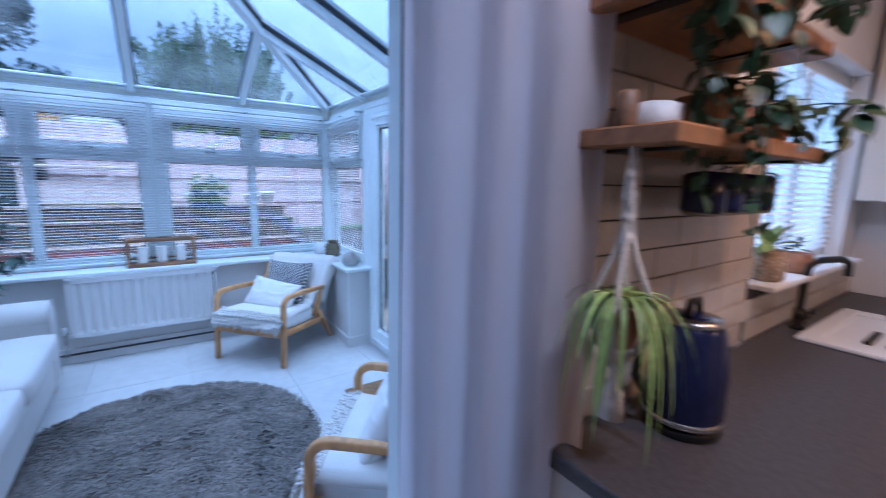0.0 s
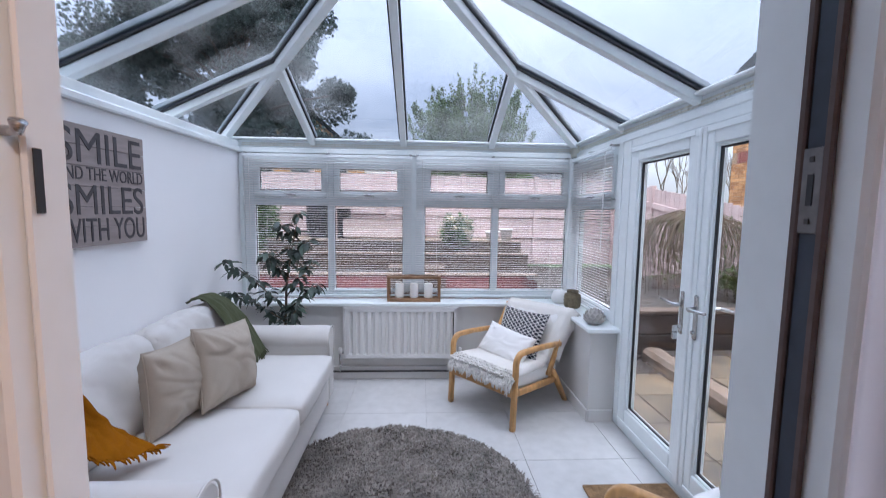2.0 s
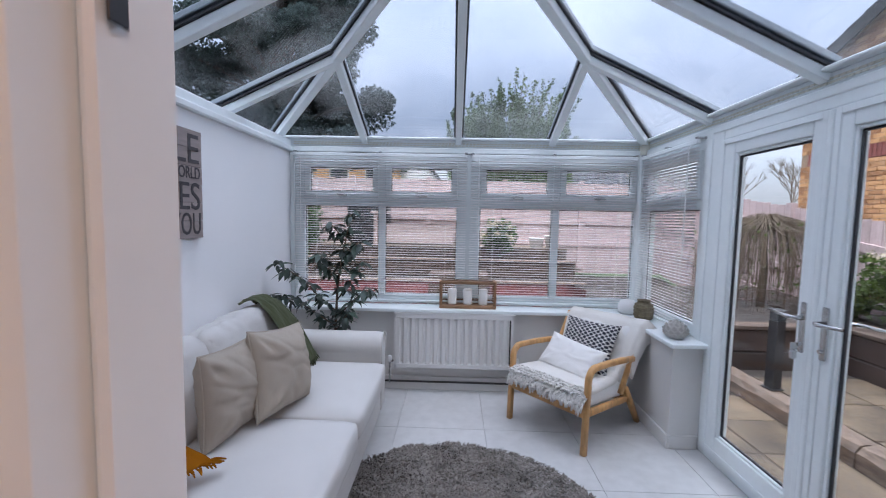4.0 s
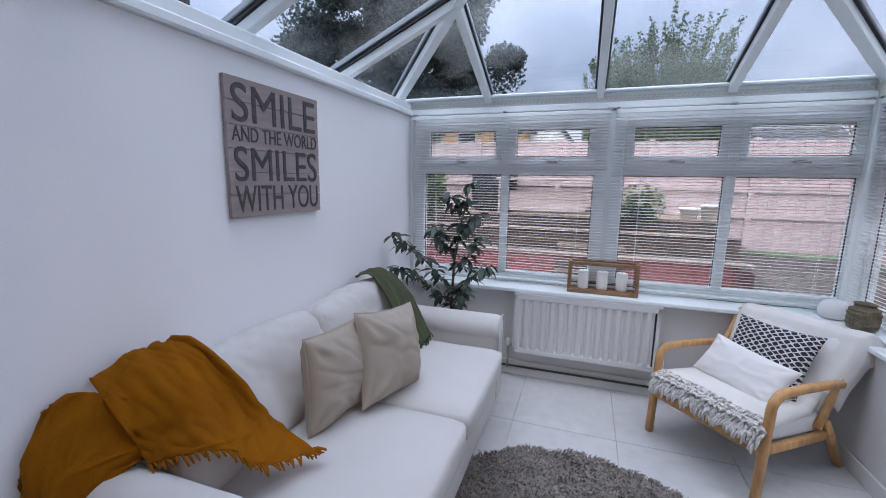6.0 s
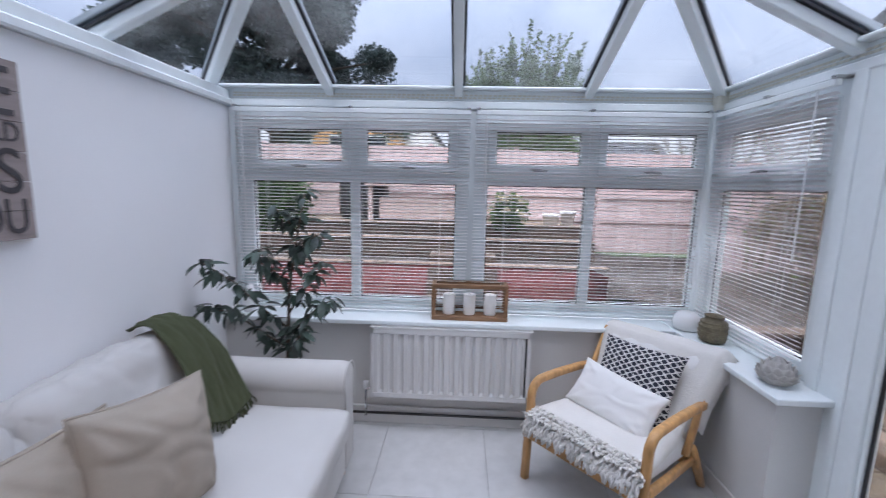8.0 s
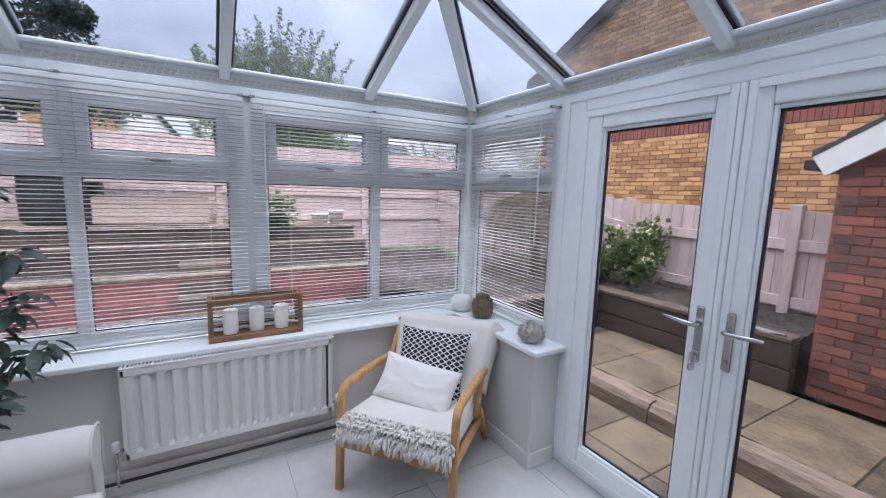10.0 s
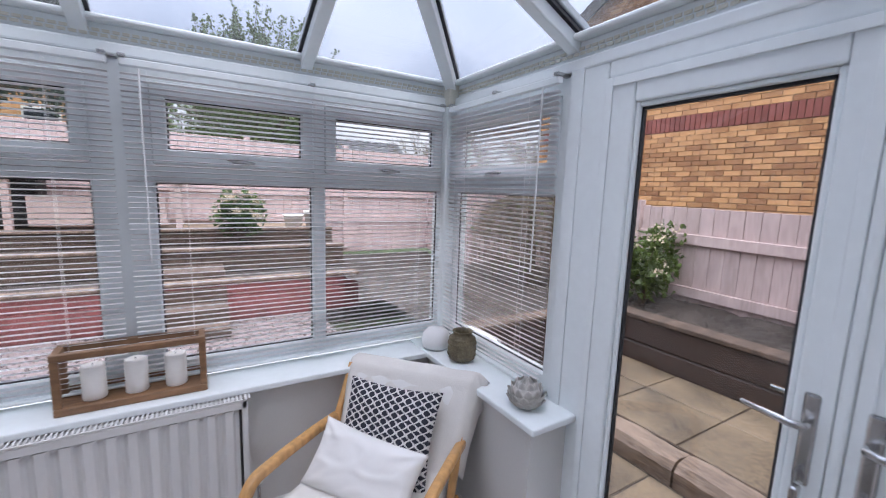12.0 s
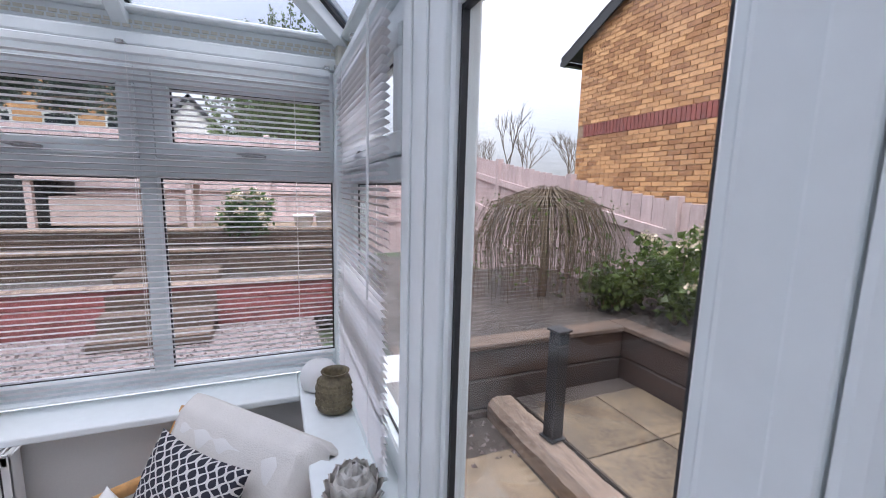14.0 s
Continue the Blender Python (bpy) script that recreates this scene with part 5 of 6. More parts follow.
for y in (0.58, 0.64, 0.70):
    part("rack_bar", B(2.84, 3.02, y - 0.012, y + 0.012, 0.9045, 0.918, bev=0.005), M_BLACK, sink)
tap = empty("tap", pose(2.86, 0.895, 0.9005), "matt black swan-neck kitchen tap beside the sink", "tap")
bm = bmesh.new()
tube(bm, [(0, 0, 0), (0, 0, 0.2), (0.01, -0.005, 0.245), (0.05, -0.02, 0.265), (0.16, -0.06, 0.268), (0.2, -0.075, 0.25), (0.205, -0.077, 0.2)], 0.013, 12)
part("spout", bm, M_BLACK, tap, smooth=True)
part("base", lathe(bmesh.new(), [(0.026, 0), (0.026, 0.01), (0.018, 0.015), (0.018, 0.08)], n=16), M_BLACK, tap, smooth=True)
for s in (-1, 1):
    bm = bmesh.new()
    tube(bm, [(0, 0, 0.055), (s * 0.04, -0.02, 0.06), (s * 0.055, -0.03, 0.065)], [0.009, 0.008, 0.014], 10)
    part("tap_handle", bm, M_BLACK, tap, smooth=True)
th = tagged(part("wall_cabinet", B(3.60, 3.858, 0.25, 0.94, 1.38, 2.3, bev=0.004), M_CAB), "cream painted kitchen wall cabinet beside the window", "cabinet")
part("door", B(3.58, 3.5995, 0.255, 0.935, 1.385, 2.295, bev=0.004), M_CAB, th)

kettle = empty("kettle", pose(1.80, 0.82, 0.9005) @ Matrix.Diagonal((0.92, 0.92, 1.1, 1)), "navy enamel kettle with chrome trim on the worktop", "kettle")
part("body", lathe(bmesh.new(), [(0.082, 0.018), (0.088, 0.03), (0.086, 0.12), (0.074, 0.2), (0.062, 0.225), (0.03, 0.235), (0.005, 0.236)], n=28), M_NAVY, kettle, smooth=True)
part("base", lathe(bmesh.new(), [(0.084, 0), (0.086, 0.01), (0.082, 0.0178)], n=28), M_BLACK, kettle, smooth=True)
part("band", lathe(bmesh.new(), [(0.0865, 0.022), (0.0895, 0.028), (0.0885, 0.036)], n=28), M_CHROME, kettle, smooth=True)
part("rim", lathe(bmesh.new(), [(0.066, 0.219), (0.066, 0.226), (0.058, 0.232)], n=28), M_CHROME, kettle, smooth=True)
bm = bmesh.new()
tube(bm, [(-0.03, 0, 0.235), (-0.02, 0, 0.262), (0.02, 0, 0.262), (0.03, 0, 0.235)], 0.008)
part("lid_handle", bm, M_BLACK, kettle, smooth=True)
bm = bmesh.new()
tube(bm, [(-0.07, 0.03, 0.2), (-0.12, 0.05, 0.19), (-0.13, 0.055, 0.12), (-0.085, 0.035, 0.06)], 0.011)
part("handle", bm, M_BLACK, kettle, smooth=True)

for z, x1 in ((1.495, 2.23), (1.725, 2.14)):
    th = tagged(part("wall_shelf", B(1.50, x1, 0.745, 0.945, z, z + 0.034, bev=0.004), M_SHELF), "oiled oak wall shelf carrying plants and jars", "shelf", group="kitchen shelves")
    for x in (1.56, x1 - 0.18):
        bm = bmesh.new()
        box(bm, x - 0.015, x + 0.015, 0.76, 0.945, z - 0.006, z - 0.0005)
        part("bracket", bm, M_BLACK, th)


def mug(x, y):
    th = empty("mug", pose(x, y, 1.375, 0, 12, 25), "dark navy mug hanging under the shelf", "mug", group="hanging mugs")
    part("cup", lathe(bmesh.new(), [(0.036, 0), (0.042, 0.01), (0.043, 0.08), (0.039, 0.082), (0.036, 0.02)], n=20), M_NAVY, th, smooth=True)
    bm = bmesh.new()
    tube(bm, [(0.042, 0, 0.065), (0.068, 0, 0.06), (0.07, 0, 0.03), (0.042, 0, 0.02)], 0.006)
    part("handle", bm, M_NAVY, th, smooth=True)
    bm = bmesh.new()
    tube(bm, [(0.06, 0, 0.07), (0.05, 0, 0.1), (0.035, 0, 0.118)], 0.003)
    part("hook", bm, M_BLACK, th, smooth=True)


for x in (1.80, 1.89, 1.98, 2.07):
    mug(x, 0.83)
for x, r, h, m_ in ((1.53, 0.018, 0.06, M_BROWNWOOD), (1.62, 0.045, 0.05, M_CERAMIC), (1.97, 0.03, 0.12, M_TERRA), (2.05, 0.03, 0.13, M_TERRA)):
    tagged(part("jar", lathe(bmesh.new(), [(r * 0.9, 0), (r, 0.005), (r, h * 0.9), (r * 0.7, h), (r * 0.6, h)], n=18), m_, smooth=True, m=pose(x, 0.85, 1.5295)), "small jar standing on the oak shelf", "jar", group="jars on the shelf")


def trailing(name, x, y, z, strands, drop, seed, label, size=0.034):
    rnd = random.Random(seed)
    th = empty(name, pose(x, y, z), label, "houseplant")
    part("pot", lathe(bmesh.new(), [(0.035, 0), (0.05, 0.07), (0.053, 0.075), (0.045, 0.07)], n=18), M_TERRA, th, smooth=True)
    lf = None
    for s in range(strands):
        a = rnd.uniform(0, 2 * math.pi)
        p = Vector((0, 0, 0.08))
        d = Vector((math.cos(a) * 0.05, -0.03 + math.sin(a) * 0.03, 0.02))
        ln = drop * rnd.uniform(0.4, 1)
        pts = [p.copy()]
        for k in range(8):
            p += d
            d = Vector((d.x * 0.55 + rnd.uniform(-.012, .012), d.y * 0.6 + rnd.uniform(-.008, .008), d.z * 0.3 - ln / 8))
            if y + p.y > 0.925:
                p.y = 0.925 - y
            pts.append(p.copy())
        bm = bmesh.new()
        tube(bm, pts, 0.0018, 5)
        part("vine", bm, M_IVY, th, smooth=True)
        for q in pts[1:]:
            mm = pose(q.x, q.y, q.z, 0, 0, rnd.uniform(0, 360)) @ pose(0, 0.004, 0, rnd.uniform(-70, 10), rnd.uniform(-30, 30), 0) @ Matrix.Scale(rnd.uniform(0.7, 1.2), 4)
            if lf is None:
                lf = part("leaf", leaf_mesh(size, size * 0.75, 0.2, 0.2), M_IVY, th, smooth=True, m=mm)
            else:
                share("leaf", lf, th, mm)


trailing("trailing_plant", 1.77, 0.84, 1.5295, 13, 0.24, 3, "trailing green plant hanging from the lower shelf")
trailing("trailing_plant", 1.72, 0.84, 1.7595, 14, 0.30, 6, "trailing green plant hanging from the upper shelf", 0.045)
trailing("trailing_plant", 2.13, 0.84, 1.5295, 7, 0.10, 12, "leafy dark green plant at the end of the shelf", 0.055)
trailing("trailing_plant", 2.02, 0.83, 1.7595, 7, 0.08, 15, "small leafy plant on the upper shelf", 0.05)


def spider_plant(x, y, z):
    rnd = random.Random(4)
    th = empty("spider_plant", pose(x, y, z), "spider plant hanging in a cotton rope holder", "houseplant")
    part("pot", lathe(bmesh.new(), [(0.028, 0), (0.045, 0.075), (0.05, 0.08), (0.04, 0.078)], n=18), M_TERRA, th, smooth=True)
    for k in range(4):
        a = k * math.pi / 2 + 0.4
        c, s = math.cos(a), math.sin(a)
        bm = bmesh.new()
        tube(bm, [(0, 0, -0.05), (0.035 * c, 0.035 * s, 0.0), (0.054 * c, 0.054 * s, 0.075), (0.02 * c, 0.02 * s, 0.15), (0.009 * c, 0.009 * s, 0.19), (0.009 * s, -0.009 * c, 0.26), (0.004 * c, 0.004 * s, 0.345)], 0.0058, 6)
        part("rope", bm, M_ROPE, th, smooth=True)
    bm = bmesh.new()
    for z in (0.19, 0.225, 0.26, 0.295):
        lathe(bm, [(0.008, z - 0.012), (0.0125, z - 0.005), (0.0125, z + 0.005), (0.008, z + 0.012)], n=10)
    part("knot", bm, M_ROPE, th, "knotted cotton cord", smooth=True)
    bm = bmesh.new()
    tube(bm, [(0, 0, -0.045), (0.003, 0, -0.075), (0.002, 0, -0.09), (0, 0, -0.14)], [0.008, 0.009, 0.018, 0.024], 10)
    part("tassel", bm, M_ROPE, th, smooth=True)
    for k in range(54):
        ln, w = rnd.uniform(0.14, 0.28), rnd.uniform(0.009, 0.014)
        cu = rnd.uniform(0.75, 1.5)
        bm = sheet(lambda u, v: ((v - 0.5) * w * (1 - u) ** 0.5, ln * (u * 0.75 - 0.25 * u * u * cu), ln * (0.55 * u - cu * u * u) + 0.003 * abs(v - 0.5)), 8, 2)
        part("leaf", bm, M_SPIDER, th, smooth=True, m=pose(0, 0, 0.078, 0, 0, rnd.uniform(60, 300) if k % 4 else rnd.uniform(0, 360)))


spider_plant(1.517, 0.82, 1.152)
for x, r, h, mt, lab, sz in ((2.62, 0.05, 0.11, M_BASKET, "leafy plant in a woven basket on the sill", 0.075), (2.90, 0.055, 0.075, M_TERRA, "small plant in a terracotta pot on the sill", 0.04)):
    th = empty("potted_plant", pose(x, 0.945, 1.1105), lab, "houseplant")
    part("pot", lathe(bmesh.new(), [(r * 0.8, 0), (r, 0.01), (r, h), (r * 0.85, h), (r * 0.8, h * 0.8)], n=20), mt, th, smooth=True)
    rnd = random.Random(int(x * 100))
    for k in range(9):
        mm = pose(0, 0, h + rnd.uniform(0, 0.05), 0, 0, rnd.uniform(0, 360)) @ pose(0, 0.01, 0, rnd.uniform(-10, 65), rnd.uniform(-20, 20), 0)
        part("leaf", leaf_mesh(sz, sz * 0.7), M_SPIDER if sz > 0.05 else M_IVY, th, smooth=True, m=mm)

# unseen added lamps; the one at x 1.35 is fill that brightens the curtain
for x, y in ((2.2, 0.2), (1.35, 0.2), (2.6, -1.2)):
    d = tagged(part("downlight", lathe(bmesh.new(), [(0.05, 2.432), (0.05, 2.448), (0.02, 2.449)], (0, 0, 0), 20), M_LAMPGLOW, smooth=True, m=pose(x, y, 0)), "unseen warm downlight added to the kitchen ceiling", "downlight", group="kitchen downlights")
    la = new("unseen_downlight_lamp", bpy.data.lights.new("unseen_downlight_lamp", "AREA"))
    la.data.shape, la.data.size, la.data.energy, la.data.color = "DISK", 0.12, 4.2 if x > 2 else 6.0, (1.0, 0.4, 0.11) if x > 2 else (1.0, 0.78, 0.68)
    la.matrix_world = look((x, y, 2.42), (x, y + 0.15, 0))

sky_in = new("kitchen_window_sky", bpy.data.lights.new("kitchen_window_sky", "AREA"))
sky_in.data.shape, sky_in.data.size, sky_in.data.size_y, sky_in.data.energy, sky_in.data.color = "RECTANGLE", 1.05, 0.8, 2.0, (0.85, 0.92, 1.0)
sky_in.matrix_world = look((3.06, 1.2, 1.52), (3.06, 0.0, 1.45))


# ---------- garden ----------
M_SOIL = mat("dark_garden_soil", (0.055, 0.043, 0.036), 0.95, var=0.35, scale=1.5, bump=0.9, bscale=30)
M_GRASS = mat("rough_grass", (0.07, 0.10, 0.035), 0.95, var=0.3, scale=1.2, bump=0.8, bscale=40)
M_SLAB = mat("weathered_buff_paving", (0.17, 0.125, 0.08), 0.42, var=0.3, scale=3.4, bump=0.6, bscale=46, rnd=0.35, col2=(0.04, 0.033, 0.027))
M_SLEEPER = mat("old_timber_sleeper", (0.20, 0.145, 0.11), 0.85, var=0.34, scale=3, bump=0.9, bscale=30, stretch=(4, 0.4, 4))
M_TERRACE = mat("dark_terrace_timber", (0.10, 0.068, 0.05), 0.85, var=0.34, scale=3, bump=0.9, bscale=30, stretch=(0.4, 4, 4))
M_REDDECK = mat("red_stained_timber", (0.25, 0.075, 0.07), 0.7, var=0.2, scale=3, bscale=20, bump=0.3, rnd=0.3)
M_FENCE = mat("pink_grey_weathered_fence", (0.52, 0.40, 0.385), 0.85, var=0.12, scale=4, bscale=26, bump=0.4, rnd=0.2, stretch=(2, 2, 0.3))
M_BUFF = mat("buff_brick", (0.52, 0.285, 0.13), 0.85, var=0.12, scale=8, bscale=60, bump=0.5, rnd=0.85, col2=(0.31, 0.145, 0.065))
M_MORTAR = mat("pale_mortar", (0.33, 0.235, 0.16), 0.95, var=0.1, scale=8)
M_REDBRICK = mat("red_brick", (0.24, 0.085, 0.06), 0.85, var=0.15, scale=8, bscale=60, bump=0.5, rnd=0.8, col2=(0.10, 0.05, 0.045))
M_SOLDIER = mat("dark_red_soldier_brick", (0.24, 0.075, 0.06), 0.8, var=0.12, scale=8, bscale=50, rnd=0.4)
M_SLATE = mat("dark_roof_tiles", (0.045, 0.045, 0.052), 0.75, var=0.25, scale=6, bump=0.5, bscale=22)
M_BARGE = mat("black_fascia", (0.018, 0.018, 0.02), 0.5, var=0.1)
M_WHITEOUT = mat("white_render", (0.72, 0.71, 0.69), 0.8, var=0.04, scale=2)
M_GRAVEL = mat("pink_grey_gravel", (0.155, 0.122, 0.118), 0.9, var=0.2, scale=30, rnd=0.9)
M_PINE = mat("dark_pine_needles", (0.10, 0.13, 0.11), 0.7, var=0.3, scale=1.2, rnd=0.6)
M_WILLOW = mat("fresh_willow_leaf", (0.19, 0.25, 0.11), 0.7, var=0.3, scale=1.5, rnd=0.6)
M_HEDGE = mat("hedge_leaf", (0.05, 0.10, 0.025), 0.6, var=0.3, scale=3, rnd=0.6)
M_SHRUB = mat("bright_shrub_leaf", (0.085, 0.125, 0.03), 0.5, var=0.3, scale=6, rnd=0.6)
M_BLOSSOM = mat("cream_blossom", (0.62, 0.52, 0.38), 0.7, var=0.1, rnd=0.4)
M_TWIG = mat("bare_twig", (0.12, 0.088, 0.058), 0.85, var=0.25, scale=10, rnd=0.5)
M_DARKGLASS = mat("dark_house_glass", (0.03, 0.035, 0.04), 0.08, var=0.2)

def leafy(m, k=0.5):
    """Lets light through leaves."""
    nt = m.node_tree
    tr = nt.nodes.new("ShaderNodeBsdfTranslucent")
    nt.links.new(nt.nodes["Principled BSDF"].inputs["Base Color"].links[0].from_socket, tr.inputs[0])
    mx = nt.nodes.new("ShaderNodeMixShader")
    mx.inputs[0].default_value = k
    nt.links.new(nt.nodes["Principled BSDF"].outputs[0], mx.inputs[1])
    nt.links.new(tr.outputs[0], mx.inputs[2])
    nt.links.new(mx.outputs[0], nt.nodes["Material Output"].inputs["Surface"])


for m_ in (M_PINE, M_WILLOW, M_HEDGE, M_SHRUB):
    leafy(m_)

structure("ground", B(-400, 400, -400, 400, -1.5, -0.36), M_GRASS, "rough grass and earth round the houses", "ground")
path = structure("pavement", B(2.43, 3.44, YH, 5.29, -0.36, -0.175), M_SOIL, "low paved strip outside the french doors", "pavement")
upper = structure("pavement_upper", B(3.70, 4.75, 1.0, 5.29, -0.36, -0.065), M_SOIL, "raised buff paved terrace behind the sleeper", "pavement")
for pv, x0, x1, z, sz in ((path, 2.43, 3.44, -0.17, 0.50), (upper, 3.70, 4.75, -0.055, 0.60)):
    y = YH + (0.1 if pv is upper else 0)
    r = 0
    while y < (4.8 if pv is upper else 4.9):
        x = x0
        while x < x1 - 0.05:
            b = min(x + sz, x1)
            hx = (b - x) / 2 - 0.006
            part("slab", B(-hx, hx, -sz / 2 + 0.006, sz / 2 - 0.006, -0.02, 0.0, bev=0.004), M_SLAB, pv, m=pose((x + b) / 2, y + sz / 2, z + 0.004 * nz(x * 3, y * 3), 0.3 * nz(x, y, 2), 0.3 * nz(x, y, 5), 0))
            x += sz
        y += sz
def old_sleeper(y, seed):
    """A timber baulk with split, worn and rounded edges."""
    bm = bmesh.new()
    n, sec = 60, []
    for k in range(20):
        a = 2 * math.pi * (k + 0.5) / 20
        c, q = math.cos(a), math.sin(a)
        r = 1 / max(abs(c) / 0.115, abs(q) / 0.17)
        r = min(r, 0.178)
        sec.append((c * r, q * r))
    rings = []
    for i in range(n + 1):
        t = -0.75 + 1.5 * i / n
        rings.append([bm.verts.new((3.56 + x + 0.010 * nz(t * 3, x * 9, seed) + 0.006 * nz(t * 14, z * 30, seed), t, -0.19 + z + (0.012 * nz(t * 4, x * 16, seed + 3) + 0.007 * nz(t * 18, x * 40, seed + 5)) * (1 if z > 0 else 0))) for x, z in sec])
    for a, b in zip(rings, rings[1:]):
        for k in range(20):
            bm.faces.new((a[k], a[(k + 1) % 20], b[(k + 1) % 20], b[k]))
    bm.faces.new(rings[0][::-1])
    bm.faces.new(rings[-1])
    tagged(part("sleeper", bm, M_SLEEPER, m=pose(0, y + 0.75, 0)), "weathered grey timber sleeper edging the terrace", "sleeper", group="timber sleepers")


for y in (0.75, 2.27, 3.785):
    old_sleeper(y, y)

# post light on the sleeper
bol = empty("post_light", pose(3.60, 4.71, -0.02, 0, 0, 8), "black square garden post light on the sleeper", "garden light")
part("post", B(-0.045, 0.045, -0.045, 0.045, 0.012, 0.62, bev=0.006), M_BARGE, bol)
part("foot", B(-0.06, 0.06, -0.06, 0.06, 0.0, 0.0118, bev=0.003), M_BARGE, bol)
part("lamp_head", B(-0.045, 0.045, -0.045, 0.045, 0.6205, 0.70, bev=0.008), M_DARKGLASS, bol)
part("cap", B(-0.055, 0.055, -0.055, 0.055, 0.7005, 0.715, bev=0.004), M_BARGE, bol)

# raised bed
bed = empty("raised_bed", Matrix(), "raised bed of dark red-brown timber sleepers with soil", "raised bed")
M_DARKTIMBER = mat("dark_damp_timber", (0.042, 0.025, 0.019), 0.55, var=0.32, scale=3, bump=0.8, bscale=22, rnd=0.3, stretch=(1.2, 1.2, 5), col2=(0.022, 0.017, 0.015))
for k, (za, zb) in enumerate(((-0.36, -0.122), (-0.118, 0.118), (0.122, 0.36))):
    part("sleeper", B(4.755 + 0.006 * (k % 2), 4.90, 3.40, 5.44, za, zb, bev=0.014), M_DARKTIMBER, bed, "dark damp red-brown timber sleeper")
    part("sleeper", B(2.75, 4.754, 5.30 + 0.006 * (k % 2), 5.44, za, zb, bev=0.014), M_DARKTIMBER, bed, "dark damp red-brown timber sleeper")
part("coping", B(4.73, 4.92, 3.40, 5.46, 0.3605, 0.405, bev=0.008), M_TERRACE, bed)
part("coping", B(2.73, 4.729, 5.27, 5.46, 0.3605, 0.405, bev=0.008), M_TERRACE, bed)
bm = sheet(lambda u, v: (4.91 + 0.75 * u, 3.4 + 4.6 * v, 0.37 + 0.06 * u + 0.05 * nz(u * 2, v * 16, 3) + 0.03 * nz(u * 9, v * 60)), 16, 120)
part("soil", bm, M_SOIL, bed)
bm = sheet(lambda u, v: (2.75 + 2.17 * u, 5.455 + 2.55 * v, 0.37 + 0.05 * nz(u * 3, v * 6, 8) + 0.03 * nz(u * 12, v * 25)), 20, 40)
part("soil", bm, M_SOIL, bed)


# dark planting ground between the terraces and the side fence
bm = sheet(lambda u, v: (2.44 + 3.2 * u, 8.02 + 2.9 * v, -0.12 + 0.25 * v * v + 0.05 * nz(u * 6, v * 6, 4) + 0.03 * nz(u * 25, v * 25)), 40, 40)
structure("planting_ground", bm, M_SOIL, "dark bare planting soil beside the fence", "soil")


# fences
def fence(name, pts, label, side):
    """Boards, rails and posts along pts of (x, y, top)."""
    th = empty(name, Matrix(), label, "fence")
    for (x0, y0, t0), (x1, y1, t1) in zip(pts, pts[1:]):
        d = Vector((x1 - x0, y1 - y0))
        ln = d.length
        d.normalize()
        yaw = math.degrees(math.atan2(d.y, d.x))
        n = max(1, round(ln / 0.145))
        w = ln / n
        src = None
        for k in range(n):
            f = (k + 0.5) / n
            top = t0 + (t1 - t0) * f + 0.012 * nz(x0 + k, y0, 7)
            mm = pose(x0 + d.x * ln * f, y0 + d.y * ln * f, top, 0, 0, yaw)
            if src is None:
                src = part("board", B(-w / 2 + 0.0015, w / 2 - 0.0015, -0.009, 0.009, -2.1, 0, bev=0.003), M_FENCE, th, m=mm)
            else:
                share("board", src, th, mm)
        for dz in (0.28, 0.85, 1.35):
            a = Vector((x0, y0, t0 - dz)) + Vector((-d.y, d.x, 0)) * side * 0.03
            b = Vector((x1, y1, t1 - dz)) + Vector((-d.y, d.x, 0)) * side * 0.03
            part("rail", beam(a, b, 0.04, 0.11), M_FENCE, th)
        part("post", B(-0.05, 0.05, -0.05, 0.05, -2.0, 0.06, bev=0.006, m=pose(x0 - d.y * side * 0.02, y0 + d.x * side * 0.02, t0, 0, 0, yaw)), M_FENCE, th)
    return th


fence("fence", [(5.65, 3.4, 1.43), (5.65, 3.8, 1.43), (5.65, 5.62, 1.45), (5.65, 7.2, 1.70), (5.65, 9.1, 2.0), (5.65, 10.9, 2.3)], "pink-grey weathered board fence beside the terrace", 1)
fence("fence", [(5.65, 10.9, 2.3), (3.7, 10.9, 2.3), (1.9, 10.9, 2.32), (0.1, 10.9, 2.35), (-1.7, 10.9, 2.35), (-3.5, 10.9, 2.35), (-5.3, 10.9, 2.35), (-7.1, 10.9, 2.35)], "pink-grey weathered board fence behind the terraces", 1)

# terraces behind the windows
rnd = random.Random(12)
vs, fs = [], []
for k in range(5200):
    x, y, r = rnd.uniform(-2.5, 3.4), 4.75 + 3.3 * rnd.random() ** 1.0, rnd.uniform(0.008, 0.024)
    i = len(vs)
    a0 = rnd.random() * 6
    vs += [(x + r * math.cos(a0 + q * 2.1), y + r * math.sin(a0 + q * 2.1), -0.13) for q in range(3)] + [(x + rnd.uniform(-.004, .004), y, -0.13 + r * rnd.uniform(0.7, 1.3))]
    fs += [(i, i + 1, i + 3), (i + 1, i + 2, i + 3), (i + 2, i, i + 3)]
structure("gravel_bed", B(-3.5, 2.425, 4.74, 8.05, -0.26, -0.13), M_GRAVEL, "pink-grey gravel bed behind the windows", "gravel")
me = bpy.data.meshes.new("gravel")
me.from_pydata(vs, [], fs)
me.materials.append(M_GRAVEL)
tagged(new("gravel", me), "loose pink-grey gravel stones on the ground", "gravel", kind="stuff")


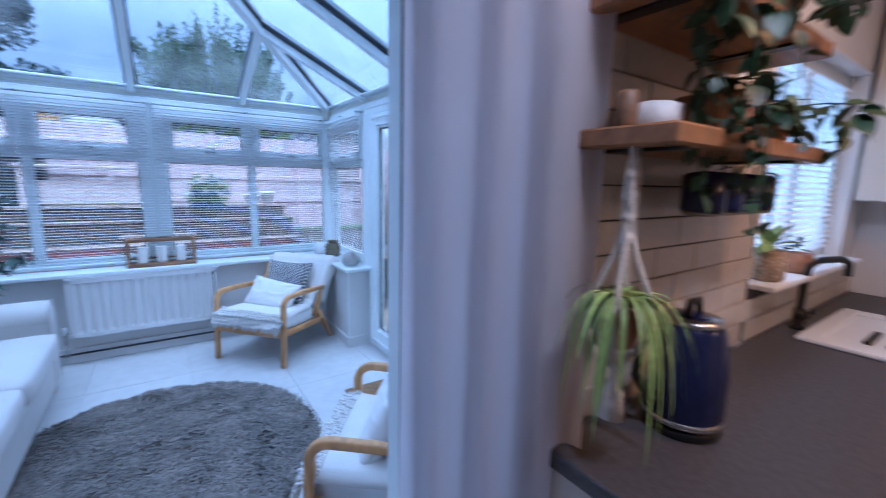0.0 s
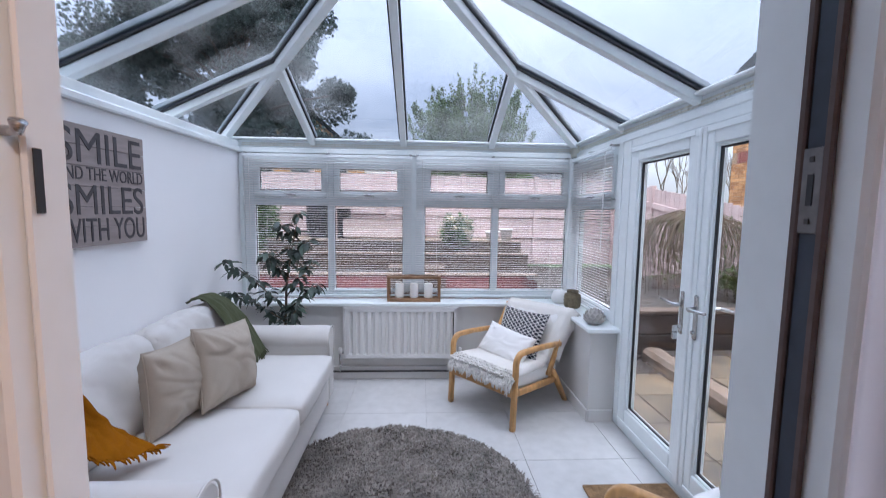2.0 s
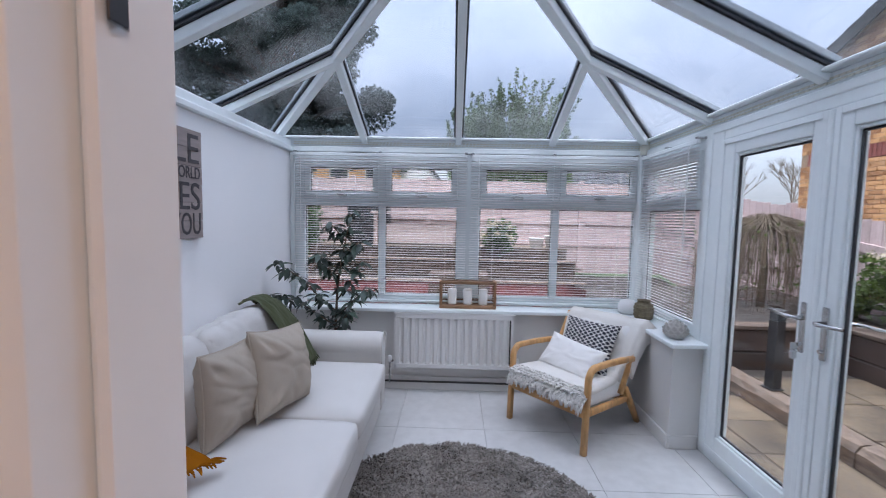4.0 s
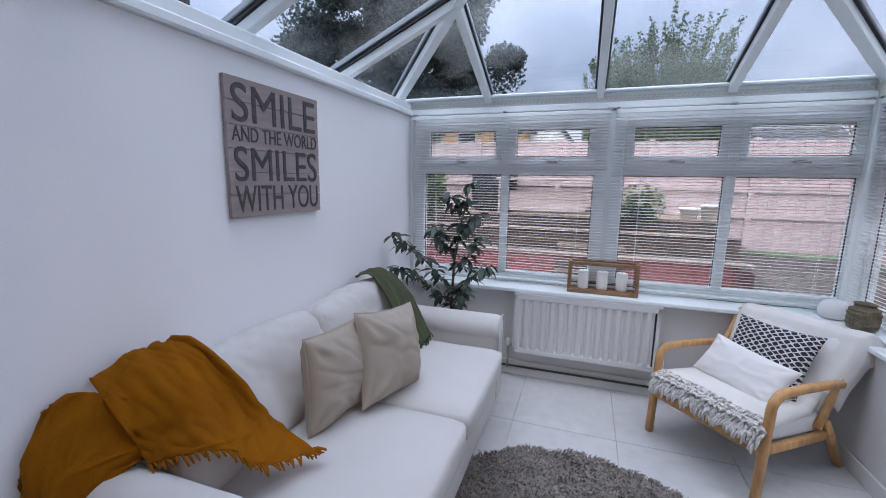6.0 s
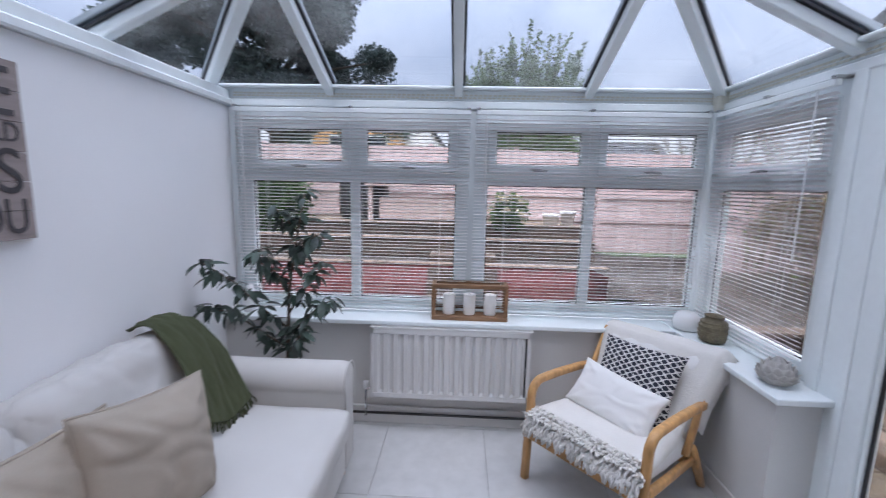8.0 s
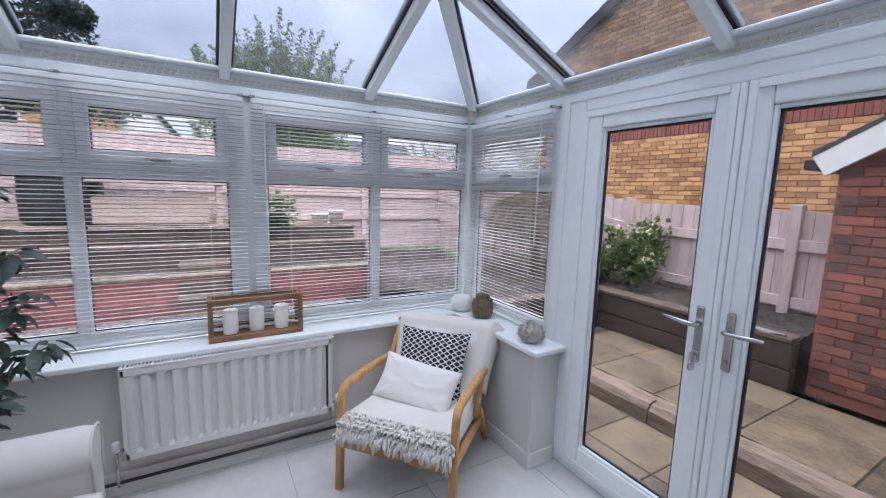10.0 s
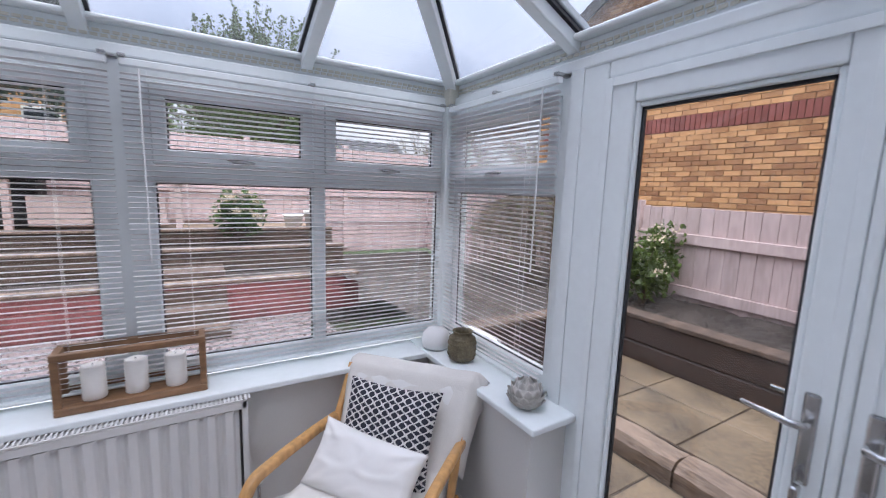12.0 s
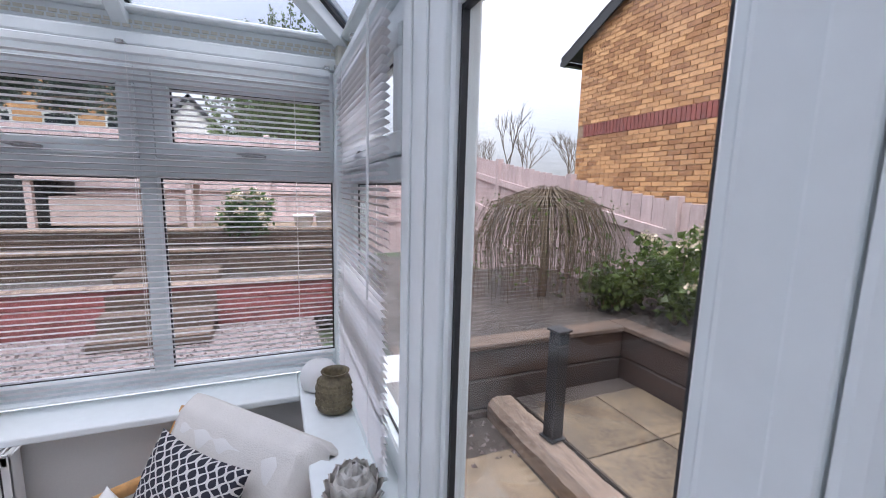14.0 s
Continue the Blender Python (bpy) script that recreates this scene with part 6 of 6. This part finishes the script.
def terrace(name, y, z0, z1, depth, material, label, topm):
    th = empty(name, Matrix(), label, "terrace")
    h = (z1 - z0) / 3
    for k in range(3):
        for x0, x1 in ((-3.5, -1.2), (-1.19, 1.1), (1.11, 3.0)):
            part("plank", B(x0, x1, y, y + 0.045, z0 + k * h + 0.003, z0 + (k + 1) * h - 0.003, bev=0.004), material, th)
    part("coping", B(-3.5, 3.0, y - 0.03, y + 0.16, z1, z1 + 0.035, bev=0.006), M_SLEEPER, th)
    part("infill", B(-3.5, 2.99, y + 0.05, y + depth, -0.26, z1 - 0.002), topm, th)


terrace("terrace", 8.06, -0.13, 0.34, 0.7, M_REDDECK, "low retaining wall of red-stained timber", M_SOIL)
terrace("terrace", 8.77, 0.34, 0.64, 0.6, M_TERRACE, "grey timber retaining wall with planting", M_SOIL)
terrace("terrace", 9.38, 0.64, 0.84, 1.5, M_TERRACE, "top terrace edged with grey timber", M_SLAB)
steps = empty("garden_steps", Matrix(), "grey timber garden steps up the terraces", "steps")
for k in range(4):
    part("step", B(0.3, 1.35, 7.45 + k * 0.28, 7.45 + k * 0.28 + 0.6, -0.13, -0.02 + k * 0.16, bev=0.01), M_TERRACE, steps)

M_PINKWOOD = mat("pale_pink_painted_wood", (0.50, 0.39, 0.36), 0.7, var=0.1, scale=4)
table = empty("garden_table", pose(-0.05, 10.1, 0.84), "pale painted wooden garden table on the terrace", "table")
part("tabletop", B(-1.0, 1.0, -0.4, 0.4, 0.66, 0.71, bev=0.006), M_PINKWOOD, table)
for x in (-0.9, 0.9):
    for y in (-0.33, 0.33):
        part("leg", B(x - 0.04, x + 0.04, y - 0.04, y + 0.04, 0, 0.66, bev=0.004), M_PINKWOOD, table)
part("lower_panel", B(-0.75, 0.75, -0.25, 0.25, 0.05, 0.45, bev=0.01), M_PINKWOOD, table)
bbq = empty("barbecue", pose(-1.2, 10.35, 0.84), "dark covered barbecue beside the garden table", "barbecue")
part("cover", soft_box(-0.45, 0.45, -0.3, 0.3, 0.0, 1.0, 0.1, 0.04, 5, 0.02), M_BARGE, bbq, smooth=True)


def leaves(n, place, size, material, name, parent, seed, up=0.3):
    rnd = random.Random(seed)
    vs, fs = [], []
    for k in range(n):
        p = place(rnd)
        if p is None:
            continue
        a = Vector((rnd.gauss(0, 1), rnd.gauss(0, 1), rnd.gauss(0, 1) * 0.7 + up)).normalized()
        b = a.cross(Vector((rnd.gauss(0, 1), rnd.gauss(0, 1), rnd.gauss(0, 1)))).normalized()
        s = size * rnd.uniform(0.6, 1.3)
        i = len(vs)
        vs += [p - b * s * .3, p + a * s * .5 - b * s * 0.0 + a.cross(b) * s * .25, p + b * s * .9, p + a * s * -.4]
        fs += [(i, i + 1, i + 2), (i, i + 2, i + 3)]
    me = bpy.data.meshes.new(name)
    me.from_pydata([tuple(v) for v in vs], [], fs)
    me.materials.append(material)
    ob = new(name, me)
    ob.parent = parent
    return tagged(ob, kind="stuff")


def tree(name, base, h, spread, clumps, cs, material, label, seed, n, leaf, low=0.35, flat=0.7, trunk=0.2, barkm=None):
    rnd = random.Random(seed)
    th = empty(name, pose(*base), label, "tree")
    barkm = barkm or M_BARK
    bm = bmesh.new()
    tube(bm, [(0, 0, -0.3), (0.1, 0.05, h * 0.3), (-0.1, 0.1, h * 0.6), (0.05, 0, h * 0.95)], [trunk, trunk * 0.8, trunk * 0.5, trunk * 0.12], 9)
    part("trunk", bm, barkm, th, smooth=True)
    cl = []
    for k in range(clumps):
        z = h * (low + (1 - low) * rnd.random() ** 0.9)
        f = 1 - 0.75 * ((z / h - low) / (1 - low)) ** 1.6
        a, r = rnd.uniform(0, 2 * math.pi), spread * f * rnd.uniform(0.3, 1.0)
        c = Vector((r * math.cos(a), r * math.sin(a), z))
        cl.append((c, cs * rnd.uniform(0.6, 1.25)))
        bm = bmesh.new()
        tube(bm, [(0, 0, z * 0.82), (c * 0.55 + Vector((0, 0, z * 0.40))), c], [trunk * 0.3, trunk * 0.16, trunk * 0.05], 6)
        part("limb", bm, barkm, th, smooth=True)

    def place(r):
        c, s = cl[r.randrange(len(cl))]
        v = Vector((r.gauss(0, 0.45), r.gauss(0, 0.45), r.gauss(0, 0.45)))
        if v.length > 0.95:
            v *= 0.95 / v.length * (0.75 + 0.25 * r.random())
        v.z *= flat
        return c + v * s
    leaves(n, place, leaf, material, "crown", th, seed + 1)
    return th


tree("pine_tree", (-5.9, 16.6, -0.26), 12.5, 4.4, 130, 0.95, M_PINE, "large dark pine with bare lower limbs behind the garden", 4, 150000, 0.105, low=0.3, flat=0.7, trunk=0.32)


def spray_tree(base, h, spread, label, seed):
    """A round pale tree of slender upright shoots with small leaves along them."""
    rnd = random.Random(seed)
    th = empty("willow_tree", pose(*base), label, "tree")
    bm = bmesh.new()
    tube(bm, [(0, 0, -0.3), (0.06, 0.03, h * 0.22), (0, 0.05, h * 0.45)], [0.17, 0.14, 0.09], 9)
    part("trunk", bm, M_BARK, th, smooth=True)
    shoots = bmesh.new()
    lines = []
    for k in range(420):
        a, q = rnd.uniform(0, 2 * math.pi), math.sqrt(rnd.random())
        zc = rnd.uniform(0.34, 0.80) * h
        env = spread * math.sqrt(max(0.05, 1 - ((zc / h - 0.52) / 0.42) ** 2))
        p = Vector((math.cos(a) * q * env, math.sin(a) * q * env, zc))
        ln = rnd.uniform(0.5, 1.15) * (1.25 if rnd.random() < 0.15 else 1)
        tip = p + Vector((math.cos(a) * q * 0.45 + rnd.uniform(-.2, .2), math.sin(a) * q * 0.45 + rnd.uniform(-.2, .2), 1)).normalized() * ln
        mid = (p + tip) / 2 + Vector((rnd.uniform(-.07, .07), rnd.uniform(-.07, .07), 0))
        lines.append((p, mid, tip))
        tube(shoots, [p, mid, tip], [0.012, 0.008, 0.003], 4)
        if k % 6 == 0:
            limb = bmesh.new()
            tube(limb, [(0, 0.05, h * 0.3), p * 0.5 + Vector((0, 0, h * 0.2)), p], [0.06, 0.035, 0.012], 5)
            part("limb", limb, M_BARK, th)
    tagged(part("shoots", shoots, M_TWIG, th), kind="stuff")

    def place(r):
        a, b, c = lines[r.randrange(len(lines))]
        t = r.random()
        p = a.lerp(b, t * 2) if t < 0.5 else b.lerp(c, t * 2 - 1)
        w = 0.11 * (1 - 0.75 * t)
        return p + Vector((r.gauss(0, w), r.gauss(0, w), r.gauss(0, w)))
    leaves(42000, place, 0.062, M_WILLOW, "crown", th, seed + 1, up=0.6)


spray_tree((2.6, 15.6, -0.26), 6.55, 2.0, "round pale green willow behind the fence", 9)
tree("garden_tree", (-11.0, 17.0, -0.26), 7.5, 3.0, 34, 1.0, M_PINE, "dark leafy tree beyond the garden", 15, 14000, 0.16, low=0.3)
tree("garden_tree", (4.5, 23.0, -0.26), 5.2, 2.8, 30, 0.9, M_HEDGE, "green leafy tree among the far houses", 18, 9000, 0.18, low=0.3)


def bare_tree(base, h, label, seed, m=M_TWIG):
    rnd = random.Random(seed)
    th = empty("bare_tree", pose(*base), label, "tree")
    bm = bmesh.new()

    def grow(p, d, ln, r, lv):
        q = p + d * ln
        tube(bm, [p, (p + q) / 2 + Vector((rnd.uniform(-1, 1), rnd.uniform(-1, 1), 0)) * ln * 0.06, q], [r, r * 0.85, r * 0.65], 5)
        if lv:
            for k in range(3):
                e = (d + Vector((rnd.uniform(-1, 1), rnd.uniform(-1, 1), rnd.uniform(-.1, .6))) * 0.55).normalized()
                grow(p + d * ln * rnd.uniform(0.6, 1), e, ln * 0.68, r * 0.6, lv - 1)
    grow(Vector((0, 0, -0.2)), Vector((0.03, 0, 1)), h * 0.36, h * 0.011, 5)
    part("branch_crown", bm, m, th)["kind"] = "stuff"


bare_tree((8.3, 15.6, -0.26), 4.8, "small bare pinkish tree behind the fence", 3)
bare_tree((9.2, 14.4, -0.26), 5.0, "thin bare tree behind the fence", 7)
bare_tree((10.9, 14.0, -0.26), 5.0, "thin bare tree behind the fence", 11)


def weeping(base):
    rnd = random.Random(2)
    th = empty("weeping_tree", pose(*base), "small weeping tree with bare drooping twigs", "tree")
    bm = bmesh.new()
    tube(bm, [(0, 0, -0.1), (0.03, 0, 0.5), (-0.02, 0.02, 1.05)], [0.05, 0.045, 0.04], 9)
    part("trunk", bm, M_BARK, th, smooth=True)
    vs = bmesh.new()
    for k in range(470):
        a, r = rnd.uniform(0, 2 * math.pi), 0.78 * math.sqrt(rnd.random())
        top = 1.22 - 0.25 * r * r + rnd.uniform(-.04, .05)
        c, s = math.cos(a), math.sin(a)
        ln = rnd.uniform(0.5, 1.05)
        pts = [(0, 0, 1.02), (c * r * 0.45, s * r * 0.45, top), (c * r * 0.85, s * r * 0.85, top - 0.08), (c * (r + 0.06), s * (r + 0.06), top - 0.08 - ln * 0.45), (c * (r + 0.05) + rnd.uniform(-.05, .05), s * (r + 0.05), max(0.05, top - 0.1 - ln))]
        tube(vs, pts, [0.005, 0.004, 0.0032, 0.0026, 0.0018], 4)
    ob = part("twig_crown", vs, M_TWIG, th)
    ob["kind"] = "stuff"

    def place(q):
        a, r = q.uniform(0, 2 * math.pi), 0.82 * math.sqrt(q.random())
        return Vector((math.cos(a) * r, math.sin(a) * r, q.uniform(0.2, 1.15)))
    leaves(700, place, 0.03, M_SHRUB, "bud_cover", th, 5)


weeping((4.72, 6.45, 0.34))


def shrub(base, r, h, material, label, seed, n, leaf, blossom=0):
    rnd = random.Random(seed)
    th = empty("shrub", pose(*base), label, "shrub")
    tips = []
    for k in range(14):
        a, q = rnd.uniform(0, 2 * math.pi), r * rnd.uniform(0.3, 1)
        tip = Vector((math.cos(a) * q, math.sin(a) * q, h * rnd.uniform(0.45, 1)))
        tips.append(tip)
        bm = bmesh.new()
        tube(bm, [(0, 0, -0.05), tip * 0.5 + Vector((0, 0, 0.05)), tip], [0.009, 0.006, 0.003], 5)
        part("stem", bm, M_TWIG, th)

    def place(q):
        t = tips[q.randrange(len(tips))] * q.uniform(0.45, 1.0)
        return t + Vector((q.gauss(0, .07), q.gauss(0, .07), q.gauss(0, .06)))
    leaves(n, place, leaf, material, "foliage", th, seed)
    if blossom:
        leaves(blossom, lambda q: tips[q.randrange(len(tips))] + Vector((q.gauss(0, .035), q.gauss(0, .035), q.gauss(0, .025))), 0.03, M_BLOSSOM, "blossom", th, seed + 3)


shrub((5.22, 5.2, 0.38), 0.36, 0.85, M_SHRUB, "green flowering shrub in the raised bed", 5, 1900, 0.055, 350)
shrub((5.1, 5.7, 0.38), 0.35, 0.5, M_SHRUB, "low bright green shrub in the raised bed", 8, 1600, 0.05)
shrub((1.6, 9.4, 0.68), 0.42, 0.75, M_HEDGE, "cream flowering shrub on the terrace", 14, 1500, 0.06, 1600)
for x, mt, r, h, lab in ((2.42, M_CANDLE, 0.15, 0.2, "cream plant pot standing on the terrace"), (2.72, M_CERAMIC, 0.13, 0.26, "pale green plant pot on the terrace")):
    th = tagged(part("plant_pot", lathe(bmesh.new(), [(r * 0.75, 0), (r, h), (r * 1.08, h), (r * 1.08, h + 0.03), (r * 0.9, h + 0.03), (r * 0.8, h * 0.8)], n=20), mt, smooth=True, m=pose(x, 9.55, 0.84)), lab, "plant pot")
hedge = empty("hedge", pose(-3.2, 9.6, -0.2), "clipped green hedge beside the terraces", "hedge")
leaves(9000, lambda q: Vector((q.uniform(-1.6, 1.0), q.uniform(-0.6, 0.6), q.uniform(0.3, 1.0) * 2.0)), 0.09, M_HEDGE, "foliage", hedge, 77)
part("stem_core", B(-1.4, 0.8, -0.45, 0.45, 0.0, 1.7, bev=0.1, seg=2), M_HEDGE, hedge)
hedge2 = empty("hedge", pose(0, 13.2, -0.2), "dark hedge and bushes beyond the fence", "hedge")
leaves(12000, lambda q: Vector((q.uniform(-9, 7), q.uniform(-0.6, 0.6), (1.3 + 0.95 * q.random()) * (1 + 0.15 * math.sin(q.random() * 9)))), 0.14, M_HEDGE, "foliage", hedge2, 78)


# houses
def bricks(parent, plane, u0, u1, z0, z1, top, material, near, facing, skip=()):
    """Brick courses on the plane x = plane; bricks that near() accepts are pieces, the rest are joined."""
    vs, fs, src, cnt = [], [], None, 0
    r = 0
    z = z0
    while z < z1:
        u = u0 - (0.1125 if r % 2 else 0)
        while u < u1:
            a, b = max(u, u0) + 0.005, min(u + 0.225, u1) - 0.005
            m_ = (a + b) / 2
            ok = b - a > 0.03 and z + 0.065 < top(m_) and not any(p[0] < z + 0.03 < p[1] for p in skip)
            if ok:
                if near(m_, z) and abs(b - a - 0.215) < 1e-4 and cnt < 295:
                    mm = pose(plane + facing * (0.004 + 0.002 * random.random()), m_, z + 0.0325)
                    if src is None:
                        src = part("brick", B(-0.01, 0.01, -0.1075, 0.1075, -0.0325, 0.0325, bev=0.003), material, parent, m=mm)
                    else:
                        share("brick", src, parent, mm)
                    cnt += 1
                else:
                    x, y0, y1, w0, w1 = plane + facing * 0.012, a, b, z, z + 0.065
                    xb = plane
                    i = len(vs)
                    vs += [(x, y0, w0), (x, y1, w0), (x, y1, w1), (x, y0, w1), (xb, y0, w0), (xb, y1, w0), (xb, y1, w1), (xb, y0, w1)]
                    fs += [(i, i + 1, i + 2, i + 3), (i, i + 1, i + 5, i + 4), (i + 2, i + 3, i + 7, i + 6), (i + 1, i + 2, i + 6, i + 5), (i, i + 3, i + 7, i + 4)]
            u += 0.225
        z += 0.075
        r += 1
    me = bpy.data.meshes.new("brickwork")
    me.from_pydata(vs, [], fs)
    me.materials.append(material)
    ob = new("brickwork", me)
    ob.parent = parent
    tagged(ob, kind="stuff")


def gable(name, x0, x1, y0, y1, ze, zr, material, label, over=0.25, base=-0.26):
    """A house whose gable looks along -x: body, roof slopes and bargeboards."""
    th = empty(name, Matrix(), label, "house")
    ym = (y0 + y1) / 2
    bm = bmesh.new()
    q = [(y0, base), (y1, base), (y1, ze), (ym, zr), (y0, ze)]
    va = [bm.verts.new((x0, y, z)) for y, z in q]
    vb = [bm.verts.new((x1, y, z)) for y, z in q]
    bm.faces.new(va)
    bm.faces.new(vb[::-1])
    for k in range(5):
        bm.faces.new((va[k], vb[k], vb[(k + 1) % 5], va[(k + 1) % 5]))
    part("wall", bm, material, th)
    sl = (zr - ze) / (ym - y0)
    for s, ya in ((1, y0 - over), (-1, y1 + over)):
        a = Vector((0, ya, ze - sl * over + 0.02))
        b = Vector((0, ym, zr + 0.02))
        bm = bmesh.new()
        n = 14
        for k in range(n):
            p, r_ = a.lerp(b, k / n), a.lerp(b, (k + 1) / n)
            v = [bm.verts.new((x, w.y, w.z + h)) for x in (x0 - 0.12, x1 + 0.12) for w, h in ((p, 0.05), (r_, 0.03), (r_, 0.0), (p, 0.0))]
            for f in ((0, 1, 2, 3), (7, 6, 5, 4), (0, 4, 5, 1), (1, 5, 6, 2), (2, 6, 7, 3), (3, 7, 4, 0)):
                bm.faces.new([v[i] for i in f])
        part("roof", bm, M_SLATE, th)
        part("bargeboard", beam((x0 - 0.1, a.y, a.z), (x0 - 0.1, b.y, b.z), 0.03, 0.18), M_BARGE if material is not M_REDBRICK else M_WHITEOUT, th)
        part("gutter", beam((x0 - 0.1, a.y, a.z - 0.02), (x1 + 0.1, a.y, a.z - 0.02), 0.1, 0.08), M_BARGE, th)
    return th


hs = gable("brick_house", 7.42, 15.0, 1.2, 9.3, 4.3, 6.25, M_MORTAR, "buff brick house with a dark tiled roof next door", 0.5)
sl_top = lambda y: 4.3 + 1.95 / 4.05 * (4.05 - abs(y - 5.25))
bricks(hs, 7.42, 1.2, 9.3, 0.9, 6.2, sl_top, M_BUFF, lambda y, z: 3.6 < y < 8.0 and 1.2 < z < 2.35, -1, skip=((2.53, 2.77),))
for k in range(int(7.6 / 0.0755)):
    y = 1.6 + k * 0.0755
    if y < 9.2:
        mm = pose(7.42 - 0.004, y + 0.035, 2.66)
        if k == 0:
            ssrc = part("soldier_brick", B(-0.012, 0.012, -0.0335, 0.0335, -0.108, 0.108, bev=0.003), M_SOLDIER, hs, m=mm)
        else:
            share("soldier_brick", ssrc, hs, mm)
for x in (8.0, 10.2, 12.4):
    for z in (0.9, 3.0):
        w = part("window", B(x, x + 1.1, 9.3, 9.36, z, z + 1.1, bev=0.01), M_WHITEOUT, hs)
        part("pane", B(x + 0.08, x + 1.02, 9.361, 9.37, z + 0.08, z + 1.02), M_DARKGLASS, w)

sh = gable("brick_outbuilding", 4.98, 6.6, -1.6, 3.35, 1.95, 3.5, M_REDBRICK, "dark red brick outbuilding with a white bargeboard", 0.15, base=-0.1)
bricks(sh, 4.98, 0.4, 3.35, 0.0, 3.3, lambda y: 1.95 + 1.55 / 2.475 * (2.475 - abs(y - 0.875)) - 0.05, M_REDBRICK, lambda y, z: y > 0.9 and z < 1.9, -1)

def facing_garden(th):
    """Turns a house so that its gable looks along -y."""
    th.matrix_basis = pose(0, 0, 0, 0, 0, 90)
    return th


wh = facing_garden(gable("white_house", 27.0, 35.0, -0.3, 3.9, 3.2, 5.8, M_WHITEOUT, "distant white rendered house with a dark roof", 0.3))
w = part("window", B(26.95, 27.0, 1.3, 2.3, 2.3, 3.3), M_BARGE, wh)
part("pane", B(26.94, 26.949, 1.36, 2.24, 2.36, 3.24), M_DARKGLASS, w)
fh = facing_garden(gable("brick_house", 24.0, 31.0, 2.7, 8.9, 4.6, 7.3, M_BUFF, "distant buff brick house with a dark roof"))
for y in (3.2, 5.2, 7.2):
    for z in (0.9, 3.1):
        w = part("window", B(23.94, 24.0, y, y + 1.1, z, z + 1.0), M_WHITEOUT, fh)
        part("pane", B(23.93, 23.939, y + 0.07, y + 1.03, z + 0.07, z + 0.93), M_DARKGLASS, w)
rh = gable("red_roof_house", 5.5, 12.0, 24.0, 30.0, 2.4, 4.3, M_REDBRICK, "low distant house with a reddish roof")
nh = gable("neighbour_house", -13.0, -6.2, 0.0, 7.4, 5.6, 8.8, M_SLATE, "dark clad neighbouring house beyond the side wall")
sb = gable("far_house", -13, -3.5, 34.0, 42.0, 4.5, 7.5, M_BUFF, "far house with a dark roof beyond the trees")
